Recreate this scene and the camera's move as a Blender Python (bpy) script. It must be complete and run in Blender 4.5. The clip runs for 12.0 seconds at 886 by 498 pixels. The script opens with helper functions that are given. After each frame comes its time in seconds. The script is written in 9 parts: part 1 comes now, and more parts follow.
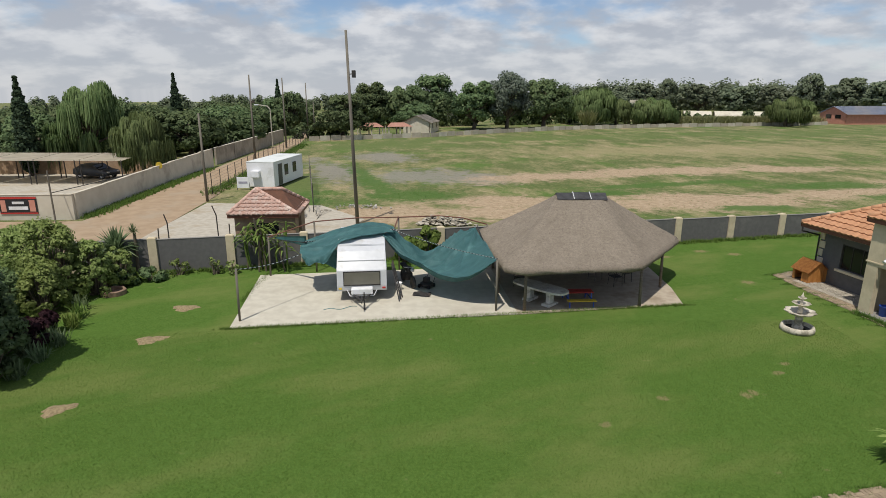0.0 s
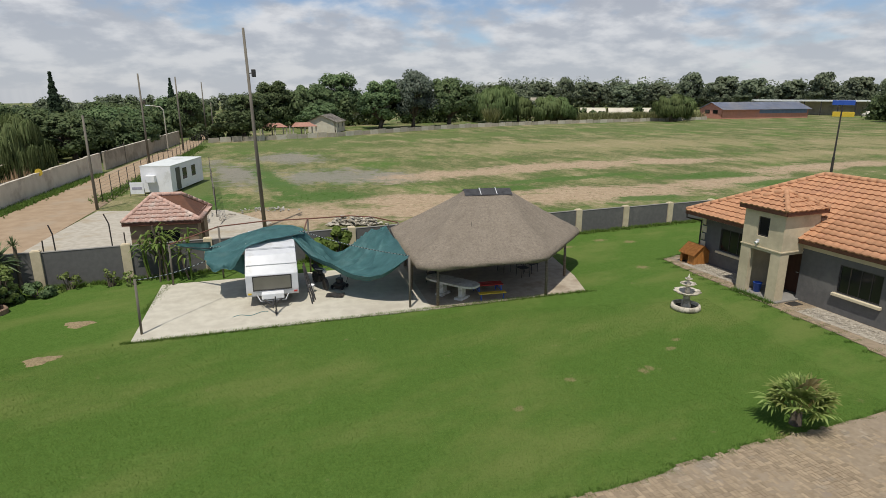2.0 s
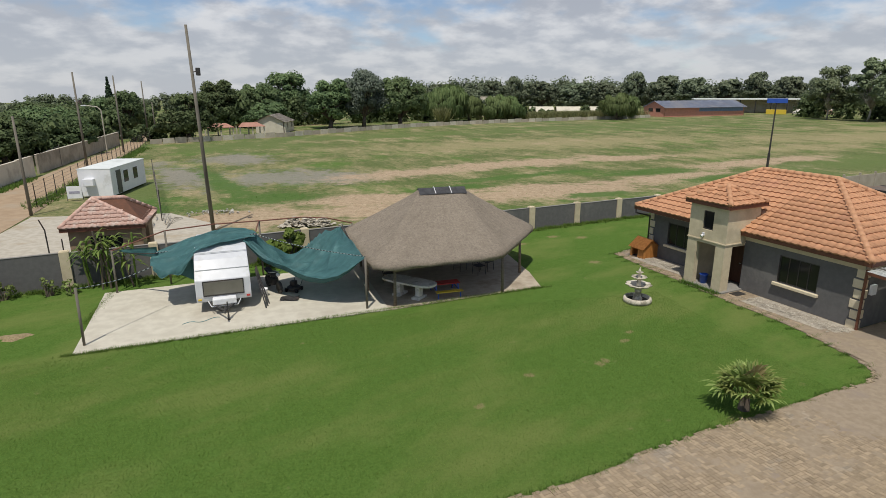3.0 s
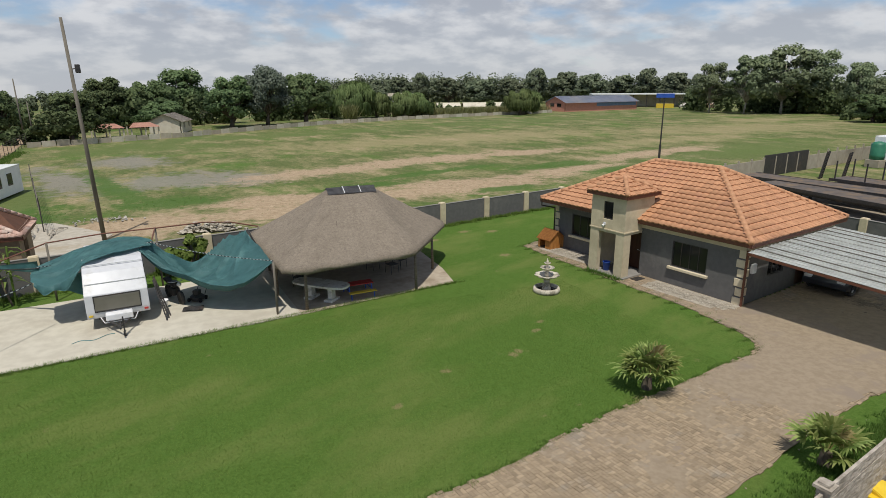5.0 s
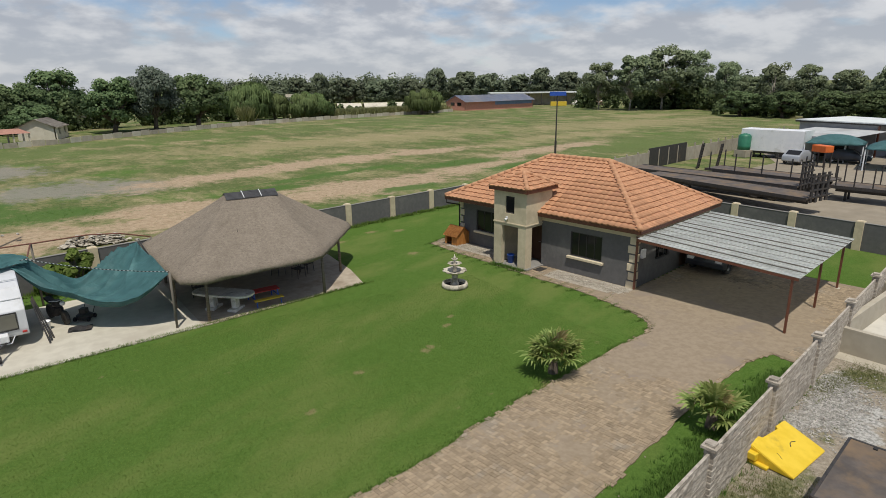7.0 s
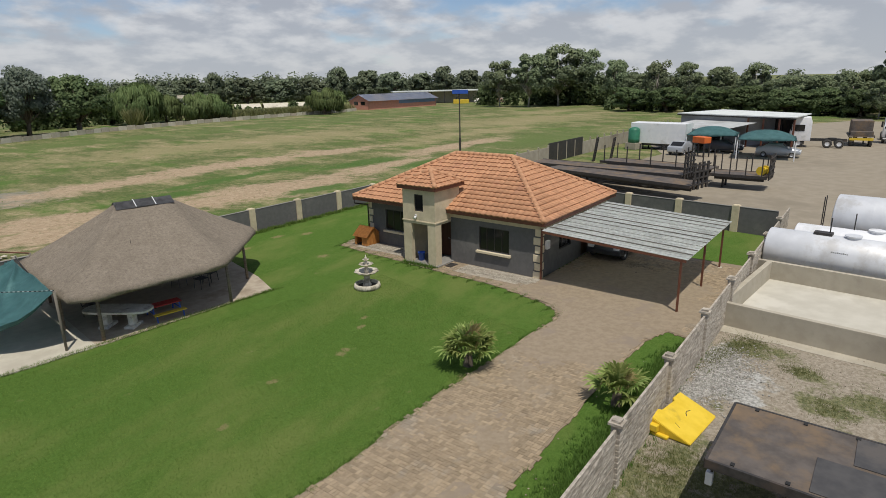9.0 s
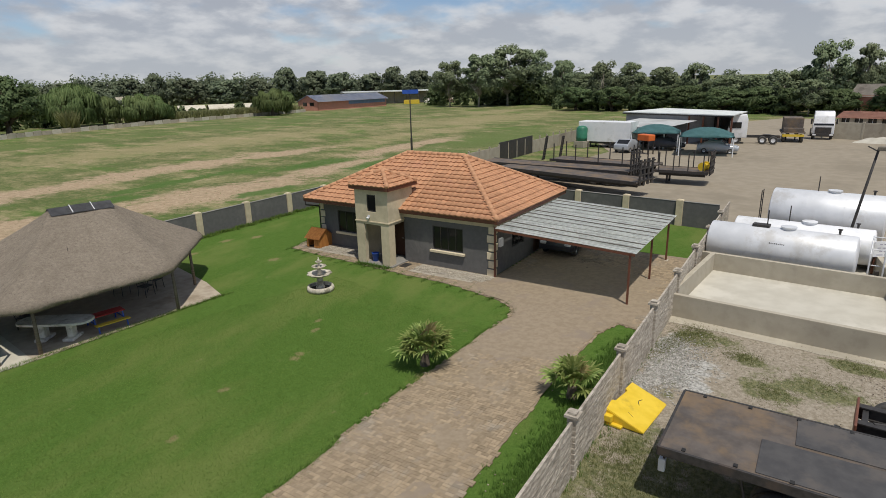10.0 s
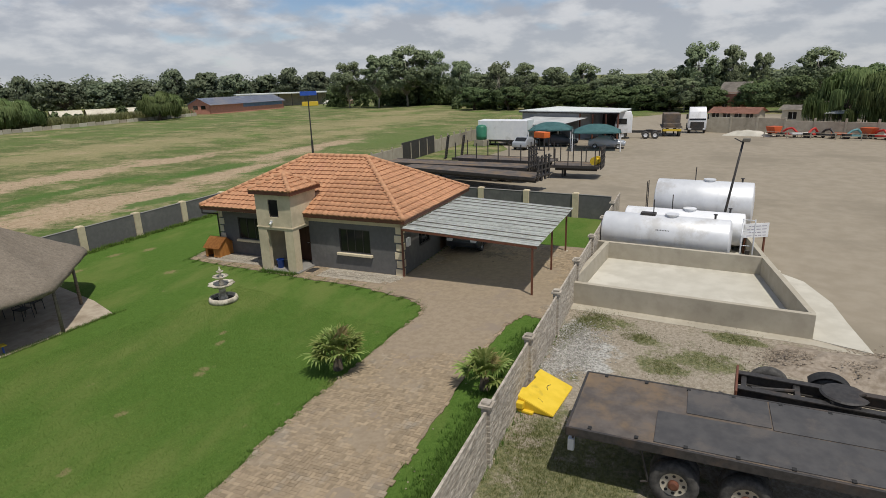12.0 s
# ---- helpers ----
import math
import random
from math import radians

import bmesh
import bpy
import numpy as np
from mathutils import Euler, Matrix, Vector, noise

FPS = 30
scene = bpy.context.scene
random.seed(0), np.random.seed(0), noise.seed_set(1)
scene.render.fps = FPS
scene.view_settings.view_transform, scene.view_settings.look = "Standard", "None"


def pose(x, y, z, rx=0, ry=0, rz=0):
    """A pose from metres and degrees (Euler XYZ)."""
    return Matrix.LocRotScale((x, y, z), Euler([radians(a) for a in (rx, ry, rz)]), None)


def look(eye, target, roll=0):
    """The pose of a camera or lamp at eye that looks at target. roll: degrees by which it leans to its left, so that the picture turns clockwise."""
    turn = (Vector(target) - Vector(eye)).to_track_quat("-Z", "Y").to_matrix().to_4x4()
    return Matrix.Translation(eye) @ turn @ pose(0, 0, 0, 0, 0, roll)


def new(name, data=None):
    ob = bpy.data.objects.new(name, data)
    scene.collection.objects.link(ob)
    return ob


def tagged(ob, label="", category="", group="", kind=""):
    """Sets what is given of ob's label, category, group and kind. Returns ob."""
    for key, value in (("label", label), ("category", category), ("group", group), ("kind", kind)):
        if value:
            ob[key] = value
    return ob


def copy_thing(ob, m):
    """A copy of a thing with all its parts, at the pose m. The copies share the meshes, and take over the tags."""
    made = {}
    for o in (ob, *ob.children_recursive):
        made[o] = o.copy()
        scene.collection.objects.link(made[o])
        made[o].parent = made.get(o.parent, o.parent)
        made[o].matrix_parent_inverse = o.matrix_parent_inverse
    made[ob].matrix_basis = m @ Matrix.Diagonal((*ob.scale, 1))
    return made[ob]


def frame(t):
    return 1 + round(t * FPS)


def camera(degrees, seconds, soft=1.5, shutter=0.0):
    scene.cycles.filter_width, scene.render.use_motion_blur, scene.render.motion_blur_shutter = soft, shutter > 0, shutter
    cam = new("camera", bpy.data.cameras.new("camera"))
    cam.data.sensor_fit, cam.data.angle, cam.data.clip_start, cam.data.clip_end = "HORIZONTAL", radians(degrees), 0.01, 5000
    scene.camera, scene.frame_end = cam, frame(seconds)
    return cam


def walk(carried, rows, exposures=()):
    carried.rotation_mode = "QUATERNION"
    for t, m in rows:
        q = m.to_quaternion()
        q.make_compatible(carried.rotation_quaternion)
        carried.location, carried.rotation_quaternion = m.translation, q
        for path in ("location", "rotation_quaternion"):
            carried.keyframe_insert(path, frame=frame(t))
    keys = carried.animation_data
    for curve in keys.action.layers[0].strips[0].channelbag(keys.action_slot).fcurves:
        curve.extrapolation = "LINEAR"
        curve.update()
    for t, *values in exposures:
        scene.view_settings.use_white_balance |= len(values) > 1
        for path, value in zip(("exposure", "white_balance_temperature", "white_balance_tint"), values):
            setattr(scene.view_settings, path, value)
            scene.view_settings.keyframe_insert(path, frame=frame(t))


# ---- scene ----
# ---------------------------------------------------------------- camera
cam = camera(74.52, 12.0, soft=0.6)
PATH = [
    (0, -0.000, 0.000, 8.771, 0.00, -15.22, 0.14),
    (0.5, 0.029, -0.112, 8.777, -2.35, -15.22, 0.10),
    (1, 0.053, -0.211, 8.788, -4.70, -15.23, 0.01),
    (1.5, 0.059, -0.256, 8.806, -6.99, -15.30, -0.05),
    (2, 0.009, -0.264, 8.807, -8.92, -15.35, -0.09),
    (2.5, -0.053, -0.223, 8.801, -11.25, -15.39, -0.11),
    (3, -0.088, -0.163, 8.786, -13.66, -15.43, -0.13),
    (5, 0.042, -0.080, 8.818, -22.39, -15.79, -0.38),
    (5.5, 0.026, -0.123, 8.811, -24.72, -15.76, -0.49),
    (6, 0.058, -0.164, 8.787, -27.06, -15.76, -0.59),
    (6.5, 0.074, -0.181, 8.796, -29.39, -15.83, -0.68),
    (7, 0.049, -0.199, 8.799, -31.68, -15.88, -0.79),
    (9, 0.043, -0.250, 8.818, -40.73, -16.16, -1.26),
    (9.5, 0.081, -0.233, 8.797, -43.05, -16.21, -1.36),
    (10, 0.079, -0.218, 8.760, -45.42, -16.22, -1.37),
    (10.5, 0.066, -0.237, 8.740, -47.77, -16.23, -1.48),
    (11, 0.039, -0.250, 8.720, -50.12, -16.25, -1.55),
    (11.5, 0.019, -0.255, 8.743, -52.46, -16.32, -1.63),
    (12, 0.018, -0.283, 8.751, -54.82, -16.39, -1.76),
]
walk(cam, [(t, pose(x, y, z, 0, 0, yaw) @ pose(0, 0, 0, 90 + pitch) @ pose(0, 0, 0, 0, 0, roll)) for t, x, y, z, yaw, pitch, roll in PATH],
     exposures=((0.0, 0.07), (3.0, 0.03), (6.0, 0.0), (9.0, -0.05), (12.0, -0.08)))
scene.view_settings.exposure = 0.0


# ---------------------------------------------------------------- shader helper
class Nodes:
    """A short way to write node trees."""

    def __init__(self, tree):
        self.t = tree

    def add(self, kind):
        return self.t.nodes.new(kind)

    def put(self, socket, v):
        if hasattr(v, "is_output"):
            self.t.links.new(v, socket)
        elif isinstance(v, tuple) and len(v) == 3 and socket.type == "RGBA":
            socket.default_value = (*v, 1)
        else:
            socket.default_value = v

    def math(self, op, a, b=0.0, clamp=False):
        n = self.add("ShaderNodeMath")
        n.operation, n.use_clamp = op, clamp
        self.put(n.inputs[0], a), self.put(n.inputs[1], b)
        return n.outputs[0]

    def pos(self):
        return self.add("ShaderNodeNewGeometry").outputs["Position"]

    def noise(self, vec, scale, detail=4.0, rough=0.55):
        n = self.add("ShaderNodeTexNoise")
        self.put(n.inputs["Vector"], vec)
        n.inputs["Scale"].default_value, n.inputs["Detail"].default_value, n.inputs["Roughness"].default_value = scale, detail, rough
        return n.outputs["Fac"]

    def step(self, v, lo, hi):
        n = self.add("ShaderNodeMapRange")
        n.interpolation_type = "SMOOTHSTEP"
        self.put(n.inputs["Value"], v)
        n.inputs["From Min"].default_value, n.inputs["From Max"].default_value = lo, hi
        return n.outputs["Result"]

    def mix(self, fac, a, b, blend="MIX"):
        n = self.add("ShaderNodeMix")
        n.data_type, n.blend_type = "RGBA", blend
        self.put(n.inputs[0], fac), self.put(n.inputs[6], a), self.put(n.inputs[7], b)
        return n.outputs[2]

    def map(self, vec, loc=(0, 0, 0), rot=0.0, scale=(1, 1, 1)):
        n = self.add("ShaderNodeMapping")
        n.vector_type = "TEXTURE"
        self.put(n.inputs["Vector"], vec)
        n.inputs["Location"].default_value, n.inputs["Rotation"].default_value, n.inputs["Scale"].default_value = loc, (0, 0, radians(rot)), scale
        return n.outputs[0]

    def patch(self, vec, x, y, rx, ry, rot):
        """1 in the middle of an oval on the ground, 0 at its rim."""
        n = self.add("ShaderNodeVectorMath")
        n.operation = "LENGTH"
        self.put(n.inputs[0], self.map(vec, (x, y, 0), rot, (rx, ry, 1000)))
        return self.math("SUBTRACT", 1.0, n.outputs["Value"])

    def bump(self, height, strength, distance):
        n = self.add("ShaderNodeBump")
        n.inputs["Strength"].default_value, n.inputs["Distance"].default_value = strength, distance
        self.put(n.inputs["Height"], height)
        return n.outputs[0]


def blank(name):
    m = bpy.data.materials.new(name)
    m.use_nodes = True
    return m, Nodes(m.node_tree), m.node_tree.nodes["Principled BSDF"]


def mat(name, c1, c2, scale=8.0, rough=0.8, bump=0.3, depth=0.01, metal=0.0, stain=None, stain_scale=0.5, stain_at=(0.52, 0.68), vary=0.0, per="", stretch=None, spec=0.5, spill=None):
    """Two colours in a grain, larger stains in a third, relief, and a shift in brightness from piece to piece."""
    m, n, b = blank(name)
    p = n.pos()
    g = n.map(p, scale=stretch) if stretch else p
    grain = n.noise(g, scale)
    col = n.mix(n.step(grain, 0.3, 0.7), c1, c2)
    if stain:
        col = n.mix(n.step(n.noise(p, stain_scale, 6.0, 0.65), *stain_at), col, stain)
    if spill:
        where = n.math("ADD", n.patch(p, *spill), n.math("MULTIPLY", n.math("SUBTRACT", n.noise(p, 1.6, 8.0, 0.75), 0.5), 4.0))
        col = n.mix(n.math("MULTIPLY", n.step(where, 0.2, 1.2), 0.7), col, (0.06, 0.052, 0.045))
    if vary:
        r = n.add("ShaderNodeObjectInfo").outputs["Random"] if per == "object" else n.add("ShaderNodeNewGeometry").outputs["Random Per Island"]
        h = n.add("ShaderNodeHueSaturation")
        n.put(h.inputs["Value"], n.math("ADD", n.math("MULTIPLY", r, 2 * vary), 1 - vary))
        n.put(h.inputs["Color"], col)
        col = h.outputs[0]
    n.put(b.inputs["Base Color"], col)
    n.put(b.inputs["Roughness"], n.math("ADD", n.math("MULTIPLY", n.noise(p, scale * 0.7), 0.2), rough - 0.1, True))
    b.inputs["Metallic"].default_value, b.inputs["Specular IOR Level"].default_value = metal, spec
    if bump:
        n.put(b.inputs["Normal"], n.bump(grain, bump, depth))
    return m


# ---------------------------------------------------------------- sky and sun
SUN = Vector((-0.19, -0.38, 1.0)).normalized()
world = bpy.data.worlds.new("sky")
scene.world = world
world.use_nodes = True
w = Nodes(world.node_tree)
sky = w.add("ShaderNodeTexSky")
sky.sky_type, sky.sun_disc = "NISHITA", False
sky.sun_elevation, sky.sun_rotation = math.asin(SUN.z), math.atan2(SUN.x, SUN.y)
sky.air_density, sky.dust_density, sky.altitude, sky.ozone_density = 1.0, 0.6, 1500, 2.0
ray = w.add("ShaderNodeTexCoord").outputs["Generated"]
sep = w.add("ShaderNodeSeparateXYZ")
w.put(sep.inputs[0], ray)
up = w.math("ADD", w.math("MAXIMUM", sep.outputs[2], 0.0), 0.32)
flat = w.add("ShaderNodeCombineXYZ")
w.put(flat.inputs[0], w.math("DIVIDE", sep.outputs[0], up))
w.put(flat.inputs[1], w.math("DIVIDE", sep.outputs[1], up))
big = w.noise(flat.outputs[0], 1.5, 8.0, 0.5)
puff = w.noise(flat.outputs[0], 5.4, 9.0, 0.52)
cover = w.math("ADD", w.math("MULTIPLY", big, 0.62), w.math("MULTIPLY", puff, 0.38))
low = w.math("SUBTRACT", 1.0, w.step(sep.outputs[2], 0.0, 0.2))
cloud = w.step(w.math("ADD", cover, w.math("MULTIPLY", w.math("POWER", low, 2.0), 0.24)), 0.43, 0.6)
lit = w.step(w.noise(w.map(flat.outputs[0], (0.05, 0.09, 0)), 4.4, 9.0, 0.54), 0.4, 0.64)
white = w.mix(low, w.mix(lit, (4.8, 5.1, 5.8), (9.4, 9.45, 9.7)), w.mix(lit, (5.5, 5.85, 6.45), (7.35, 7.5, 7.8)))
bright = w.mix(1.0, sky.outputs[0], (1.1, 1.1, 1.15), "MULTIPLY")
back = world.node_tree.nodes["Background"]
w.put(back.inputs["Color"], w.mix(w.math("MULTIPLY", cloud, 0.93), bright, white))
back.inputs["Strength"].default_value = 0.081
lamp = bpy.data.lights.new("sun", "SUN")
lamp.energy, lamp.angle, lamp.color = 3.45, radians(0.6), (1.0, 0.95, 0.87)
sun = new("sun", lamp)
sun.matrix_world = look(SUN * 60, (0, 0, 0))


# ---------------------------------------------------------------- mesh helpers
def part(name, bm, material, parent=None, label="", smooth=False, at=None):
    """Links a bmesh as one mesh object, under a thing or a part."""
    me = bpy.data.meshes.new(name)
    bmesh.ops.recalc_face_normals(bm, faces=bm.faces)
    for f in bm.faces:
        f.smooth = smooth
    bm.to_mesh(me)
    bm.free()
    return link(name, me, material, parent, label, at)


def link(name, me, material, parent=None, label="", at=None):
    if material and not me.materials:
        me.materials.append(material)
    ob = new(name, me)
    if parent:
        ob.parent = parent
    if at:
        ob.matrix_basis = at
    if label:
        ob["label"] = label
    return ob


def thing(name, label, category, m=None, group="", kind=""):
    """An Empty at the base of a thing."""
    ob = new(name)
    ob.empty_display_size = 0.2
    ob.matrix_basis = m or Matrix()
    return tagged(ob, label, category, group, kind)


def box(bm, a, b, bevel=0.0):
    lo, hi = [min(p) for p in zip(a, b)], [max(p) for p in zip(a, b)]
    v = [bm.verts.new((x, y, z)) for z in (lo[2], hi[2]) for x, y in ((lo[0], lo[1]), (hi[0], lo[1]), (hi[0], hi[1]), (lo[0], hi[1]))]
    faces = [bm.faces.new([v[i] for i in q]) for q in ((3, 2, 1, 0), (4, 5, 6, 7), (0, 1, 5, 4), (1, 2, 6, 5), (2, 3, 7, 6), (3, 0, 4, 7))]
    if bevel:
        bmesh.ops.bevel(bm, geom=list({e for f in faces for e in f.edges}), offset=bevel, segments=2, affect="EDGES", profile=0.5)
    return bm


def tube(bm, a, b, r0, r1=None, n=10, caps=True):
    """A round bar from a to b."""
    a, b, r1 = Vector(a), Vector(b), r0 if r1 is None else r1
    q = (b - a).to_track_quat("Z", "Y")
    rings = [[bm.verts.new(p + q @ Vector((r * math.cos(k * math.tau / n), r * math.sin(k * math.tau / n), 0))) for k in range(n)] for p, r in ((a, r0), (b, r1))]
    for k in range(n):
        bm.faces.new((rings[0][k], rings[0][(k + 1) % n], rings[1][(k + 1) % n], rings[1][k]))
    if caps:
        bm.faces.new(rings[0][::-1]), bm.faces.new(rings[1])
    return bm


def bent(bm, points, r, n=8):
    for a, b in zip(points, points[1:]):
        tube(bm, a, b, r, n=n)
    return bm


def lathe(bm, profile, n=28, wob=None):
    """Turns (radius, height) pairs about z. wob(angle, height) scales the radius."""
    rings = []
    for r, z in profile:
        rings.append([bm.verts.new((r * (wob(k * math.tau / n, z) if wob else 1) * math.cos(k * math.tau / n), r * (wob(k * math.tau / n, z) if wob else 1) * math.sin(k * math.tau / n), z)) for k in range(n)])
    for p, q in zip(rings, rings[1:]):
        for k in range(n):
            bm.faces.new((p[k], p[(k + 1) % n], q[(k + 1) % n], q[k]))
    bm.faces.new(rings[0][::-1]), bm.faces.new(rings[-1])
    return bm


def slab(bm, outline, z0, z1):
    """A flat plate of any outline."""
    lo, hi = ([bm.verts.new((x, y, z)) for x, y in outline] for z in (z0, z1))
    bm.faces.new(lo[::-1]), bm.faces.new(hi)
    for k in range(len(lo)):
        j = (k + 1) % len(lo)
        bm.faces.new((lo[k], lo[j], hi[j], hi[k]))
    return bm


def sheet(bm, f, nu, nv):
    """A grid of faces through f(u, v), u and v from 0 to 1."""
    v = [[bm.verts.new(f(i / nu, j / nv)) for j in range(nv + 1)] for i in range(nu + 1)]
    for i in range(nu):
        for j in range(nv):
            bm.faces.new((v[i][j], v[i + 1][j], v[i + 1][j + 1], v[i][j + 1]))
    return bm


def pierced(bm, length, height, thick, holes, bevel=0.0):
    """A wall along y from 0 to length, x from 0 to thick, with openings (y0, y1, z0, z1)."""
    ys = sorted({0, length, *(h[0] for h in holes), *(h[1] for h in holes)})
    zs = sorted({0, height, *(h[2] for h in holes), *(h[3] for h in holes)})
    for y0, y1 in zip(ys, ys[1:]):
        run = None
        for z0, z1 in zip(zs, zs[1:]):
            solid = not any(h[0] <= y0 and y1 <= h[1] and h[2] <= z0 and z1 <= h[3] for h in holes)
            if solid:
                run = (run[0], z1) if run else (z0, z1)
            if run and (not solid or z1 == height):
                box(bm, (0, y0, run[0]), (thick, y1, run[1]))
                run = None
    bmesh.ops.remove_doubles(bm, verts=bm.verts, dist=1e-5)
    return bm


def rough_line(points, step, amount, seed):
    """A line through points, wavering a little."""
    rnd, out = random.Random(seed), []
    for a, b in zip(points, points[1:]):
        n = max(1, int(math.dist(a, b) / step))
        for k in range(n):
            out.append((a[0] + (b[0] - a[0]) * k / n + rnd.uniform(-amount, amount) * (k > 0), a[1] + (b[1] - a[1]) * k / n + rnd.uniform(-amount, amount) * (k > 0)))
    return out + [points[-1]]


B = bmesh.new


def inside(xs, ys, outline):
    """Which of the points lie inside an outline."""
    xs, ys = np.asarray(xs), np.asarray(ys)
    hit = np.zeros(len(xs), bool)
    for (x0, y0), (x1, y1) in zip(outline, outline[1:] + outline[:1]):
        if y0 != y1:
            hit ^= ((y0 > ys) != (y1 > ys)) & (xs < (x1 - x0) * (ys - y0) / (y1 - y0) + x0)
    return hit

# ---------------------------------------------------------------- materials
ACROSS = 11.7  # turn of the plot against the x axis
mat_concrete = mat("concrete", (0.465, 0.43, 0.345), (0.545, 0.51, 0.415), 2.2, 0.92, 0.2, 0.008, stain=(0.43, 0.39, 0.31), stain_scale=0.35)
# floor colour darkened to carry part of the shade under the thatched roof
mat_lapa_floor = mat("dusty_floor_shade_tone", (0.36, 0.3, 0.225), (0.44, 0.375, 0.285), 3.0, 0.9, 0.25, 0.01, stain=(0.28, 0.225, 0.16), stain_scale=0.6)
mat_weathered_post = mat("weathered_timber_post", (0.15, 0.115, 0.08), (0.23, 0.185, 0.135), 9.0, 0.85, 0.4, 0.01, stretch=(3, 3, 0.4))
mat_concrete_dark = mat("aged_concrete", (0.2, 0.19, 0.17), (0.26, 0.245, 0.22), 3.0, 0.9, 0.25, 0.01, stain=(0.15, 0.14, 0.125), stain_scale=0.6)
mat_bund = mat("cement_render", (0.38, 0.34, 0.265), (0.45, 0.41, 0.325), 2.0, 0.92, 0.3, 0.008, stain=(0.33, 0.295, 0.23), stain_scale=0.5)
mat_bund_floor = mat("screed", (0.47, 0.44, 0.365), (0.54, 0.51, 0.43), 1.2, 0.9, 0.15, 0.006, stain=(0.58, 0.55, 0.47), stain_scale=0.3, stain_at=(0.5, 0.66))
mat_grey_wall = mat("dark_grey_plaster", (0.115, 0.112, 0.108), (0.135, 0.131, 0.126), 5.0, 0.88, 0.2, 0.006, stain=(0.165, 0.158, 0.148), stain_scale=0.7)
mat_beige = mat("beige_plaster", (0.56, 0.475, 0.32), (0.62, 0.53, 0.365), 5.0, 0.88, 0.2, 0.006, stain=(0.49, 0.415, 0.28), stain_scale=0.6)
mat_cream = mat("cream_sill", (0.62, 0.53, 0.36), (0.68, 0.59, 0.42), 6.0, 0.8, 0.2, 0.005)
mat_tile = mat("terracotta_tile", (0.43, 0.212, 0.108), (0.49, 0.255, 0.135), 6.0, 0.85, 0.3, 0.01, stain=(0.4, 0.195, 0.115), stain_scale=1.2, stain_at=(0.5, 0.8), vary=0.1, per="object")
mat_tile_joined = mat("terracotta_tiles", (0.43, 0.212, 0.108), (0.49, 0.255, 0.135), 6.0, 0.85, 0.3, 0.01, stain=(0.4, 0.195, 0.115), stain_scale=1.2, stain_at=(0.5, 0.8), vary=0.1)
mat_ridge = mat("ridge_tile", (0.47, 0.24, 0.125), (0.53, 0.285, 0.155), 5.0, 0.85, 0.3, 0.01)
mat_under = mat("roof_underlay", (0.1, 0.045, 0.025), (0.13, 0.055, 0.03), 4.0, 0.9, 0.2)
mat_old_tile = mat("weathered_tiles", (0.43, 0.26, 0.2), (0.55, 0.38, 0.31), 5.0, 0.85, 0.3, 0.01, stain=(0.56, 0.46, 0.39), stain_scale=2.0, vary=0.16)
mat_thatch, n, b = blank("thatch")
p = n.add("ShaderNodeTexCoord").outputs["Object"]
cut_ = n.add("ShaderNodeSeparateXYZ")
n.put(cut_.inputs[0], p)
polar = n.add("ShaderNodeCombineXYZ")
n.put(polar.inputs[0], n.math("ARCTAN2", n.math("SUBTRACT", cut_.outputs[1], 0.45), cut_.outputs[0]))
n.put(polar.inputs[1], cut_.outputs[2])
streaks = n.noise(n.map(polar.outputs[0], scale=(0.03, 0.5, 1)), 1.0, 6.0, 0.75)
bundle = n.noise(n.map(polar.outputs[0], scale=(0.16, 3.0, 1)), 1.0, 4.0, 0.6)
straws = n.noise(p, 9.0, 9.0, 0.88)
mottle = n.noise(p, 1.7, 7.0, 0.7)
col = n.mix(n.step(streaks, 0.36, 0.62), (0.265, 0.222, 0.172), (0.295, 0.248, 0.193))
col = n.mix(n.math("MULTIPLY", n.step(straws, 0.48, 0.6), 0.6), col, (0.41, 0.353, 0.275))
col = n.mix(n.math("MULTIPLY", n.step(mottle, 0.46, 0.62), 0.3), col, (0.205, 0.172, 0.13))
col = n.mix(n.math("MULTIPLY", n.step(bundle, 0.46, 0.64), 0.16), col, (0.2, 0.168, 0.128))
n.put(b.inputs["Base Color"], col)
b.inputs["Roughness"].default_value, b.inputs["Specular IOR Level"].default_value = 0.95, 0.15
col = n.mix(n.math("MULTIPLY", n.math("SUBTRACT", 1.0, n.step(straws, 0.36, 0.46)), 0.75), col, (0.125, 0.102, 0.076))
n.put(b.inputs["Base Color"], col)
n.put(b.inputs["Normal"], n.bump(n.math("ADD", n.math("MULTIPLY", streaks, 0.5), straws), 1.0, 0.08))
mat_ridge_cap = mat("bitumen_ridge", (0.085, 0.085, 0.09), (0.13, 0.13, 0.135), 4.0, 0.8, 0.3)
mat_timber_dark = mat("creosoted_timber", (0.05, 0.036, 0.024), (0.09, 0.065, 0.045), 9.0, 0.8, 0.4, 0.01, stretch=(1, 1, 6))
mat_steel_paint = mat("brown_painted_steel", (0.13, 0.045, 0.025), (0.17, 0.065, 0.035), 7.0, 0.55, 0.1, 0.003)
mat_grey_pole = mat("weathered_pole", (0.13, 0.115, 0.09), (0.19, 0.17, 0.135), 7.0, 0.85, 0.4, 0.006, stretch=(1, 1, 8))
mat_tarp = mat("green_shade_cloth", (0.078, 0.205, 0.21), (0.1, 0.25, 0.252), 3.0, 0.6, 0.35, 0.03, stain=(0.15, 0.33, 0.325), stain_scale=0.8)
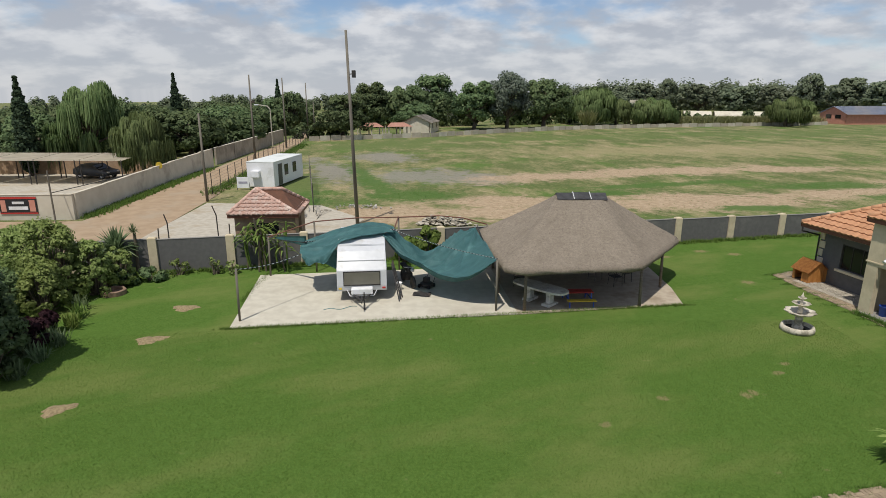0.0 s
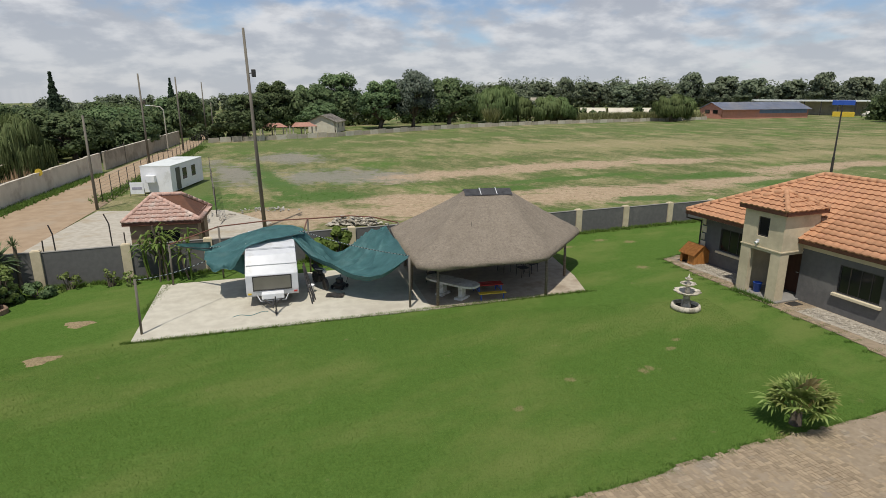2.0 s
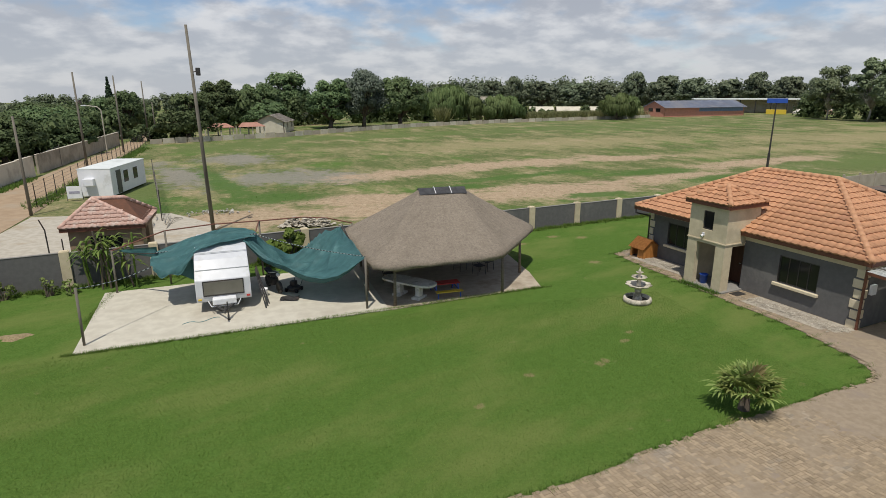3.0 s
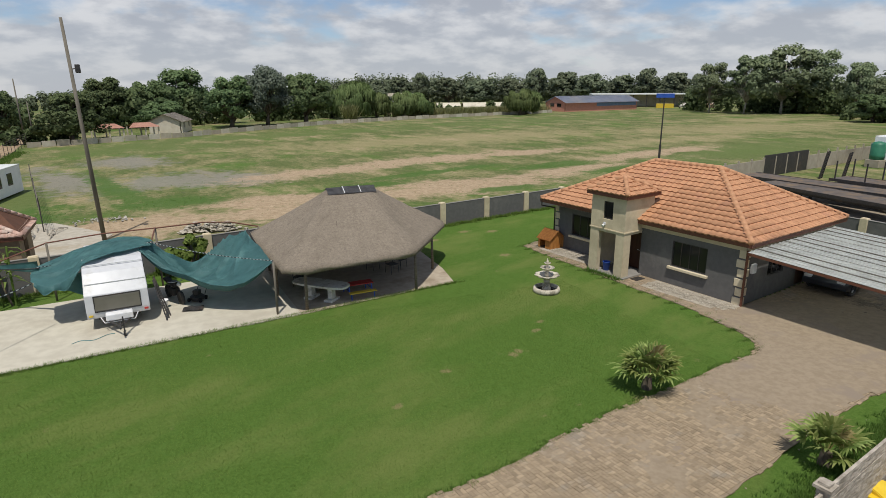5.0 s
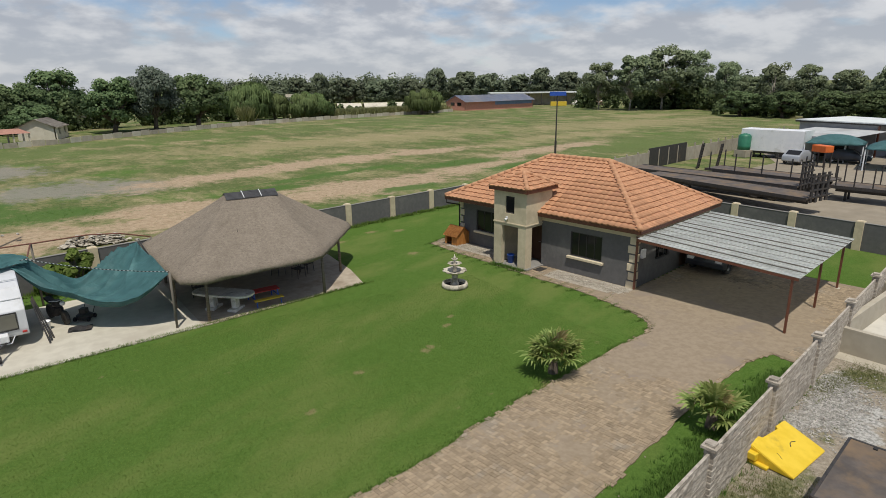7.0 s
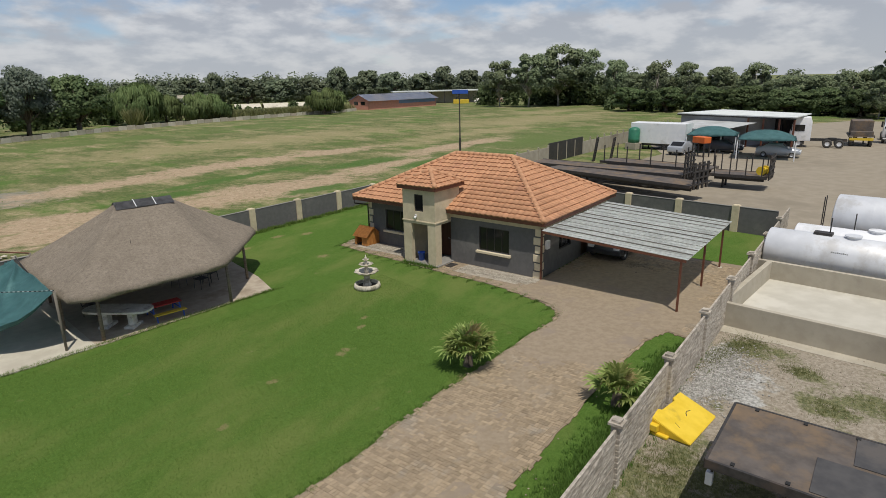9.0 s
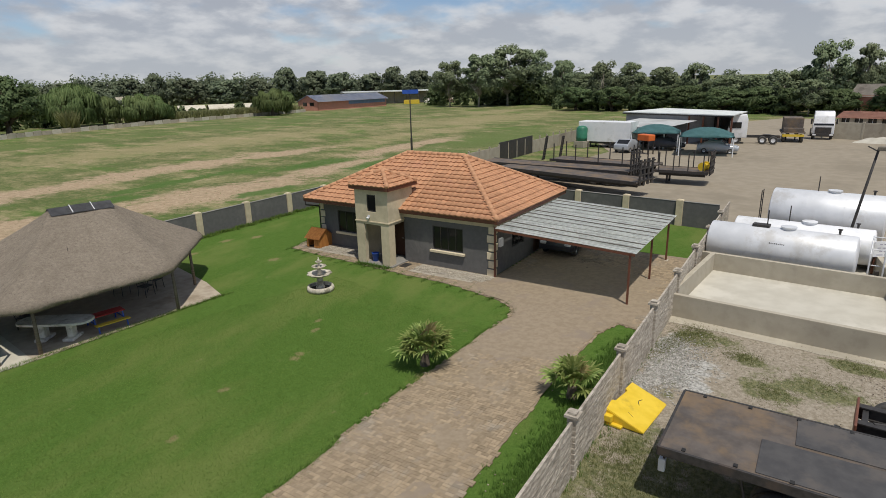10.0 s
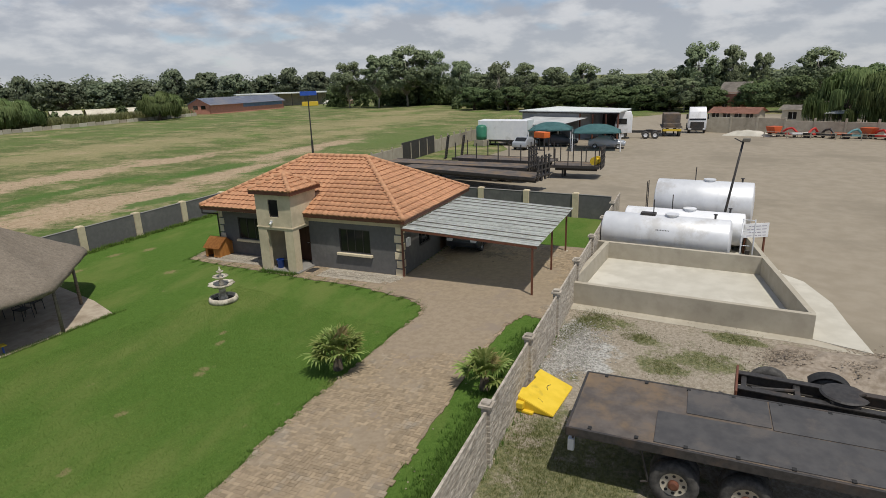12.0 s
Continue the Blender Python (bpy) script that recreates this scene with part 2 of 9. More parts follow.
mat_black = mat("black_rubber", (0.012, 0.012, 0.012), (0.025, 0.024, 0.023), 12.0, 0.8, 0.3, 0.004)
mat_tyre = mat("dusty_rubber", (0.04, 0.038, 0.035), (0.085, 0.08, 0.072), 9.0, 0.9, 0.3, 0.004)
mat_dark_steel = mat("dark_steel", (0.024, 0.022, 0.021), (0.045, 0.041, 0.038), 9.0, 0.6, 0.2, 0.004, stain=(0.068, 0.05, 0.038), stain_scale=1.2)
mat_white = mat("white_enamel", (0.76, 0.77, 0.78), (0.82, 0.82, 0.82), 2.0, 0.4, 0.0, stain=(0.66, 0.66, 0.64), stain_scale=0.9)
mat_white_rough = mat("white_cement", (0.6, 0.57, 0.5), (0.74, 0.71, 0.63), 7.0, 0.85, 0.4, 0.01, stain=(0.42, 0.38, 0.31), stain_scale=3.0)
mat_fountain = mat("mossy_cement", (0.5, 0.45, 0.35), (0.66, 0.61, 0.5), 7.0, 0.88, 0.5, 0.01, stain=(0.25, 0.225, 0.165), stain_scale=3.5, stain_at=(0.45, 0.62))
mat_iron_sheet = mat("galvanised_sheet", (0.64, 0.665, 0.635), (0.72, 0.745, 0.71), 1.5, 0.6, 0.0, metal=0.0, stain=(0.55, 0.57, 0.54), stain_scale=0.6)
mat_tank = mat("silver_paint", (0.66, 0.67, 0.68), (0.76, 0.77, 0.78), 1.3, 0.45, 0.05, 0.005, metal=0.2, stain=(0.58, 0.57, 0.55), stain_scale=0.7)
mat_yellow = mat("yellow_plastic", (0.7, 0.48, 0.02), (0.78, 0.55, 0.04), 3.0, 0.5, 0.1, 0.01, stain=(0.55, 0.38, 0.03), stain_scale=1.6)
mat_kennel = mat("varnished_pine", (0.4, 0.16, 0.035), (0.54, 0.24, 0.065), 8.0, 0.55, 0.25, 0.004, stretch=(1, 1, 5), vary=0.2)
mat_brown_door = mat("brown_varnished_door", (0.06, 0.022, 0.012), (0.085, 0.033, 0.017), 8.0, 0.5, 0.2, 0.004, stretch=(1, 1, 5))
mat_blue = mat("blue_plastic", (0.02, 0.075, 0.36), (0.03, 0.095, 0.42), 3.0, 0.4, 0.0)
mat_red = mat("red_paint", (0.42, 0.028, 0.02), (0.5, 0.04, 0.03), 5.0, 0.6, 0.1, 0.004)
mat_yellow_paint = mat("yellow_paint", (0.62, 0.42, 0.03), (0.7, 0.5, 0.05), 5.0, 0.6, 0.1, 0.004)
mat_trunk = mat("bark", (0.09, 0.07, 0.05), (0.16, 0.13, 0.095), 6.0, 0.9, 0.6, 0.03, stretch=(1, 1, 4))
mat_gum_bark = mat("pale_gum_bark", (0.3, 0.27, 0.22), (0.42, 0.38, 0.32), 3.0, 0.85, 0.3, 0.02, stain=(0.2, 0.17, 0.13), stain_scale=0.8)
mat_far_wall = mat("old_boundary_wall", (0.33, 0.29, 0.225), (0.4, 0.355, 0.28), 1.5, 0.9, 0.2, 0.01, stain=(0.24, 0.21, 0.16), stain_scale=0.3)
mat_precast = mat("precast_wall", (0.3, 0.262, 0.212), (0.52, 0.465, 0.385), 11.0, 0.93, 0.9, 0.03, stain=(0.27, 0.235, 0.185), stain_scale=1.6, stretch=(2.2, 2.2, 0.8))
mat_brick_red = mat("red_brick", (0.52, 0.225, 0.16), (0.6, 0.275, 0.2), 2.0, 0.85, 0.2, 0.01, stain=(0.5, 0.24, 0.18), stain_scale=0.3)

# glass
mat_dark_glass, n, b = blank("tinted_glass")
b.inputs["Base Color"].default_value, b.inputs["Roughness"].default_value, b.inputs["Specular IOR Level"].default_value = (0.02, 0.02, 0.02, 1), 0.08, 0.4


def leaf_mat(name, c1, c2, per=0.45):
    m, n, b = blank(name)
    r = n.add("ShaderNodeNewGeometry").outputs["Random Per Island"]
    o = n.add("ShaderNodeObjectInfo").outputs["Random"]
    col = n.mix(r, c1, c2)
    h = n.add("ShaderNodeHueSaturation")
    n.put(h.inputs["Color"], col)
    n.put(h.inputs["Value"], n.math("ADD", n.math("MULTIPLY", o, per), 1 - per / 2))
    n.put(h.inputs["Hue"], n.math("ADD", n.math("MULTIPLY", o, 0.03), 0.485))
    n.put(b.inputs["Base Color"], h.outputs[0])
    b.inputs["Roughness"].default_value, b.inputs["Specular IOR Level"].default_value = 0.65, 0.15
    tr = n.add("ShaderNodeBsdfTranslucent")
    n.put(tr.inputs["Color"], h.outputs[0])
    mx = n.add("ShaderNodeMixShader")
    mx.inputs[0].default_value = 0.38
    n.t.links.new(b.outputs[0], mx.inputs[1]), n.t.links.new(tr.outputs[0], mx.inputs[2])
    n.t.links.new(mx.outputs[0], n.t.nodes["Material Output"].inputs["Surface"])
    return m


mat_leaf = leaf_mat("leaves_broad", (0.09, 0.138, 0.06), (0.195, 0.25, 0.112))
# paler, greyer leaf colour that carries the distance haze of far trees
mat_leaf_haze = leaf_mat("leaves_haze_tint", (0.13, 0.165, 0.1), (0.255, 0.29, 0.185), 0.3)
mat_leaf_willow = leaf_mat("leaves_willow", (0.1, 0.155, 0.056), (0.215, 0.275, 0.112), 0.25)
mat_leaf_dark = leaf_mat("leaves_cypress", (0.04, 0.068, 0.038), (0.08, 0.12, 0.064), 0.2)
mat_leaf_silver = leaf_mat("leaves_silver", (0.117, 0.150, 0.104), (0.221, 0.247, 0.195), 0.2)
mat_leaf_gum = leaf_mat("leaves_gum", (0.15, 0.19, 0.105), (0.3, 0.345, 0.2), 0.3)
mat_leaf_shrub = leaf_mat("leaves_shrub", (0.155, 0.225, 0.06), (0.325, 0.41, 0.14), 0.2)
mat_leaf_banana = leaf_mat("leaves_creeper", (0.1, 0.17, 0.03), (0.23, 0.31, 0.08), 0.25)
mat_leaf_purple = leaf_mat("leaves_purple", (0.03, 0.012, 0.018), (0.06, 0.025, 0.03), 0.2)
mat_leaf_yucca = leaf_mat("leaves_yucca", (0.1, 0.15, 0.065), (0.24, 0.3, 0.15), 0.25)

# ground materials
mat_field, n, b = blank("dry_grass_field")
p = n.pos()
wav = n.noise(p, 0.11, 9.0, 0.66)
fine = n.noise(p, 1.9, 9.0, 0.8)
speck = n.step(n.noise(p, 3.2, 7.0, 0.8), 0.53, 0.62)
pale = n.step(n.noise(n.map(p, (31, 17, 0)), 2.6, 7.0, 0.8), 0.55, 0.64)
streak = n.noise(n.map(p, rot=8, scale=(0.7, 1.3, 1)), 0.16, 10.0, 0.7)
grass = n.mix(n.step(fine, 0.35, 0.68), (0.07, 0.105, 0.028), (0.16, 0.172, 0.062))
grass = n.mix(n.step(wav, 0.46, 0.64), grass, n.mix(fine, (0.06, 0.12, 0.02), (0.12, 0.19, 0.04)))
straw = n.mix(fine, (0.25, 0.215, 0.105), (0.37, 0.31, 0.17))
soil = n.mix(n.step(fine, 0.35, 0.65), (0.32, 0.228, 0.14), (0.47, 0.36, 0.245))
soil = n.mix(n.math("MULTIPLY", pale, 0.5), soil, (0.53, 0.43, 0.31))
grey = n.mix(fine, (0.2, 0.185, 0.155), (0.3, 0.275, 0.23))
jit = n.math("MULTIPLY", n.math("SUBTRACT", n.noise(n.map(p, rot=10, scale=(0.75, 1.2, 1)), 0.14, 10.0, 0.68), 0.5), 2.4)
jit2 = n.math("ADD", jit, n.math("MULTIPLY", n.math("SUBTRACT", n.noise(p, 0.8, 10.0, 0.8), 0.5), 3.0))


def zone(ovals, lo, hi):
    best = None
    for o in ovals:
        v = n.patch(p, *o)
        best = v if best is None else n.math("MAXIMUM", best, v)
    return n.step(n.math("ADD", best, jit2), lo, hi)


col = n.mix(n.math("MULTIPLY", n.step(n.math("ADD", streak, n.math("MULTIPLY", fine, 0.35)), 0.6, 0.8), 0.72), grass, straw)
col = n.mix(n.math("MULTIPLY", zone([(42, 91, 46, 12, 5), (98, 87, 42, 14, 0), (126, 104, 20, 9, 0), (70, 73, 26, 6, 12)], 0.0, 0.7), 0.75), col, straw)
col = n.mix(n.math("MULTIPLY", zone([(20, 114, 42, 6, 14), (78, 129, 46, 8, 12), (70, 58, 26, 7, 14), (-10, 98, 15, 10, 0), (-14, 55, 3, 14, 10)], -0.1, 0.5), 0.85), col, n.mix(fine, (0.085, 0.125, 0.032), (0.15, 0.185, 0.06)))
col = n.mix(n.math("MULTIPLY", zone([(-13, 67, 12, 2.8, -71), (-2.5, 62, 6.5, 7, 0), (-8, 80, 5, 7, 10), (4, 60, 6, 4, 10)], -0.1, 0.5), 0.85), col, grey)
col = n.mix(n.math("MULTIPLY", n.step(n.math("ADD", streak, n.math("MULTIPLY", fine, 0.5)), 0.82, 0.95), 0.6), col, soil)
col = n.mix(n.math("MULTIPLY", zone([(12, 61.5, 10, 3.2, 18), (26, 66.5, 14, 3.4, 14), (39, 68, 10, 2.6, 6), (7, 47, 8.5, 3.2, 0), (21, 47, 11, 4.0, 9), (35, 51, 9, 2.6, 15), (-4.5, 41.8, 7.5, 3.6, -5), (54, 60, 14, 2.6, 16), (4, 42.6, 7, 2.4, 0)], -0.2, 0.4), 0.95), col, soil)
col = n.mix(n.math("MULTIPLY", zone([(-7.2, 58, 11, 1.6, -72), (-2, 50.3, 5, 3.4, 0), (22, 56.5, 11, 1.5, 16), (13.6, 51.2, 5, 1.4, 10), (24.4, 44.6, 4, 1.4, 5), (37, 56, 8, 2.3, 10), (41, 50, 7, 2.2, 10), (-11, 47, 2.5, 6, 10)], 0.0, 0.5), 0.9), col, n.mix(fine, (0.045, 0.105, 0.016), (0.095, 0.165, 0.036)))
col = n.mix(n.math("MULTIPLY", speck, 0.5), col, n.mix(fine, (0.045, 0.07, 0.018), (0.09, 0.115, 0.035)))
n.put(b.inputs["Base Color"], col)
b.inputs["Roughness"].default_value, b.inputs["Specular IOR Level"].default_value = 0.95, 0.2
n.put(b.inputs["Normal"], n.bump(fine, 0.6, 0.12))

mat_lawn, n, b = blank("lawn_grass")
p = n.pos()
blade = n.noise(p, 15.0, 6.0, 0.74)
tuft = n.noise(p, 3.2, 6.0, 0.62)
wide = n.noise(n.map(p, rot=25, scale=(2.2, 1, 1)), 0.35, 6.0, 0.6)
col = n.mix(n.step(blade, 0.34, 0.66), (0.063, 0.122, 0.021), (0.099, 0.169, 0.033))
col = n.mix(n.math("MULTIPLY", n.step(tuft, 0.42, 0.68), 0.28), col, (0.11, 0.196, 0.043))
col = n.mix(n.math("MULTIPLY", n.step(wide, 0.44, 0.68), 0.6), col, (0.172, 0.2, 0.06))
col = n.mix(n.math("MULTIPLY", n.step(n.noise(p, 0.8, 8.0, 0.7), 0.635, 0.74), 0.75), col, (0.24, 0.2, 0.1))
worn = None
for spot in ((10.8, 17.05, 0.34, 0.2, 20), (11.4, 17.72, 0.3, 0.2, 0), (9.05, 15.62, 0.3, 0.3, 40), (9.35, 15.78, 0.22, 0.26, 0), (6.52, 15.45, 0.28, 0.22, 15), (4.42, 14.02, 0.3, 0.2, 30), (14.5, 26.25, 0.5, 0.4, 10), (9.05, 26.5, 0.35, 0.3, 0), (14.6, 31.8, 0.7, 0.4, 10), (11.0, 11.62, 0.5, 0.3, 30), (12.0, 30.6, 0.8, 0.35, 12), (16.2, 31.2, 0.6, 0.4, 12)):
    v = n.patch(p, *spot)
    worn = v if worn is None else n.math("MAXIMUM", worn, v)
ragged = n.math("ADD", worn, n.math("MULTIPLY", n.math("SUBTRACT", n.noise(p, 5.0, 6.0, 0.7), 0.5), 1.6))
col = n.mix(n.math("MULTIPLY", n.step(ragged, 0.15, 0.7), 0.6), col, n.mix(blade, (0.2, 0.15, 0.07), (0.36, 0.28, 0.16)))
n.put(b.inputs["Base Color"], col)
b.inputs["Roughness"].default_value, b.inputs["Specular IOR Level"].default_value = 0.95, 0.05
n.put(b.inputs["Normal"], n.bump(n.math("ADD", blade, tuft), 0.8, 0.05))

mat_road = mat("dirt_road", (0.31, 0.22, 0.135), (0.38, 0.28, 0.18), 1.2, 0.95, 0.4, 0.03, stain=(0.35, 0.275, 0.19), stain_scale=0.25)
mat_yard = mat("gravel_yard", (0.265, 0.224, 0.162), (0.31, 0.265, 0.198), 1.0, 0.95, 0.3, 0.02, stain=(0.235, 0.2, 0.145), stain_scale=0.08, stain_at=(0.5, 0.62))
mat_forecourt = mat("pale_gravel", (0.38, 0.34, 0.27), (0.47, 0.43, 0.35), 2.5, 0.95, 0.4, 0.02, stain=(0.36, 0.3, 0.21), stain_scale=0.3)
mat_rough_ground, n, b = blank("weedy_gravel")
p = n.pos()
fine = n.noise(p, 9.0, 6.0, 0.7)
col = n.mix(n.step(fine, 0.35, 0.68), (0.235, 0.195, 0.14), (0.37, 0.325, 0.255))
stone = n.step(n.math("ADD", n.patch(p, 16.8, 6.3, 2.6, 1.4, 12), n.math("MULTIPLY", n.math("SUBTRACT", n.noise(p, 0.9, 6.0), 0.5), 2.5)), 0.2, 0.5)
col = n.mix(stone, col, n.mix(n.step(fine, 0.4, 0.6), (0.25, 0.245, 0.22), (0.48, 0.465, 0.425)))
green = n.patch(p, 10.5, 3.8, 4.2, 3.4, 0)
for spot in ((19.3, 6.2, 1.0, 1.3, 10), (20.2, 2.0, 0.7, 1.3, 0), (18.0, 2.6, 1.0, 1.6, 20), (17.0, 3.6, 0.8, 1.2, 0), (18.6, 4.6, 0.6, 0.8, 0)):
    green = n.math("MAXIMUM", green, n.patch(p, *spot))
weed = n.step(n.math("ADD", n.noise(p, 1.1, 9.0, 0.72), n.math("MULTIPLY", n.step(green, 0.0, 0.7), 0.2)), 0.54, 0.68)
col = n.mix(n.math("MULTIPLY", weed, 0.85), col, n.mix(n.step(fine, 0.35, 0.65), (0.07, 0.09, 0.025), (0.18, 0.175, 0.07)))
n.put(b.inputs["Base Color"], col)
b.inputs["Roughness"].default_value = 0.95
n.put(b.inputs["Normal"], n.bump(fine, 0.8, 0.04))
OIL = (23.9, 13.6, 2.6, 1.9, 20)  # where the cars drip
mat_paver = mat("clay_paver", (0.262, 0.2, 0.127), (0.325, 0.252, 0.165), 7.0, 0.92, 0.35, 0.008, stain=(0.28, 0.235, 0.175), stain_scale=0.9, vary=0.2, per="object", spill=OIL)
mat_pavers = mat("clay_pavers", (0.262, 0.2, 0.127), (0.325, 0.252, 0.165), 7.0, 0.92, 0.35, 0.008, stain=(0.28, 0.235, 0.175), stain_scale=0.9, vary=0.2, spill=OIL)
mat_joint = mat("paving_sand", (0.23, 0.18, 0.12), (0.29, 0.225, 0.155), 12.0, 0.95, 0.3, 0.01, stain=(0.3, 0.24, 0.175), stain_scale=0.4, spill=OIL)

# ================================================================ ground
def ground_plate(name, outline, z, material, label, category="", kind="structure", thick=0.4):
    return tagged(part(name, slab(B(), outline, z - thick, z), material), label, category, kind=kind)


R = Matrix.Rotation(radians(ACROSS), 4, "Z")
HOUSE = Matrix.Translation((19.67, 15.87, 0)) @ R  # x runs into the house, y along its front


def plot(x, y):
    """From the house's own axes to the world."""
    v = HOUSE @ Vector((x, y, 0))
    return v.x, v.y


def fence_y(x):
    return 28.45 + 0.222 * (x + 10.7)


def near_wall_y(x):
    return 5.77 + 0.216 * (x - 10.35)


def fall(x, y):
    """The land falls away gently beyond the road, to the north-west."""
    d = math.hypot(x, y)
    f = max(0.0, min(1.0, 0.5 - 1.6 * x / max(d, 1)))
    return -0.0155 * max(0.0, d - 150) * f * f * (3 - 2 * f)


def land():
    bm = B()
    radii = [0, 60, 110, 150, 180, 220, 300, 420, 700, 1200, 2000, 3000]
    rings = [[bm.verts.new((r * math.cos(k * math.tau / 96), r * math.sin(k * math.tau / 96), fall(r * math.cos(k * math.tau / 96), r * math.sin(k * math.tau / 96)))) for k in range(96)] for r in radii[1:]]
    mid = bm.verts.new((0, 0, 0))
    for k in range(96):
        j = (k + 1) % 96
        bm.faces.new((mid, rings[0][k], rings[0][j]))
        for a, b_ in zip(rings, rings[1:]):
            bm.faces.new((a[k], b_[k], b_[j], a[j]))
    return bm


tagged(part("ground", land(), mat_field), "open field of dry grass with patches of bare soil", "ground", kind="structure")
LAWN = [(-30, near_wall_y(-30)), (34.4, near_wall_y(34.4)), (32.2, fence_y(32.2)), (-22, fence_y(-22)), (-30, 20)]
ground_plate("lawn", LAWN, 0.02, mat_lawn, "mown green lawn with a few worn patches", "lawn")
EDGE = rough_line([(-12, 6.85), (3.7, 10.05), (5.9, 10.42), (8.0, 10.95), (10.1, 11.4), (11.6, 11.66), (14.0, 12.1), (16.4, 12.46), (17.2, 13.0), (17.55, 14.2), (17.6, 16.5), (17.2, 19.5), (16.55, 24.6), (16.25, 27.4), (17.6, 28.0)], 0.35, 0.06, 4)
STRIP = [(18.5, 9.0), (17.2, 9.15), (14.6, 8.68), (12.3, 8.15), (10.05, 7.62), (8.0, 7.1), (-12, 2.85)]
DRIVE = EDGE + [plot(0.2, 12), plot(0.2, -0.1), plot(7.0, -0.1), plot(7.0, -7.6), (18.4, near_wall_y(18.4) + 0.2)] + rough_line(STRIP, 0.3, 0.05, 5)
ground_plate("driveway_bed", DRIVE, 0.045, mat_joint, "sand bed of the paved driveway", "driveway")
ground_plate("road", [(-90, 26), (-16.5, 30.5), (-18.6, 38), (-19.2, 46.5), (-21.3, 67), (-24.4, 100), (-27.4, 122), (-33, 170), (-36.5, 170), (-29.8, 122), (-27.4, 100), (-26.7, 72), (-25.0, 46), (-24.9, 39.2), (-90, 35.5)], 0.03, mat_road, "orange dirt road with worn wheel tracks", "road")
ground_plate("forecourt", [(-18.2, 31), (-7.2, 33.4), (-5.5, 40), (-9.5, 45), (-18.9, 46), (-18.6, 38)], 0.04, mat_forecourt, "pale gravel forecourt beside the guardhouse", "forecourt")
ground_plate("yard", [plot(14.9, -9.1), plot(14.9, -2), (38.5, 30), (46, 32.6), (64, 34.5), (73, 41.5), plot(82, 10), plot(110, -5), plot(110, -60), (24, -45), (21.3, -2.2), (21.4, -0.2), (20.6, 8.0)], 0.025, mat_yard, "packed gravel truck yard", "yard")
ground_plate("rough_ground", [(-30, near_wall_y(-30)), (21.0, near_wall_y(21.0)), (21.6, -2.4), (23.5, -20), (-30, -20)], 0.018, mat_rough_ground, "weedy gravel ground strewn with white stones", "ground")
ground_plate("neighbour_paving", [(-27.5, 41.5), (-26.8, 56), (-30, 66), (-60, 66), (-60, 41.5)], 0.02, mat_forecourt, "pale paved parking court behind the road wall", "paving")

# ================================================================ walls round the plot
def pillar_wall(name, a, b, tops, posts, label, from_post=0.0, group="plastered boundary walls"):
    """A plastered wall between pillars; tops: height at its two ends."""
    a, b = Vector((*a, 0)), Vector((*b, 0))
    length, ang = (b - a).length, math.degrees(math.atan2(b.y - a.y, b.x - a.x))
    wall = thing(name, label, "wall", pose(a.x, a.y, 0, 0, 0, ang), kind="structure")
    at = [from_post + k * posts for k in range(int((length - from_post) / posts) + 1)]
    cuts = sorted({0.0, *at, length})
    top = lambda x: tops[0] + (tops[1] - tops[0]) * x / length
    for x0, x1 in zip(cuts, cuts[1:]):
        if x1 - x0 < 0.3:
            continue
        m = (top(x0) + top(x1)) / 2 - 0.06
        part("panel", box(B(), (x0 + 0.16, -0.07, -0.05), (x1 - 0.16, 0.07, m), 0.012), mat_grey_wall, wall)
        part("coping", box(B(), (x0 + 0.16, -0.085, m), (x1 - 0.16, 0.085, m + 0.03), 0.008), mat_concrete_dark, wall)
    for x in at:
        part("pillar", box(box(B(), (x - 0.2, -0.17, -0.05), (x + 0.2, 0.17, top(x) + 0.03), 0.015), (x - 0.16, -0.13, top(x) + 0.02), (x + 0.16, 0.13, top(x) + 0.06), 0.01), mat_beige, wall, "beige plastered pillar")
    return wall


fence_l, fence_r = (-17.9, fence_y(-17.9)), (32.0, fence_y(32.0))
pillar_wall("wall_north", fence_l, fence_r, (1.78, 1.3), 3.62, "dark grey plastered wall between beige pillars", 0.1)
pillar_wall("wall_east", (32.1, fence_y(32.0) - 0.2), (34.5, near_wall_y(34.5) + 0.2), (1.35, 1.55), 3.3, "dark grey plastered wall between beige pillars", 1.2)


# ================================================================ house
HL, HD, OVER, EAVE, RIDGE = 11.08, 7.48, 0.34, 2.76, 4.9
house = thing("house", "single-storey grey house with terracotta tiled hip roof", "house", HOUSE)


def at_y(x, y, z=0.0, rz=0.0):
    return pose(x, y, z, 0, 0, rz)


WALL_H = 2.66
W_R, W_L = (1.62, 3.3, 0.92, 2.08), (7.75, 9.85, 0.92, 2.08)
part("wall", pierced(B(), 4.97, WALL_H, 0.22, [W_R]), mat_grey_wall, house)
part("wall", pierced(B(), HL - 6.97, WALL_H, 0.22, [(W_L[0] - 6.97, W_L[1] - 6.97, W_L[2], W_L[3])]), mat_grey_wall, house, at=at_y(0.54, 6.97))
part("wall", pierced(B(), HD - 0.23, WALL_H, 0.22, [(2.2, 3.1, 0.03, 2.05), (4.3, 5.6, 0.95, 2.05)]), mat_grey_wall, house, at=at_y(HD, 0.0, 0, 90))
part("wall", pierced(B(), HL, WALL_H, 0.22, []), mat_grey_wall, house, at=at_y(HD - 0.22, 0.0) @ pose(0, 0, 0))
part("wall", pierced(B(), HD - 0.8, WALL_H, 0.22, []), mat_grey_wall, house, at=at_y(HD - 0.23, HL - 0.22, 0, 90))
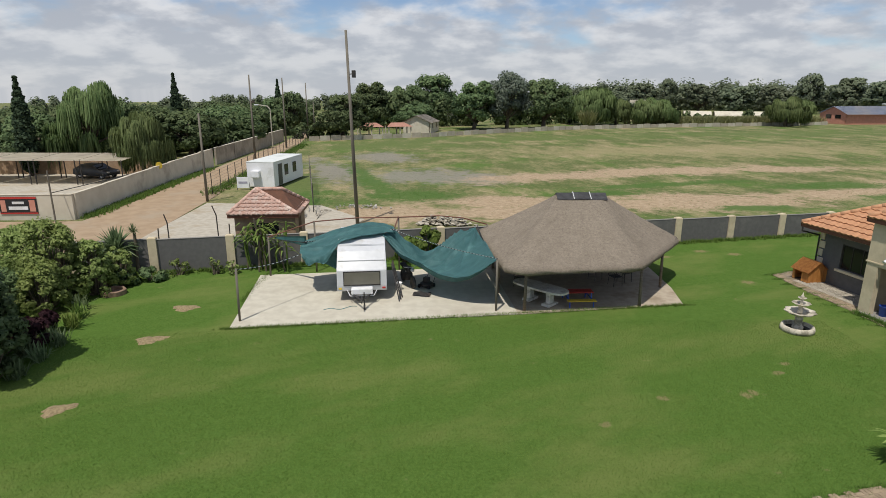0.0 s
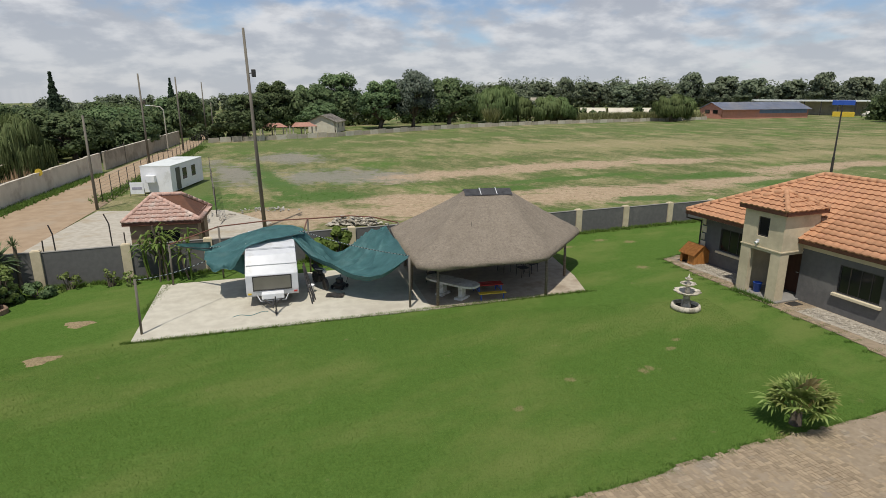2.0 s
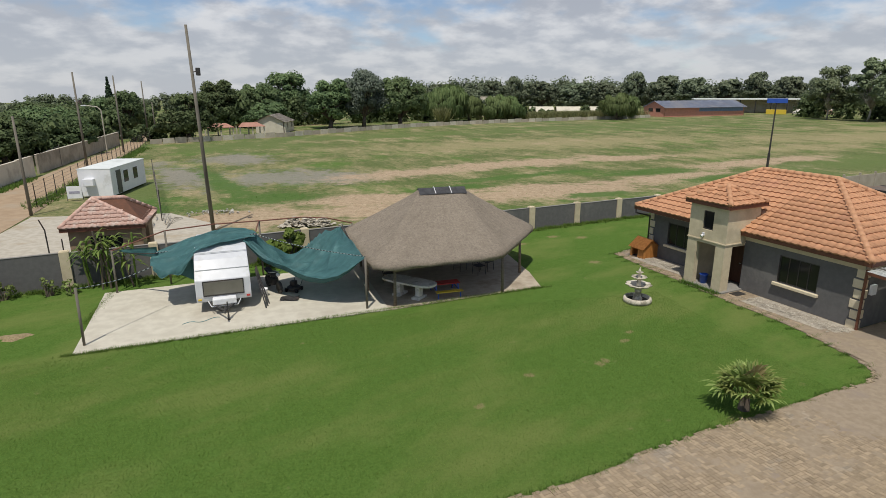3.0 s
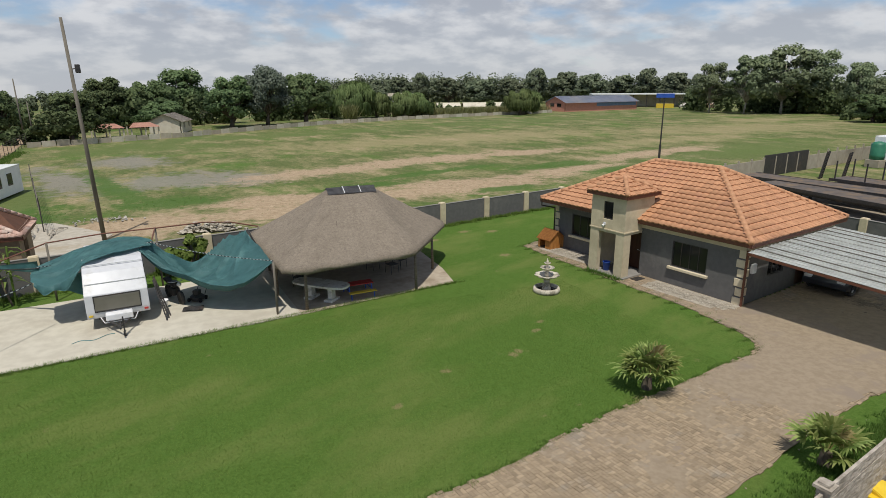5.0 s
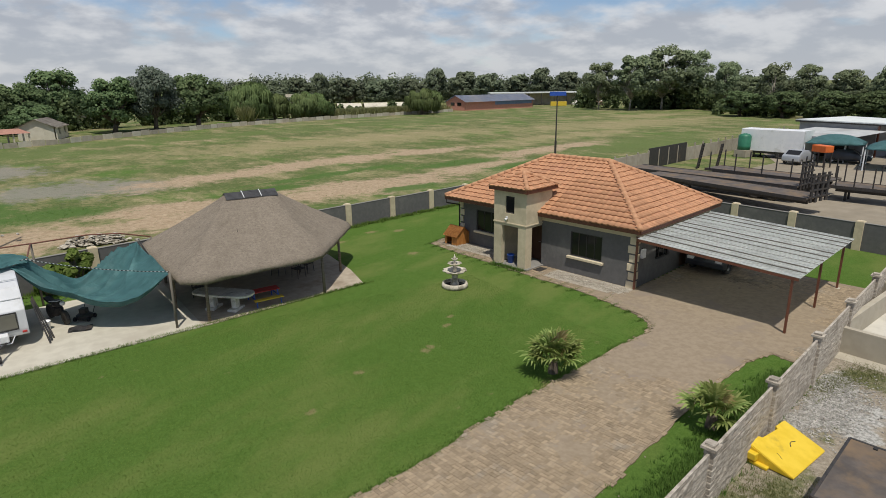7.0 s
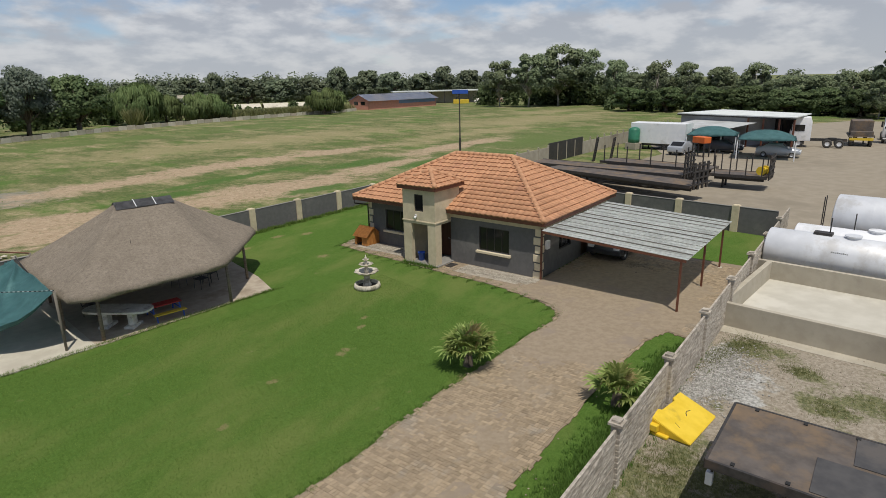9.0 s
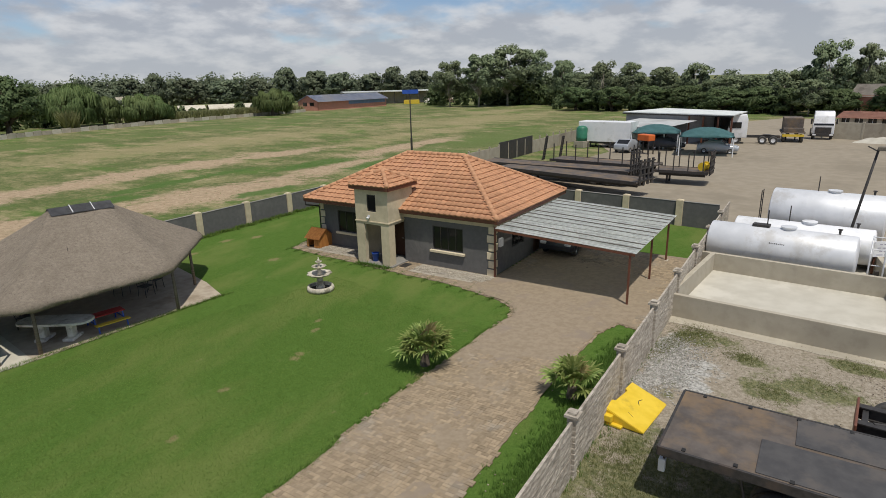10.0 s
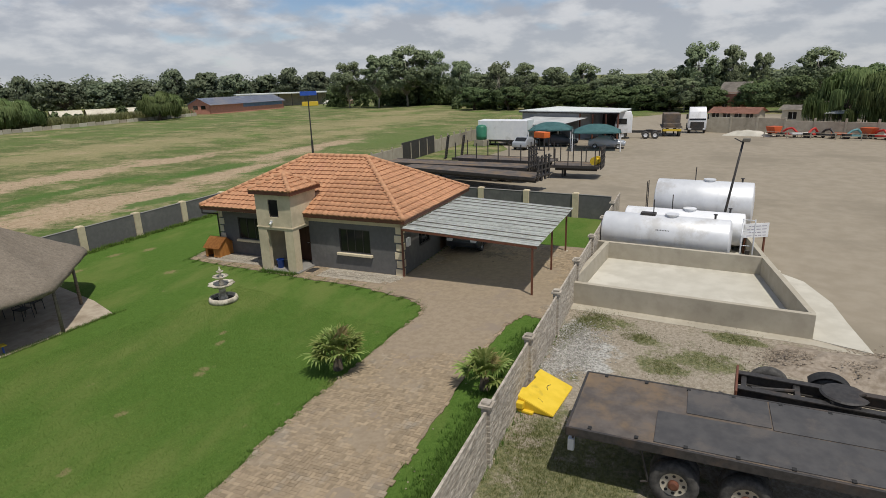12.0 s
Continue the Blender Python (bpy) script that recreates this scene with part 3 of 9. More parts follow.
# beige band under the eaves
for y0, y1, x in ((0.0, 4.97, 0.0), (6.97, HL, 0.54)):
    part("eaves_band", box(B(), (x - 0.025, y0, 2.34), (x - 0.003, y1, WALL_H), 0.004), mat_beige, house, "beige plaster band")
part("eaves_band", box(B(), (0, -0.028, 2.34), (HD, -0.004, WALL_H), 0.004), mat_beige, house, "beige plaster band")
# corner blocks
for k in range(6):
    z = 0.03 + k * 0.4
    part("quoin", box(B(), (-0.035, -0.035, z), (0.34 if k % 2 else 0.26, 0.26 if k % 2 else 0.34, z + 0.33), 0.015), mat_cream, house, "cream plaster corner block")
    part("quoin", box(B(), (0.505, HL + 0.035 - (0.26 if k % 2 else 0.34), z), (0.85, HL + 0.035, z + 0.33), 0.015), mat_cream, house, "cream plaster corner block")
part("ceiling", box(B(), (0.6, 0.3, WALL_H - 0.08), (HD - 0.3, HL - 0.3, WALL_H)), mat_cream, house)
part("floor", box(B(), (0.1, 0.1, -0.1), (HD - 0.1, HL - 0.1, 0.06)), mat_concrete_dark, house)


def window(parent, w, h, m, lights, rows=2):
    """Steel window in the plane x = 0, y from 0 to w."""
    win = part("window", B(), None, parent, at=m)
    frame_bm = B()
    for y in (0, w - 0.05):
        box(frame_bm, (0.05, y, 0), (0.1, y + 0.05, h))
    for z in (0, h - 0.05):
        box(frame_bm, (0.05, 0.05, z), (0.1, w - 0.05, z + 0.05))
    for k in range(1, lights):
        box(frame_bm, (0.055, w * k / lights - 0.02, 0.05), (0.095, w * k / lights + 0.02, h - 0.05))
    part("window_frame", frame_bm, mat_dark_steel, win, "black steel window frame")
    bars = B()
    for k in range(1, lights * 3):
        if k % 3:
            tube(bars, (0.13, w * k / (3 * lights), 0.02), (0.13, w * k / (3 * lights), h - 0.02), 0.008, n=5)
    part("burglar_bars", bars, mat_dark_steel, win)
    for k in range(lights):
        part("pane", box(B(), (0.07, w * k / lights + 0.02, 0.05), (0.076, w * (k + 1) / lights - 0.02, h - 0.05)), mat_dark_glass, win)
    return win


window(house, W_R[1] - W_R[0], 1.16, at_y(0, W_R[0], W_R[2]), 4)
window(house, W_L[1] - W_L[0], 1.16, at_y(0.54, W_L[0], W_L[2]), 4)
for x, wn in ((0, W_R), (0.54, W_L)):
    part("window_sill", box(B(), (x - 0.13, wn[0] - 0.12, wn[2] - 0.13), (x + 0.05, wn[1] + 0.12, wn[2] - 0.01), 0.015), mat_cream, house, "cream plaster window sill")
window(house, 1.3, 1.1, at_y(HD - 4.3, 0, 0.95, 90) @ pose(0, 0, 0), 3)
side_door = part("side_door", box(B(), (HD - 3.08, 0.06, 0.04), (HD - 2.22, 0.11, 2.04), 0.01), mat_brown_door, house, "dark brown wooden side door")
# curtains inside
for x, wn in ((0.3, W_R), (0.84, W_L)):
    part("curtain", sheet(B(), lambda u, v: (x + 0.04 * math.sin(u * 40), wn[0] - 0.1 + u * (wn[1] - wn[0] + 0.2), 0.7 + v * 1.5), 40, 2), mat_cream, house)

# tower over the entrance
T0, T1, TP, TH = 4.97, 6.97, 1.26, 3.98
TX0, TX1 = -TP, 0.74
tw = B()
pierced(tw, T1 - T0, TH, 0.24, [(0.47, 1.5, 0.04, 2.1), (0.72, 1.27, 2.72, 3.56)])
part("tower_wall", tw, mat_beige, house, "beige plastered entrance tower", at=at_y(TX0, T0))
part("tower_wall", pierced(B(), TX1 - TX0 - 0.24, TH, 0.24, [(1.0 - 0.24 - 0.4, 1.52, 0.04, 2.1)]), mat_beige, house, at=pose(TX1, T0, 0, 0, 0, 90))
part("tower_wall", pierced(B(), TX1 - TX0 - 0.24, TH, 0.24, []), mat_beige, house, at=pose(TX1, T1 - 0.24, 0, 0, 0, 90))
part("tower_wall", pierced(B(), T1 - T0 - 0.48, TH, 0.22, [(0.1, 1.0, 0.04, 2.1)]), mat_grey_wall, house, at=at_y(0.52, T0 + 0.24))
part("porch_ceiling", box(B(), (TX0 + 0.24, T0 + 0.24, 2.3), (0.52, T1 - 0.24, 2.4)), mat_cream, house)
part("porch_step", box(B(), (TX0 - 0.06, T0 - 0.15, 0.0), (0.5, T1 - 0.1, 0.12), 0.015), mat_concrete_dark, house)
mould = B()
box(mould, (TX0 - 0.035, T0 - 0.035, 2.2), (TX0 - 0.002, T1 + 0.035, 2.26), 0.008)
box(mould, (TX0 - 0.002, T0 - 0.035, 2.2), (0.0, T0 - 0.002, 2.26), 0.008)
box(mould, (TX0 - 0.002, T1 + 0.002, 2.2), (0.5, T1 + 0.035, 2.26), 0.008)
part("moulding", mould, mat_beige, house)
front_door = part("front_door", box(B(), (0.56, T0 + 0.36, 0.12), (0.61, T0 + 1.22, 2.08), 0.008), mat_brown_door, house, "dark brown wooden front door")
part("door_handle", tube(B(), (0.55, T0 + 0.46, 1.05), (0.55, T0 + 0.58, 1.05), 0.012), mat_tank, front_door)
window(house, 0.55, 0.84, at_y(TX0, T0 + 0.72, 2.72), 1)
wall_lamp = part("wall_lamp", tube(box(B(), (TX0 - 0.05, T0 + 1.1, 2.42), (TX0, T0 + 1.22, 2.56), 0.01), (TX0 - 0.06, T0 + 1.16, 2.46), (TX0 - 0.16, T0 + 1.16, 2.4), 0.05, 0.07), mat_tank, house, "small metal wall lamp")


# ---- tiled roofs
def tile_mesh(w, l):
    """One curved roof tile: x across, y up the slope, with a thick lower edge."""
    bm = B()
    prof = [(0.0, 0.01), (0.16, 0.033), (0.36, 0.037), (0.55, 0.014), (0.8, 0.002), (1.0, 0.008)]
    lo = [bm.verts.new((u * w, 0, h + 0.05)) for u, h in prof]
    hi = [bm.verts.new((u * w, l * 1.12, h - 0.002)) for u, h in prof]
    un = [bm.verts.new((u * w, 0, h - 0.01)) for u, h in prof]
    for k in range(5):
        bm.faces.new((lo[k], lo[k + 1], hi[k + 1], hi[k])).smooth = True
        bm.faces.new((un[k], un[k + 1], lo[k + 1], lo[k]))
    me = bpy.data.meshes.new("tile")
    bm.to_mesh(me)
    bm.free()
    return me


def tiled_face(a, b, c, d, me, size, singles, joined, keep, rnd):
    """Tiles on the sloping face a-b (eave), c-d (top, c above b). Adds to singles (matrices) or joined (verts, faces)."""
    a, b, c, d = (Vector(q) for q in (a, b, c, d))
    ex = (b - a).normalized()
    nrm = ex.cross(d - a).normalized() if (d - a).length > 0.01 else ex.cross(c - a).normalized()
    up = nrm.cross(ex)
    width, rise = (b - a).length, (c - a).dot(up)
    l0, l1 = (d - a).dot(ex) / rise, ((c - a).dot(ex) - width) / rise
    rows = int(rise / size[1])
    for r in range(rows + 1):
        g = r * size[1]
        if g > rise - 0.1:
            break
        e0, e1 = l0 * (g + 0.1), width + l1 * (g + 0.1)
        k0 = math.floor(e0 / size[0])
        for k in range(k0, int(e1 / size[0]) + 1):
            e = k * size[0]
            if e < e0 - size[0] * 0.55 or e + size[0] > e1 + size[0] * 0.55:
                continue
            o = a + ex * (e + rnd.uniform(-0.004, 0.004)) + up * (g - 0.05 + rnd.uniform(-0.006, 0.006)) + nrm * (0.02 + rnd.uniform(0, 0.006))
            m = Matrix((ex, up, nrm)).transposed().to_4x4()
            m.translation = o
            if keep(o):
                singles.append(m)
            else:
                joined.append(m)


def join_copies(me, matrices):
    vs, fs = [], []
    base = [v.co.copy() for v in me.vertices]
    polys = [tuple(p.vertices) for p in me.polygons]
    for m in matrices:
        k = len(vs)
        vs += [tuple(m @ v) for v in base]
        fs += [tuple(i + k for i in p) for p in polys]
    out = bpy.data.meshes.new("joined")
    out.from_pydata(vs, [], fs)
    return out


def hip_roof(owner, x0, y0, x1, y1, ze, r0, r1, zr, size, keep, tile_m, joined_m, seed, cap=0.09, fascia=True, ridge_m=mat_ridge):
    """A hip roof on the rectangle, with its ridge from r0 to r1 (x, y)."""
    rnd = random.Random(seed)
    roof = part("roof", B(), None, owner)
    e = [Vector((x0, y0, ze)), Vector((x1, y0, ze)), Vector((x1, y1, ze)), Vector((x0, y1, ze))]
    p0, p1 = Vector((*r0, zr)), Vector((*r1, zr))
    core = B()
    lo = [core.verts.new(v) for v in e]
    t0 = core.verts.new(p0)
    t1 = core.verts.new(p1) if (p1 - p0).length > 0.01 else t0
    for q in ((lo[3], lo[0], t0, t1), (lo[0], lo[1], t0), (lo[1], lo[2], t1, t0), (lo[2], lo[3], t1)):
        core.faces.new(list(dict.fromkeys(q)))
    core.faces.new(lo[::-1])
    part("underlay", core, mat_under, roof)
    me = tile_mesh(*size)
    me.materials.append(tile_m)
    singles, joined = [], []
    for q in ((e[3], e[0], p0, p1), (e[0], e[1], p0, p0), (e[1], e[2], p1, p0), (e[2], e[3], p1, p1)):
        tiled_face(*q, me, size, singles, joined, keep, rnd)
    for m in singles[:300]:
        link("roof_tile", me, None, roof, at=m)
    rest = join_copies(me, joined + singles[300:])
    if rest.polygons:
        tagged(link("roof_tiles", rest, joined_m, roof), kind="stuff")
    for a, b in ((e[0], p0), (e[1], p0), (e[2], p1), (e[3], p1), (p0, p1)):
        n = int((b - a).length / 0.38)
        for k in range(n):
            s, t = a.lerp(b, k / n), a.lerp(b, (k + 1.12) / n)
            off = Vector((0, 0, 0.04))
            part("ridge_tile", tube(B(), s + off + Vector((0, 0, 0.006)), t + off, cap + 0.036, cap + 0.03, 11), ridge_m, roof, smooth=True)
    if fascia:
        g = B()
        for a, b in zip(e, e[1:] + e[:1]):
            box(g, (min(a.x, b.x) - 0.02, min(a.y, b.y) - 0.02, ze - 0.17), (max(a.x, b.x) + 0.02, max(a.y, b.y) + 0.02, ze - 0.012))
        part("fascia", g, mat_steel_paint, roof, "dark brown fascia and gutter")
    return roof


NEAR_TILES = lambda o: o.x < 2.2 and -0.4 < o.y < 4.75
hip_roof(house, -OVER, -OVER, HD + OVER, HL + OVER, EAVE, (HD / 2, 3.7), (HD / 2, 7.3), RIDGE, (0.3, 0.335), NEAR_TILES, mat_tile, mat_tile_joined, 3)
hip_roof(house, TX0 - 0.17, T0 - 0.17, TX1 + 0.17, T1 + 0.17, 3.98, ((TX0 + TX1) / 2, (T0 + T1) / 2), ((TX0 + TX1) / 2, (T0 + T1) / 2), 4.58, (0.28, 0.3), lambda o: False, mat_tile, mat_tile_joined, 4, 0.075)

# ================================================================ carport
carport = thing("carport", "lean-to carport with ribbed metal roof on brown posts", "carport", HOUSE)
C_S, C_E, C_Y = -0.62, 6.55, -6.2
CZ0, CZ1 = 2.5, 2.2


def ribbed(x0, x1, y0, y1, z0, z1, pitch=0.3, rib=0.032):
    """Ribbed sheet; the ribs run along y, from y0 at height z0 to y1 at z1."""
    bm, n = B(), round((x1 - x0) / pitch)
    pitch, rows = (x1 - x0) / n, []
    for y, z in ((y0, z0), (y1, z1)):
        row = []
        for k in range(n):
            for dx, dz in ((0, 0), (0.7, 0), (0.75, rib), (0.95, rib)):
                row.append(bm.verts.new((x0 + (k + dx) * pitch, y, z + dz)))
        rows.append(row)
    for k in range(len(rows[0]) - 1):
        bm.faces.new((rows[0][k], rows[0][k + 1], rows[1][k + 1], rows[1][k]))
    bmesh.ops.solidify(bm, geom=bm.faces[:], thickness=0.006)
    return bm


for k in range(6):
    a, c = C_S + (C_E - C_S) * k / 6, C_S + (C_E - C_S) * (k + 1) / 6
    part("roof_sheet", ribbed(a, c + 0.02, -0.36, C_Y - 0.25, CZ0 + 0.004 * (k % 2), CZ1 + 0.004 * (k % 2)), mat_iron_sheet, carport)
# dark strips: grime at the laps, and rib-side shade put into the colour
mat_seam = mat("grimy_shaded_lap_seam", (0.17, 0.155, 0.13), (0.26, 0.24, 0.205), 5.0, 0.8, 0.2, 0.004, stain=(0.3, 0.29, 0.26), stain_scale=2.0)
for k in range(1, 11):
    x = C_S + (C_E - C_S) * k / 10.6
    bm = sheet(B(), lambda u, v: (x + 0.065 * v, -0.37 + (C_Y + 0.13) * u, CZ0 + (CZ1 - CZ0) * u + (0.042 if 0.2 < v < 0.8 else 0.008)), 1, 4)
    bmesh.ops.solidify(bm, geom=bm.faces[:], thickness=0.005)
    part("lap_seam", bm, mat_seam, carport)
for x in (C_S + 0.07, (C_S + C_E) / 2, C_E - 0.35):
    part("post", box(B(), (x - 0.04, C_Y - 0.04, 0), (x + 0.04, C_Y + 0.04, CZ1 - 0.12), 0.006), mat_steel_paint, carport)
    part("base_block", box(B(), (x - 0.13, C_Y - 0.13, 0), (x + 0.13, C_Y + 0.13, 0.06), 0.015), mat_concrete, carport)
part("post", box(B(), (-0.1, -0.13, 0), (-0.02, -0.05, CZ0 - 0.1), 0.006), mat_steel_paint, carport)
for y, z in ((C_Y, CZ1 - 0.02), (-3.2, 2.33), (-0.45, CZ0 - 0.02)):
    part("beam", box(B(), (C_S, y - 0.03, z - 0.11), (C_E, y + 0.03, z - 0.015), 0.004), mat_steel_paint, carport)
for x in (C_S, C_E - 0.05):
    part("rafter", sheet(B(), lambda u, v: (x + 0.05 * (v > 0.5), -0.4 + (C_Y + 0.2) * u, CZ0 - 0.02 + (CZ1 - CZ0) * u - 0.1 * (v * 2 % 1.5 > 0.4)), 8, 2), mat_steel_paint, carport)

# ================================================================ concrete slab and lapa
ground_plate("concrete_slab", rough_line([(-8.1, 20.55), (3.05, 22.08)], 0.4, 0.03, 6) + [(2.4, 28.6), (-8.9, 27.1)], 0.06, mat_concrete, "pale cast concrete slab", "slab")
ground_plate("lapa_floor", [(3.0, 22.05), (10.2, 23.27), (10.5, 25.4), (10.6, 30.9), (2.2, 30.4), (2.3, 28.5)], 0.05, mat_lapa_floor, "dusty concrete floor, colour darkened for the shade under the thatch", "slab")


def rounded(points, rounds=2, cut=0.22):
    for _ in range(rounds):
        out = []
        for a, b in zip(points, points[1:] + points[:1]):
            out += [(a[0] * (1 - cut) + b[0] * cut, a[1] * (1 - cut) + b[1] * cut), (a[0] * cut + b[0] * (1 - cut), a[1] * cut + b[1] * (1 - cut))]
        points = out
    return points


lapa = thing("thatched_lapa", "open thatched shelter on dark timber posts", "shelter", pose(6.45, 26.6, 0))
CORNERS = [(-3.98, -4.95), (1.5, -4.35), (5.0, 0.45), (3.3, 4.3), (-2.7, 4.8), (-4.85, 1.85)]
EAVES = rounded(CORNERS, 2, 0.085)
EAVES = [((1 - k / 5) * a[0] + k / 5 * b[0], (1 - k / 5) * a[1] + k / 5 * b[1]) for a, b in zip(EAVES, EAVES[1:] + EAVES[:1]) for k in range(5 if math.hypot(a[0] - b[0], a[1] - b[1]) > 1.2 else 1)]


def thatch():
    bm, rnd, n = B(), random.Random(8), len(EAVES)
    rings = []
    for k in range(15):
        f = k / 14
        ring = []
        for i, (x, y) in enumerate(EAVES):
            rx, ry = max(-1.1, min(1.1, x * 0.5)), 0.14 * (1 if y > 0 else -1) * min(1, abs(y))
            ry += 0.45
            w = noise.noise(Vector((x * 2.1, y * 2.1, f * 0.8))) * 0.05 + noise.noise(Vector((x * f * 3, y * f * 3, 2))) * 0.03
            hip = max(math.exp(-((x - cx) ** 2 + (y - cy) ** 2) / 0.9) for cx, cy in CORNERS)
            z = 4.08 + (1.98 - 4.08) * (f ** 0.93) + w * 0.6 + (0.17 * hip - 0.16) * math.sin(f * math.pi)
            ring.append(bm.verts.new((rx + (x - rx) * f + w * 0.5, ry + (y - ry) * f + w * 0.5, z)))
        rings.append(ring)
    for depth, inset in ((-0.12, 0.0), (-0.2, 0.05), (-0.16, 0.5), (0.4, 1.6)):
        rings.append([bm.verts.new((x * (1 - inset / 5), y * (1 - inset / 5), 1.98 + depth + (rnd.uniform(-0.05, 0.05) if inset < 0.1 else 0))) for x, y in EAVES])
    for a, b in zip(rings, rings[1:]):
        for i in range(n):
            bm.faces.new((a[i], a[(i + 1) % n], b[(i + 1) % n], b[i]))
    bm.faces.new(rings[0])
    return bm


thatch_roof = part("thatch", thatch(), mat_thatch, lapa, "grey weathered thatch", True)
fringe, rnd = B(), random.Random(19)
for (x0, y0), (x1, y1) in zip(EAVES, EAVES[1:] + EAVES[:1]):
    for k in range(int(90 * math.hypot(x1 - x0, y1 - y0))):
        f, g = rnd.random(), rnd.uniform(0.96, 1.0)
        x, y, l = (x0 + (x1 - x0) * f) * g, (y0 + (y1 - y0) * f) * g, rnd.uniform(0.03, 0.12)
        z, out, dx, dy = 1.98 - rnd.uniform(0.02, 0.16), rnd.uniform(0.0, 0.02), (x1 - x0) * 0.02, (y1 - y0) * 0.02
        fringe.faces.new([fringe.verts.new(q) for q in ((x, y, z), (x + dx, y + dy, z), (x * (1 + out) + dx * rnd.uniform(-1, 1), y * (1 + out) + dy, z - l))])
part("straw_fringe", fringe, mat_thatch, lapa, "ragged straw ends of the eaves")
cap = B()
for k in range(3):
    x0 = -1.16 + k * 0.78
    sheet(cap, lambda u, v: (x0 + u * 0.76, 0.45 + (v - 0.5) * 0.95, 4.17 - abs(v - 0.5) * 0.5 + 0.02 * (k % 2)), 2, 6)
bmesh.ops.solidify(cap, geom=cap.faces[:], thickness=0.03)
part("ridge_capping", cap, mat_ridge_cap, lapa, "black bitumen ridge capping")
for x in (-0.4, 0.38):
    part("ridge_strap", sheet(B(), lambda u, v: (x + u * 0.035, 0.45 + (v - 0.5) * 1.0, 4.215 - abs(v - 0.5) * 0.5), 1, 6), mat_tank, lapa)
for x, y in ((-3.1, -4.15), (1.8, -3.6), (3.55, -1.15), (-4.0, -2.0), (-3.9, 1.8), (3.1, 3.4), (-2.2, 3.9)):
    part("post", tube(B(), (x, y, 0.02), (x * 0.99, y * 0.99, 1.95), 0.066, 0.056, 12), mat_weathered_post, lapa, smooth=True)
for a, b in (((-3.1, -4.15), (1.8, -3.6)), ((1.8, -3.6), (3.55, -1.15)), ((3.55, -1.15), (3.1, 3.4)), ((3.1, 3.4), (-2.2, 3.9)), ((-2.2, 3.9), (-3.9, 1.8)), ((-3.9, 1.8), (-4.0, -2.0)), ((-4.0, -2.0), (-3.1, -4.15))):
    part("ring_beam", tube(B(), (*a, 1.97), (*b, 1.97), 0.06, n=10), mat_timber_dark, lapa, smooth=True)
for x, y in EAVES[::7]:
    part("rafter", tube(B(), (x * 0.84, y * 0.84, 1.62), (x * 0.2, 0.45 + (y - 0.45) * 0.08, 2.8), 0.05, n=8), mat_timber_dark, lapa)

# ================================================================ trees
class Foliage:
    """Leaf clumps gathered into one mesh; each leaf is lit as part of the round crown that it sits on."""

    def __init__(self, seed):
        self.rng, self.v, self.n = np.random.default_rng(seed), [], []

    def ball(self, centre, radius, count, size, droop=0.0, flat=0.8, heart=None):
        g = self.rng
        d = g.normal(size=(count, 3))
        d /= np.linalg.norm(d, axis=1)[:, None]
        reach = 0.35 + 0.68 * g.random(count) ** 0.5
        c = np.array(centre, float)
        p = c + d * reach[:, None] * radius * np.array([1, 1, flat])
        s = size * g.uniform(0.6, 1.4, count)[:, None]
        out = 0.6 * d + (p - np.array(heart if heart is not None else c, float)) / max(radius * 2.2, 0.1)
        out[:, 2] += 0.25
        out += g.normal(size=(count, 3)) * 0.48
        out /= np.linalg.norm(out, axis=1)[:, None]
        if droop:
            a = g.uniform(0, 6.3, count)
            side = np.stack([np.cos(a), np.sin(a), np.zeros(count)], 1) * s * 0.12
            o = np.stack([d[:, 0], d[:, 1], np.zeros(count)], 1) * s * 0.4
            o[:, 2] -= (s[:, 0] * (1 + 2.2 * droop) * g.uniform(0.4, 1.3, count))
            q = [p - side, p + side, p + o + side * 0.5, p + o * np.array([1, 1, 1.15]) - side * 0.4]
        else:
            nrm = d + np.stack([g.uniform(-0.7, 0.7, count), g.uniform(-0.7, 0.7, count), g.uniform(-0.3, 0.9, count)], 1)
            nrm /= np.linalg.norm(nrm, axis=1)[:, None]
            u = np.cross(nrm, g.normal(size=(count, 3)))
            u *= s / np.linalg.norm(u, axis=1)[:, None]
            v = np.cross(nrm, u)
            q = [p - u * 0.55 - v * 0.15, p + u * 0.05 - v * 0.48, p + u * 0.55 + v * 0.1, p - u * 0.1 + v * 0.45]
        q = np.stack(q, 1)
        turned = (np.cross(q[:, 1] - q[:, 0], q[:, 2] - q[:, 0]) * out).sum(1) < 0
        q[turned] = q[turned][:, ::-1]
        self.v.append(q)
        self.n.append(np.repeat(out[:, None], 4, 1))

    def mesh(self, name):
        v, nr = np.concatenate(self.v).reshape(-1, 3), np.concatenate(self.n).reshape(-1, 3)
        me = bpy.data.meshes.new(name)
        me.from_pydata(v.tolist(), [], np.arange(len(v)).reshape(-1, 4).tolist())
        me.normals_split_custom_set_from_vertices(nr.tolist())
        return me


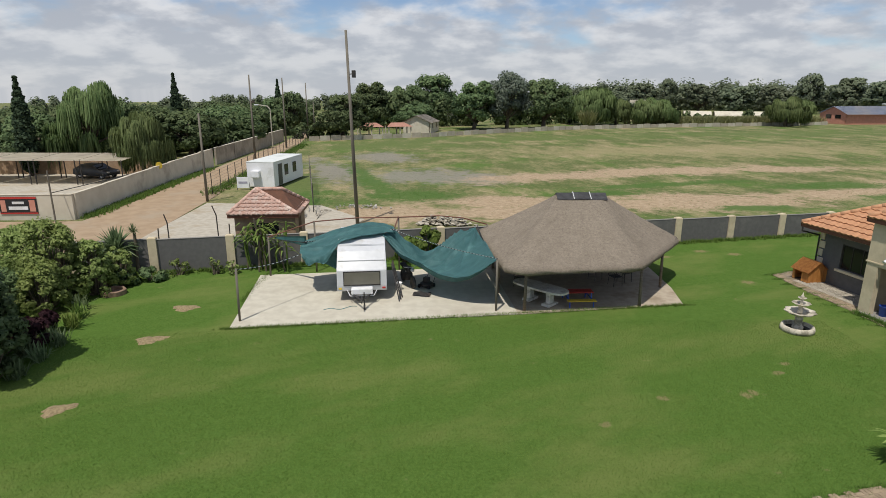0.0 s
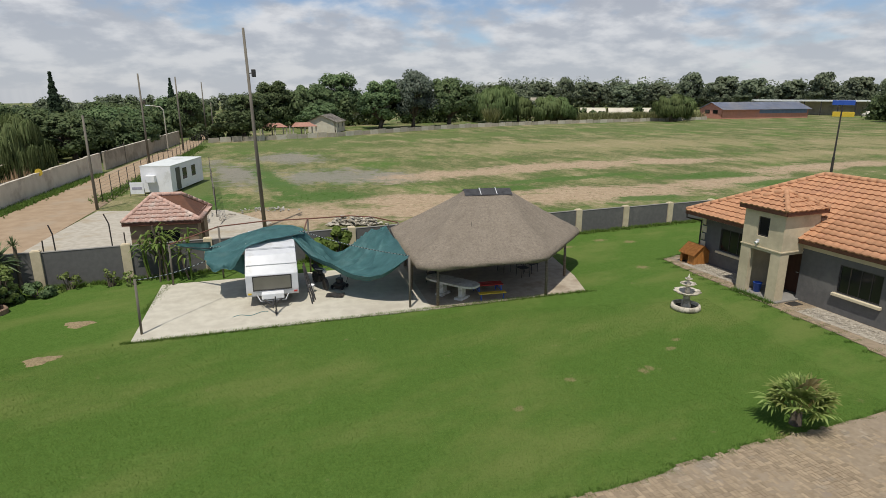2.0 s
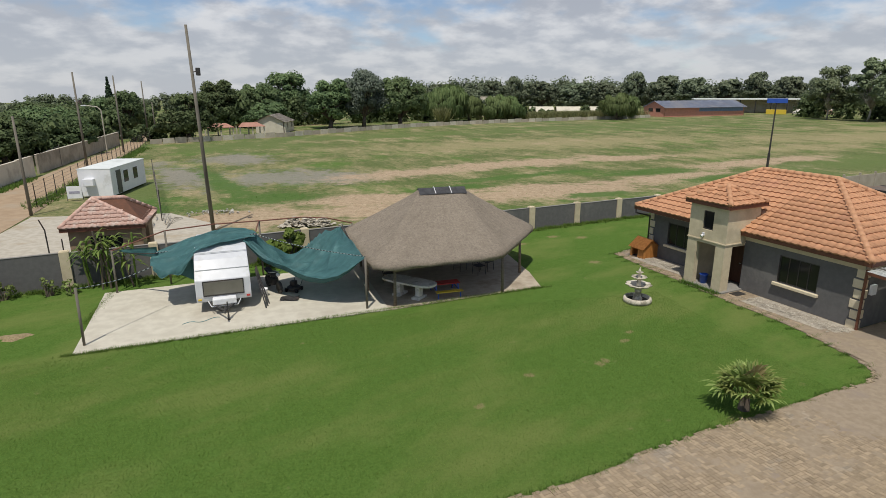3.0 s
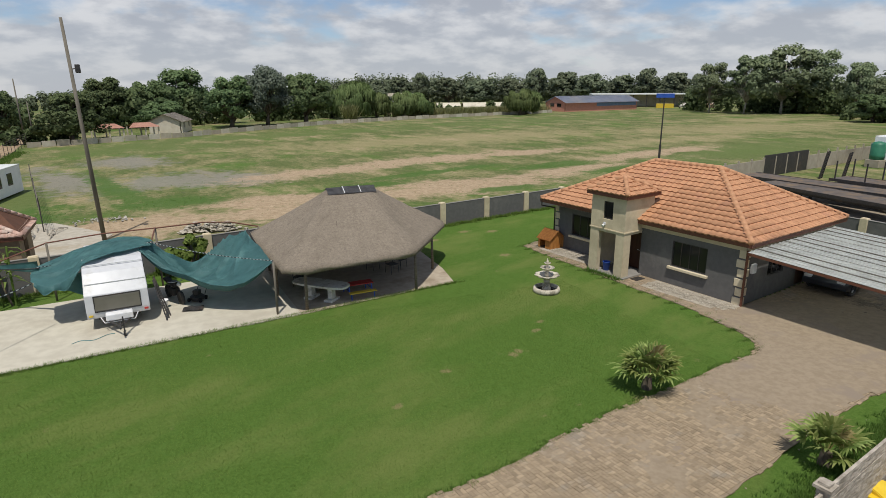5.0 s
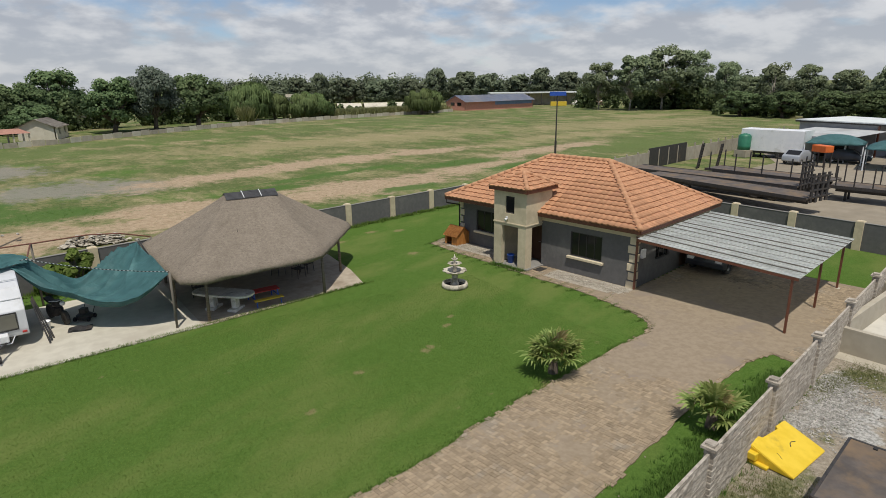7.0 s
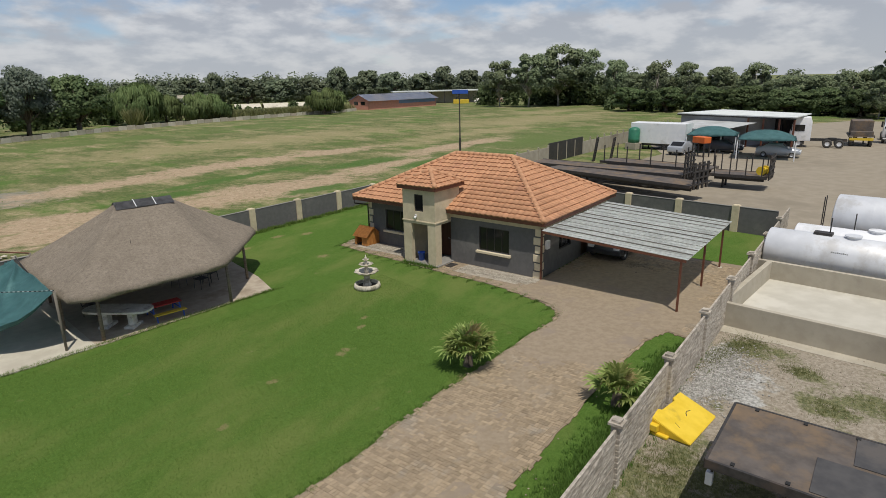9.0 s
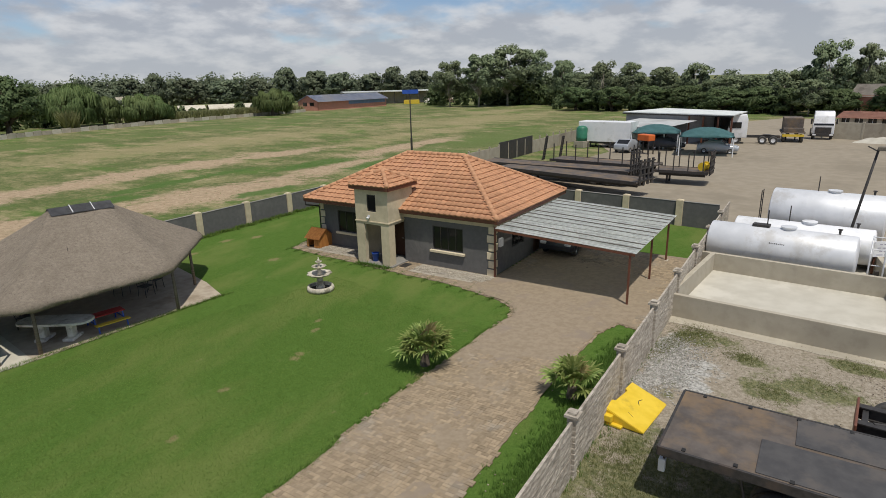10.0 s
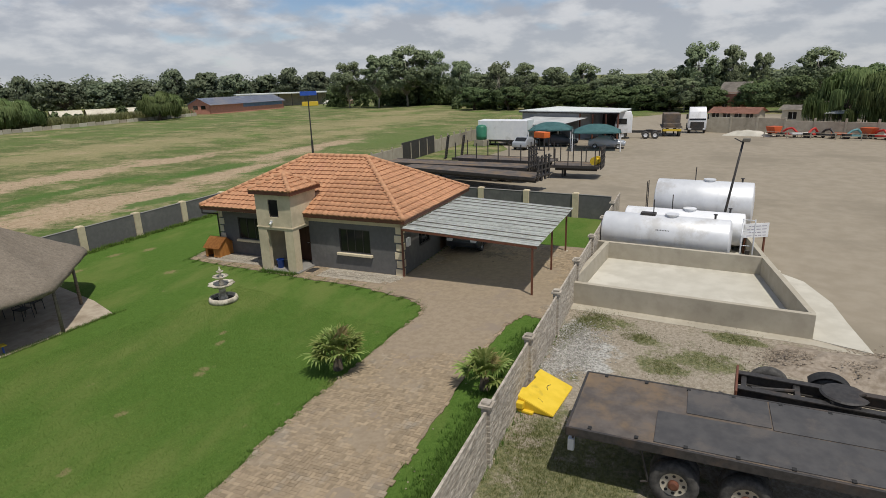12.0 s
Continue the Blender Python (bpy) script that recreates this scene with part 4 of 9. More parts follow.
def tree(name, label, h, r, lobes, per_lobe, size, leaf, seed, trunk=0.12, clear=0.25, droop=0.0, narrow=False, bark=None, group="trees", lump=(0.2, 0.4)):
    rnd = random.Random(seed)
    t = thing(name, label, "tree", Matrix(), group)
    wood, crown = B(), Foliage(seed)
    top = clear * h
    heart = (0, 0, top + 0.4 * (h - top))
    lean = Vector((rnd.uniform(-0.05, 0.05) * h, rnd.uniform(-0.05, 0.05) * h, 0))
    tube(wood, (0, 0, -0.1), lean * 0.5 + Vector((0, 0, top)), trunk * 1.5, trunk, 9)
    tube(wood, lean * 0.5 + Vector((0, 0, top)), lean + Vector((0, 0, h * 0.8)), trunk, trunk * 0.25, 7)
    for k in range(lobes):
        f = (k + 0.5) / lobes
        if narrow:
            z = h * (0.05 + 0.95 * f)
            reach = r * (0.25 + 0.75 * math.sin(min(1, f * 1.9 + 0.25) * 1.6)) * (1 - f ** 2.2) * 0.55
            rad = max(0.16 * r, r * min(1.0, 0.5 + 2.2 * f) * (1 - f ** 2.4))
            ang = k * 2.4
            c = Vector((math.cos(ang) * reach * 0.45, math.sin(ang) * reach * 0.45, z))
        else:
            ang = k * 2.39996 + rnd.uniform(-0.4, 0.4)
            lvl = rnd.random()
            z = top + (h - top) * (0.08 + 0.8 * lvl)
            spread = r * (0.9 - 0.5 * lvl ** 1.6) * rnd.uniform(0.4, 1.08)
            rad = r * rnd.uniform(*lump)
            c = lean * lvl + Vector((math.cos(ang) * spread, math.sin(ang) * spread, z))
            base = lean * 0.5 + Vector((0, 0, top * rnd.uniform(0.8, 1.2)))
            mid = base.lerp(c, 0.55) + Vector((0, 0, 0.06 * h))
            tube(wood, base, mid, trunk * 0.45, trunk * 0.28, 6)
            tube(wood, mid, c, trunk * 0.28, trunk * 0.08, 5)
        crown.ball(c, rad, per_lobe, size, droop, 0.8, heart if not narrow else (0, 0, c.z))
    part("trunk", wood, bark or mat_trunk, t, smooth=True)
    link("crown", crown.mesh("crown"), leaf, t)
    return t


def stand(proto, rows, h, r, seed, used=[]):
    """Puts a kind of tree at rows of (x, y, height, crown radius)."""
    rnd = random.Random(seed)
    for k, (x, y, hh, rr) in enumerate(rows):
        o = proto[k % len(proto)]
        m = pose(x, y, 0, 0, 0, rnd.uniform(0, 360))
        if o.name not in used:
            used.append(o.name)
            o.matrix_basis = m
        else:
            o = copy_thing(o, m)
        o.scale = (rr / r, rr / r, hh / h)


broad = [tree("broadleaf_tree", "dense dark green broadleaf tree", 10, 5, 70, 150, 0.37, mat_leaf, 20 + k, 0.3, 0.16, lump=(0.14, 0.31)) for k in range(3)]
far_broad = [tree("broadleaf_tree", "distant broadleaf tree, haze put into its leaf colour", 10, 5, 46, 88, 0.6, mat_leaf_haze, 25 + k, 0.3, 0.12, lump=(0.15, 0.32)) for k in range(2)]
stand(broad, [(-45.6, 65.7, 6.6, 4.0), (-45.6, 71.7, 7.1, 3.8), (-43.3, 78.9, 8.4, 4.6), (-34.7, 80.9, 6.5, 4.8), (-34.1, 94.0, 6.6, 5.1), (-30.5, 90.6, 5.4, 3.9), (-31.7, 124.5, 9.1, 3.8), (-19.1, 112.0, 8.3, 5.4), (-18.7, 148.8, 11.2, 6.4), (-9.3, 154.7, 10.9, 6.3), (-3.0, 165.0, 13.3, 7.9)], 10, 5, 1)
stand(broad, [(-6.6, 141.8, 6.2, 5.3), (-13.2, 149.4, 8.8, 5.8), (7.0, 137.8, 11.3, 6.4), (24.0, 143.0, 12.4, 7.0), (-41.0, 102.1, 6.0, 4.4), (139.6, 10.7, 7.5, 4.5), (125, 0, 9.6, 5.2), (-52, 75, 7, 5), (-55, 66, 7.5, 4.5), (-38, 110, 6, 5), (-44, 92, 6.4, 5), (-50, 100, 6.5, 5.5), (-46, 125, 7, 6), (-38, 140, 7.5, 6)], 10, 5, 2)
silver = [tree("silver_tree", "silvery grey-green broadleaf tree", 10, 5, 34, 400, 0.34, mat_leaf_silver, 31, 0.3, 0.2)]
stand(silver, [(14.9, 140.2, 12.9, 5.8)], 10, 5, 3)
cypress = [tree("cypress", "tall narrow dark green cypress", 10, 1.0, 34, 260, 0.24, mat_leaf_dark, 41, 0.15, 0.05, narrow=True)]
stand(cypress, [(-43.3, 61.2, 10.1, 1.05), (-38.7, 86.8, 11.1, 1.0), (-37.1, 135.0, 11.2, 1.0)], 10, 1.0, 4)
willow = [tree("willow", "weeping willow with drooping pale green branches", 8, 5, 30, 480, 0.4, mat_leaf_willow, 51 + k, 0.28, 0.3, 1.0, lump=(0.12, 0.27)) for k in range(2)]
stand(willow, [(-39.0, 65.5, 9.8, 4.6), (-30.0, 58.6, 6.9, 3.0), (39.7, 160.2, 10.1, 7.1), (54.7, 158.7, 7.0, 6.0), (93.6, 159.7, 7.0, 5.8), (100.0, 0.2, 8.6, 6.0), (57.9, 160.7, 7.3, 5.9), (88.5, 153.9, 7.7, 5.7), (96.0, -4.5, 8.0, 5.4), (47, 162, 7, 5)], 8, 5, 5)
gum = [tree("gum_tree", "tall gum tree with pale trunk and open crown", 16, 6, 60, 150, 0.46, mat_leaf_gum, 61 + k, 0.17, 0.2, bark=mat_gum_bark, lump=(0.13, 0.3)) for k in range(3)]
stand(gum, [(145.0, 137.7, 15.1, 5.9), (147.6, 127.4, 17.1, 7.2), (157.5, 123.2, 19.9, 9.6), (166.6, 119.4, 18.4, 7.2), (167.9, 108.7, 14.6, 4.6), (146.9, 30.3, 15.5, 5.7), (150.0, 24.4, 14.4, 3.8), (163.7, 20.3, 12.9, 3.4), (169.8, 8.8, 13.7, 6.6)], 16, 6, 6)
stand(gum, [(159.4, 103.2, 14.1, 4.4), (158.3, 95.5, 10.0, 5.1), (148.2, 83.0, 13.2, 4.7), (153.3, 77.7, 12.6, 4.7), (155.2, 69.2, 11.2, 5.4), (153.4, 60.5, 11.9, 5.2), (151.2, 52.0, 8.5, 5.0), (153.1, 46.2, 8.6, 5.0), (153.0, 39.3, 9.5, 5.5), (136.5, 30.8, 7.5, 3.6)], 16, 6, 7)
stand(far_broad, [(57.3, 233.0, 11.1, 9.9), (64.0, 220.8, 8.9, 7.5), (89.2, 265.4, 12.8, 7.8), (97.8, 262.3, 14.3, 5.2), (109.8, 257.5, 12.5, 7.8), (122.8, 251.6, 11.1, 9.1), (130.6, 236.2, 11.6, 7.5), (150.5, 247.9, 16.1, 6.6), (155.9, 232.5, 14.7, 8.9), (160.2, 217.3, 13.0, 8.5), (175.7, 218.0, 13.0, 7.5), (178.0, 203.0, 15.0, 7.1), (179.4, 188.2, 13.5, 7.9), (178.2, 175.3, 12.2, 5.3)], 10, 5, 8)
stand(broad, [(140.6, 76.1, 6.5, 5.2), (142.8, 67.4, 6.3, 5.1), (143.4, 58.5, 6.4, 5.7), (141.6, 49.2, 6.0, 5.4), (144.0, 41.9, 5.8, 5.3), (140.7, 34.7, 5.7, 4.4), (137.6, 25.8, 5.7, 3.6), (138.9, 17.5, 6.0, 4.6), (140.4, 86.5, 6.4, 5.4)], 10, 5, 9)

# ================================================================ caravan, shade cloth and junk on the slab
SLAB_Z = 0.06


def wheel_parts(owner, x, y, r, w, m_rim=None):
    """A tyre with its rim; the axle runs along x."""
    tyre = part("wheel", lathe(B(), [(r * 0.45, -w * 0.2), (r * 0.62, -w / 2), (r * 0.92, -w / 2), (r, -w * 0.32), (r, w * 0.32), (r * 0.92, w / 2), (r * 0.62, w / 2), (r * 0.45, w * 0.2)], 22), mat_tyre, owner, "black rubber tyre", True, at=pose(x, y, r, 0, 90, 0))
    part("rim", lathe(B(), [(0.1 * r, -w * 0.3), (r * 0.6, -w * 0.36), (r * 0.63, -w * 0.47), (r * 0.63, w * 0.47), (r * 0.55, w * 0.3), (0.15 * r, w * 0.34)], 16), m_rim or mat_tank, tyre, "steel wheel rim", True)
    return tyre


def loft(profile, w, taper=None, bevel=0.0):
    """A body from a side outline (y, z), x across its width; taper(z) narrows it."""
    bm = B()
    tp = taper or (lambda z: 1.0)
    side = [[bm.verts.new((s * w / 2 * tp(z), y, z)) for y, z in profile] for s in (-1, 1)]
    bm.faces.new(side[0]), bm.faces.new(side[1][::-1])
    for k in range(len(profile)):
        j = (k + 1) % len(profile)
        bm.faces.new((side[0][k], side[0][j], side[1][j], side[1][k]))
    if bevel:
        bmesh.ops.bevel(bm, geom=bm.edges[:], offset=bevel, segments=2, affect="EDGES", profile=0.6)
    return bm


mat_aged_white = mat("aged_white_enamel", (0.55, 0.56, 0.57), (0.62, 0.63, 0.64), 2.0, 0.45, 0.0, stain=(0.5, 0.5, 0.48), stain_scale=0.9)
# base grey lightened in place of the sky reflected in the pane
mat_acrylic = mat("sky_grey_acrylic", (0.13, 0.122, 0.1), (0.17, 0.16, 0.13), 1.5, 0.3, 0.0)
caravan = thing("caravan", "old white touring caravan parked under the shade cloth", "caravan", pose(-3.44, 23.52, SLAB_Z, 0, 0, 6.5))
cv = [(0.0, 0.46), (-0.03, 0.7), (0.0, 1.36), (0.06, 1.42), (0.62, 2.05), (1.35, 2.36), (2.6, 2.42), (3.9, 2.38), (4.35, 1.95), (4.42, 0.95), (4.3, 0.5), (3.2, 0.46), (3.05, 0.7), (2.25, 0.7), (2.1, 0.46)]
part("body", loft(cv, 2.1, lambda z: 1 - 0.03 * max(0, z - 1.4), 0.03), mat_aged_white, caravan, "white enamelled aluminium body", True)
win = part("front_window", loft([(-0.035, 0.74), (-0.045, 0.76), (-0.03, 1.27), (-0.01, 1.3), (0.02, 1.27), (0.0, 0.76)], 1.5), mat_acrylic, caravan, "acrylic front window, reflected sky put into its grey")
part("window_seal", box(box(box(box(B(), (-0.78, -0.05, 0.7), (0.78, -0.02, 0.74)), (-0.78, -0.03, 1.29), (0.78, 0.0, 1.33)), (-0.78, -0.04, 0.74), (-0.74, -0.015, 1.29)), (0.74, -0.04, 0.74), (0.78, -0.015, 1.29)), mat_dark_steel, win)
for s in (-1, 1):
    part("trim_strip", box(B(), (s * 1.052 - 0.006, 0.1, 1.39), (s * 1.052 + 0.006, 4.3, 1.43)), mat_tank, caravan)
    part("side_window", box(B(), (s * 1.045 - 0.012, 1.3, 1.45), (s * 1.045 + 0.012, 2.5, 1.95), 0.01), mat_dark_glass, caravan)
    part("marker_lamp", box(B(), (s * 0.92 - 0.07, -0.06, 0.55), (s * 0.92 + 0.07, -0.015, 0.62), 0.01), mat_red if s > 0 else mat_yellow_paint, caravan)
    wheel_parts(caravan, s * 0.92, 2.65, 0.32, 0.2)
for z0 in (1.62, 1.84):
    part("awning_rail", box(B(), (-0.9, 0.36 + (z0 - 1.62) * 0.9, z0 + 0.09), (0.9, 0.4 + (z0 - 1.62) * 0.9, z0 + 0.13)), mat_white, caravan)
for y, z in ((0.3, 1.66), (0.95, 2.19)):
    part("panel_seam", box(B(), (-1.0, y - 0.012, z + 0.045), (1.0, y + 0.012, z + 0.075)), mat_tank, caravan, "aluminium panel joint")
part("gas_box", box(B(), (-0.45, -0.42, 0.42), (0.45, -0.06, 0.68), 0.04), mat_white, caravan, "white gas bottle box")
hitch = B()
for s in (-1, 1):
    tube(hitch, (s * 0.62, 0.2, 0.42), (0, -1.15, 0.42), 0.035)
tube(hitch, (0, -0.6, 0.42), (0, -1.45, 0.44), 0.03)
part("tow_bar", hitch, mat_dark_steel, caravan)
part("grab_rail", bent(B(), [(-0.62, -0.05, 0.5), (-0.5, -0.35, 0.36), (0.5, -0.35, 0.36), (0.62, -0.05, 0.5)], 0.018), mat_tank, caravan)
part("jockey_wheel", tube(tube(B(), (0.1, -1.05, 0.1), (0.1, -1.05, 0.75), 0.025), (0.06, -1.05, 0.09), (0.14, -1.05, 0.09), 0.09, n=16), mat_dark_steel, caravan)
part("underframe", box(B(), (-0.7, 0.2, 0.34), (0.7, 4.1, 0.46)), mat_dark_steel, caravan)

# posts and pipes that carry the cloth
PEAK, F_R, B_R = Vector((-2.25, 25.9, 2.64)), Vector((2.18, 22.4, 2.22)), Vector((1.7, 28.3, 2.3))
frame_posts = thing("pipe_structure", "rusty pipe frame of the shade cloth, on the slab", "frame")
for x, y, z in ((-7.93, 21.22, 2.2), (2.18, 22.4, 2.24), (-8.38, 27.0, 2.0), (2.2, 28.3, 2.35), (-2.2, 28.1, 2.75), (-6.3, 27.8, 2.6)):
    part("post", tube(B(), (x, y, 0), (x + (0.03 if x < -7 else 0), y, z), 0.045, n=10), mat_grey_pole, frame_posts, smooth=True)
part("pipe", bent(B(), [(-8.38, 27.0, 1.98), (-6.3, 27.8, 2.58), (-4.3, 28.0, 2.72), (-2.2, 28.1, 2.75)], 0.03), mat_steel_paint, frame_posts, "rusty steel pipe")
part("pipe", bent(B(), [(-2.2, 28.1, 2.74), (-0.2, 28.2, 2.8), (1.0, 28.25, 2.68), (2.2, 28.3, 2.35)], 0.03), mat_steel_paint, frame_posts, "rusty steel pipe")
part("pipe", bent(B(), [(-2.25, 25.9, 2.62), (-2.2, 28.1, 2.76)], 0.03), mat_steel_paint, frame_posts)


def cloth(name, f, nu, nv, parent, label=""):
    bm = sheet(B(), f, nu, nv)
    bmesh.ops.solidify(bm, geom=bm.faces[:], thickness=0.012)
    return part(name, bm, mat_tarp, parent, label, True)


shade = thing("shade_cloth", "torn dark green shade cloth sagging between poles", "shade cloth")


def along(u, keys):
    """A smooth curve through evenly spaced points."""
    k = min(int(u * (len(keys) - 1)), len(keys) - 2)
    f = u * (len(keys) - 1) - k
    pt = [Vector(keys[max(0, min(len(keys) - 1, k + d))]) for d in (-1, 0, 1, 2)]
    m0, m1 = (pt[2] - pt[0]) * 0.5, (pt[3] - pt[1]) * 0.5
    return pt[1] * (2 * f ** 3 - 3 * f * f + 1) + m0 * (f ** 3 - 2 * f * f + f) + pt[2] * (3 * f * f - 2 * f ** 3) + m1 * (f ** 3 - f * f)


def right_sail(u, v):
    p = along(u, [(-2.75, 25.4, 2.52), (-1.81, 24.6, 1.86), (-0.92, 24.0, 1.49), (0.15, 23.4, 1.24), (1.17, 22.8, 1.48), (2.15, 22.4, 2.2)])
    q = along(u, [(-2.21, 26.0, 2.62), (-1.43, 26.6, 1.84), (-0.85, 27.0, 1.4), (-0.1, 27.4, 1.66), (0.7, 27.8, 2.02), (1.6, 28.2, 2.24)])
    p = p.lerp(q, v)
    p.z -= 0.34 * math.sin(v * math.pi) * math.sin(min(1, u * 1.15) * math.pi) ** 0.7
    p.y -= 0.12 * math.sin(u * math.pi) * (1 - v)
    # folds drawn tight towards the back corner and towards the peak
    du, dv = 1.02 - u, 1.05 - v
    fan, far = math.atan2(dv, du), math.hypot(du, dv)
    fold = (1 - abs(math.sin(fan * 10 + 1.3 * noise.noise(Vector((u * 2, v * 2, 7)))))) ** 2
    p.z += 0.58 * (fold - 0.3) * min(1, far * 2) * max(0, 1 - 0.9 * far) * (0.3 + 0.7 * v)
    drape = (1 - abs(math.sin(v * 8.5 + 2.2 * noise.noise(Vector((u * 2.2, v * 2, 1)))))) ** 2
    p.z += 0.34 * (drape - 0.3) * max(0.0, 1 - 1.3 * u) * min(1, u * 8)
    p.z += 0.03 * noise.noise(Vector((u * 14, v * 6, 2))) + 0.05 * noise.noise(Vector((u * 5, v * 9, 4)))
    return p


def left_sail(u, v):
    p = along(u, [(-6.3, 24.6, 1.86), (-5.7, 24.3, 1.74), (-5.1, 24.3, 1.92), (-4.4, 24.45, 2.44), (-3.65, 24.8, 2.58), (-2.93, 25.2, 2.62), (-2.23, 25.6, 2.6)])
    q = along(u, [(-6.6, 26.2, 1.94), (-5.75, 26.5, 2.24), (-4.9, 26.7, 2.5), (-4.1, 26.85, 2.66), (-3.39, 26.9, 2.74), (-2.7, 26.8, 2.7), (-2.18, 26.3, 2.56)])
    p = p.lerp(q, v)
    p.z += 0.16 * math.sin(v * math.pi) * math.sin(u * math.pi) ** 0.5
    p.z += 0.11 * math.sin(math.pi * (0.1 + 0.8 * v)) * ((1 - abs(math.sin(v * 7 + u * 5 + 2.0 * noise.noise(Vector((u * 4, v * 4, 5)))))) ** 2 - 0.2) + 0.03 * noise.noise(Vector((u * 9, v * 7, 2)))
    p.y += 0.05 * math.sin(u * 30) * (1 - v)
    return p


cloth("cloth", right_sail, 90, 56, shade)
cloth("cloth", left_sail, 80, 48, shade)


def hem(u, v):
    """The front edge of the right-hand cloth, doubled back under itself."""
    p = right_sail(u, 0.0)
    p.z -= (0.26 * v + 0.03 * noise.noise(Vector((u * 9, 1, 3)))) * math.sin(math.pi * min(1, u + 0.02)) ** 0.5
    p.y += 0.16 * v * v
    return p


cloth("hem", hem, 60, 5, shade, "sagging front hem")


def front_hem(u, v):
    """The scalloped front edge of the left-hand cloth, hanging down."""
    p = left_sail(0.04 + 0.42 * u, 0.0)
    p.z -= (0.3 + 0.1 * math.sin(u * 11) + 0.05 * noise.noise(Vector((u * 6, 2, 4)))) * v * math.sin(math.pi * (0.08 + 0.86 * u)) ** 0.6
    p.y -= 0.1 * math.sin(v * 2) - 0.05 * v * math.sin(u * 26)
    return p


cloth("hem", front_hem, 50, 6, shade, "scalloped hanging hem")
cloth("flap", lambda u, v: (-6.1 + 1.6 * u, 24.75 + 0.5 * u + 0.06 * math.sin(u * 14), 1.8 - (0.1 + 1.0 * u) * v + 0.12 * u), 20, 12, shade, "hanging torn edge")
cloth("tail", lambda u, v: (-6.2 - 1.75 * u, 25.6 + 1.1 * u, 2.15 - 0.1 * u + (v - 0.5) * (0.5 - 0.42 * u)), 12, 4, shade, "twisted end of the cloth")
for a, c in (((-8.38, 27.0, 1.9), (-6.2, 25.6, 2.1)), ((2.18, 22.4, 2.2), (1.7, 28.3, 2.3))):
    a, c = Vector(a), Vector(c)
    part("rope", bent(B(), [a.lerp(c, k / 6) - Vector((0, 0, 0.22 * math.sin(k / 6 * math.pi) * (a.z > 2.1))) for k in range(7)], 0.022, 6), mat_dark_steel, shade, "dark rope")


def sweep(bm, line, r, n=7):
    """One unbroken round bar along a line of points."""
    rings = []
    for k, q in enumerate(line):
        way = (line[min(k + 1, len(line) - 1)] - line[max(k - 1, 0)]).to_track_quat("Z", "Y")
        rings.append([bm.verts.new(q + way @ Vector((r * math.cos(i * math.tau / n), r * math.sin(i * math.tau / n), 0))) for i in range(n)])
    for a, b in zip(rings, rings[1:]):
        for i in range(n):
            bm.faces.new((a[i], a[(i + 1) % n], b[(i + 1) % n], b[i]))
    return bm


mat_rope, n, b = blank("two_strand_rope")
wave = n.add("ShaderNodeTexWave")
n.put(wave.inputs["Vector"], n.pos())
wave.bands_direction, wave.inputs["Scale"].default_value = "X", 2.6
n.put(b.inputs["Base Color"], n.mix(n.step(wave.outputs["Fac"], 0.45, 0.6), (0.02, 0.03, 0.032), (0.3, 0.34, 0.33)))
b.inputs["Roughness"].default_value = 0.9
for a, c in (((-2.3, 25.7, 2.7), (2.18, 22.4, 2.28)), ((-6.3, 25.6, 2.14), (-2.3, 25.7, 2.7)), ((-7.93, 21.22, 2.16), (-6.15, 24.1, 1.95))):
    a, c = Vector(a), Vector(c)
    part("rope", sweep(B(), [a.lerp(c, k / 20) - Vector((0, 0, 0.12 * math.sin(k / 20 * math.pi))) for k in range(21)], 0.017), mat_rope, shade, "black and white rope", True)

bike = thing("motorbike", "black motorbike parked under the shade cloth", "motorbike", pose(-1.62, 25.75, SLAB_Z, 0, 0, 24) @ Matrix.Scale(0.9, 4))
for y in (-0.7, 0.7):
    wheel_parts(bike, 0, y, 0.31, 0.13, mat_dark_steel)
part("frame", bent(bent(B(), [(0, -0.7, 0.31), (0.03, -0.45, 0.75), (0, 0.35, 0.8), (0, 0.7, 0.31)], 0.03), [(0, -0.5, 0.7), (0, -0.1, 0.3), (0, 0.7, 0.31)], 0.03), mat_dark_steel, bike)
part("tank", loft([(-0.4, 0.75), (-0.32, 0.98), (0.0, 1.0), (0.15, 0.85), (0.1, 0.72)], 0.3, None, 0.05), mat_dark_steel, bike, "black fuel tank", True)
part("seat", loft([(0.08, 0.78), (0.1, 0.88), (0.7, 0.92), (0.85, 0.98), (0.85, 0.86), (0.4, 0.76)], 0.28, None, 0.04), mat_black, bike, "black seat", True)
part("engine", box(B(), (-0.18, -0.25, 0.3), (0.18, 0.2, 0.66), 0.04), mat_dark_steel, bike)
part("handlebar", bent(B(), [(-0.38, -0.35, 1.08), (-0.15, -0.48, 1.04), (0.15, -0.48, 1.04), (0.38, -0.35, 1.08)], 0.016), mat_tank, bike)
part("headlight", lathe(B(), [(0.03, 0), (0.1, 0.02), (0.1, 0.08), (0.04, 0.14)], 14), mat_tank, bike, at=pose(0, -0.6, 0.95, 90, 0, 0))
mower = thing("lawnmower", "black petrol lawnmower standing on the slab", "lawnmower", pose(-0.75, 25.35, SLAB_Z, 0, 0, -30))
part("deck", lathe(B(), [(0.28, 0.08), (0.3, 0.2), (0.22, 0.26), (0.12, 0.28)], 18), mat_dark_steel, mower)
part("motor", box(B(), (-0.13, -0.13, 0.26), (0.13, 0.13, 0.48), 0.03), mat_dark_steel, mower)
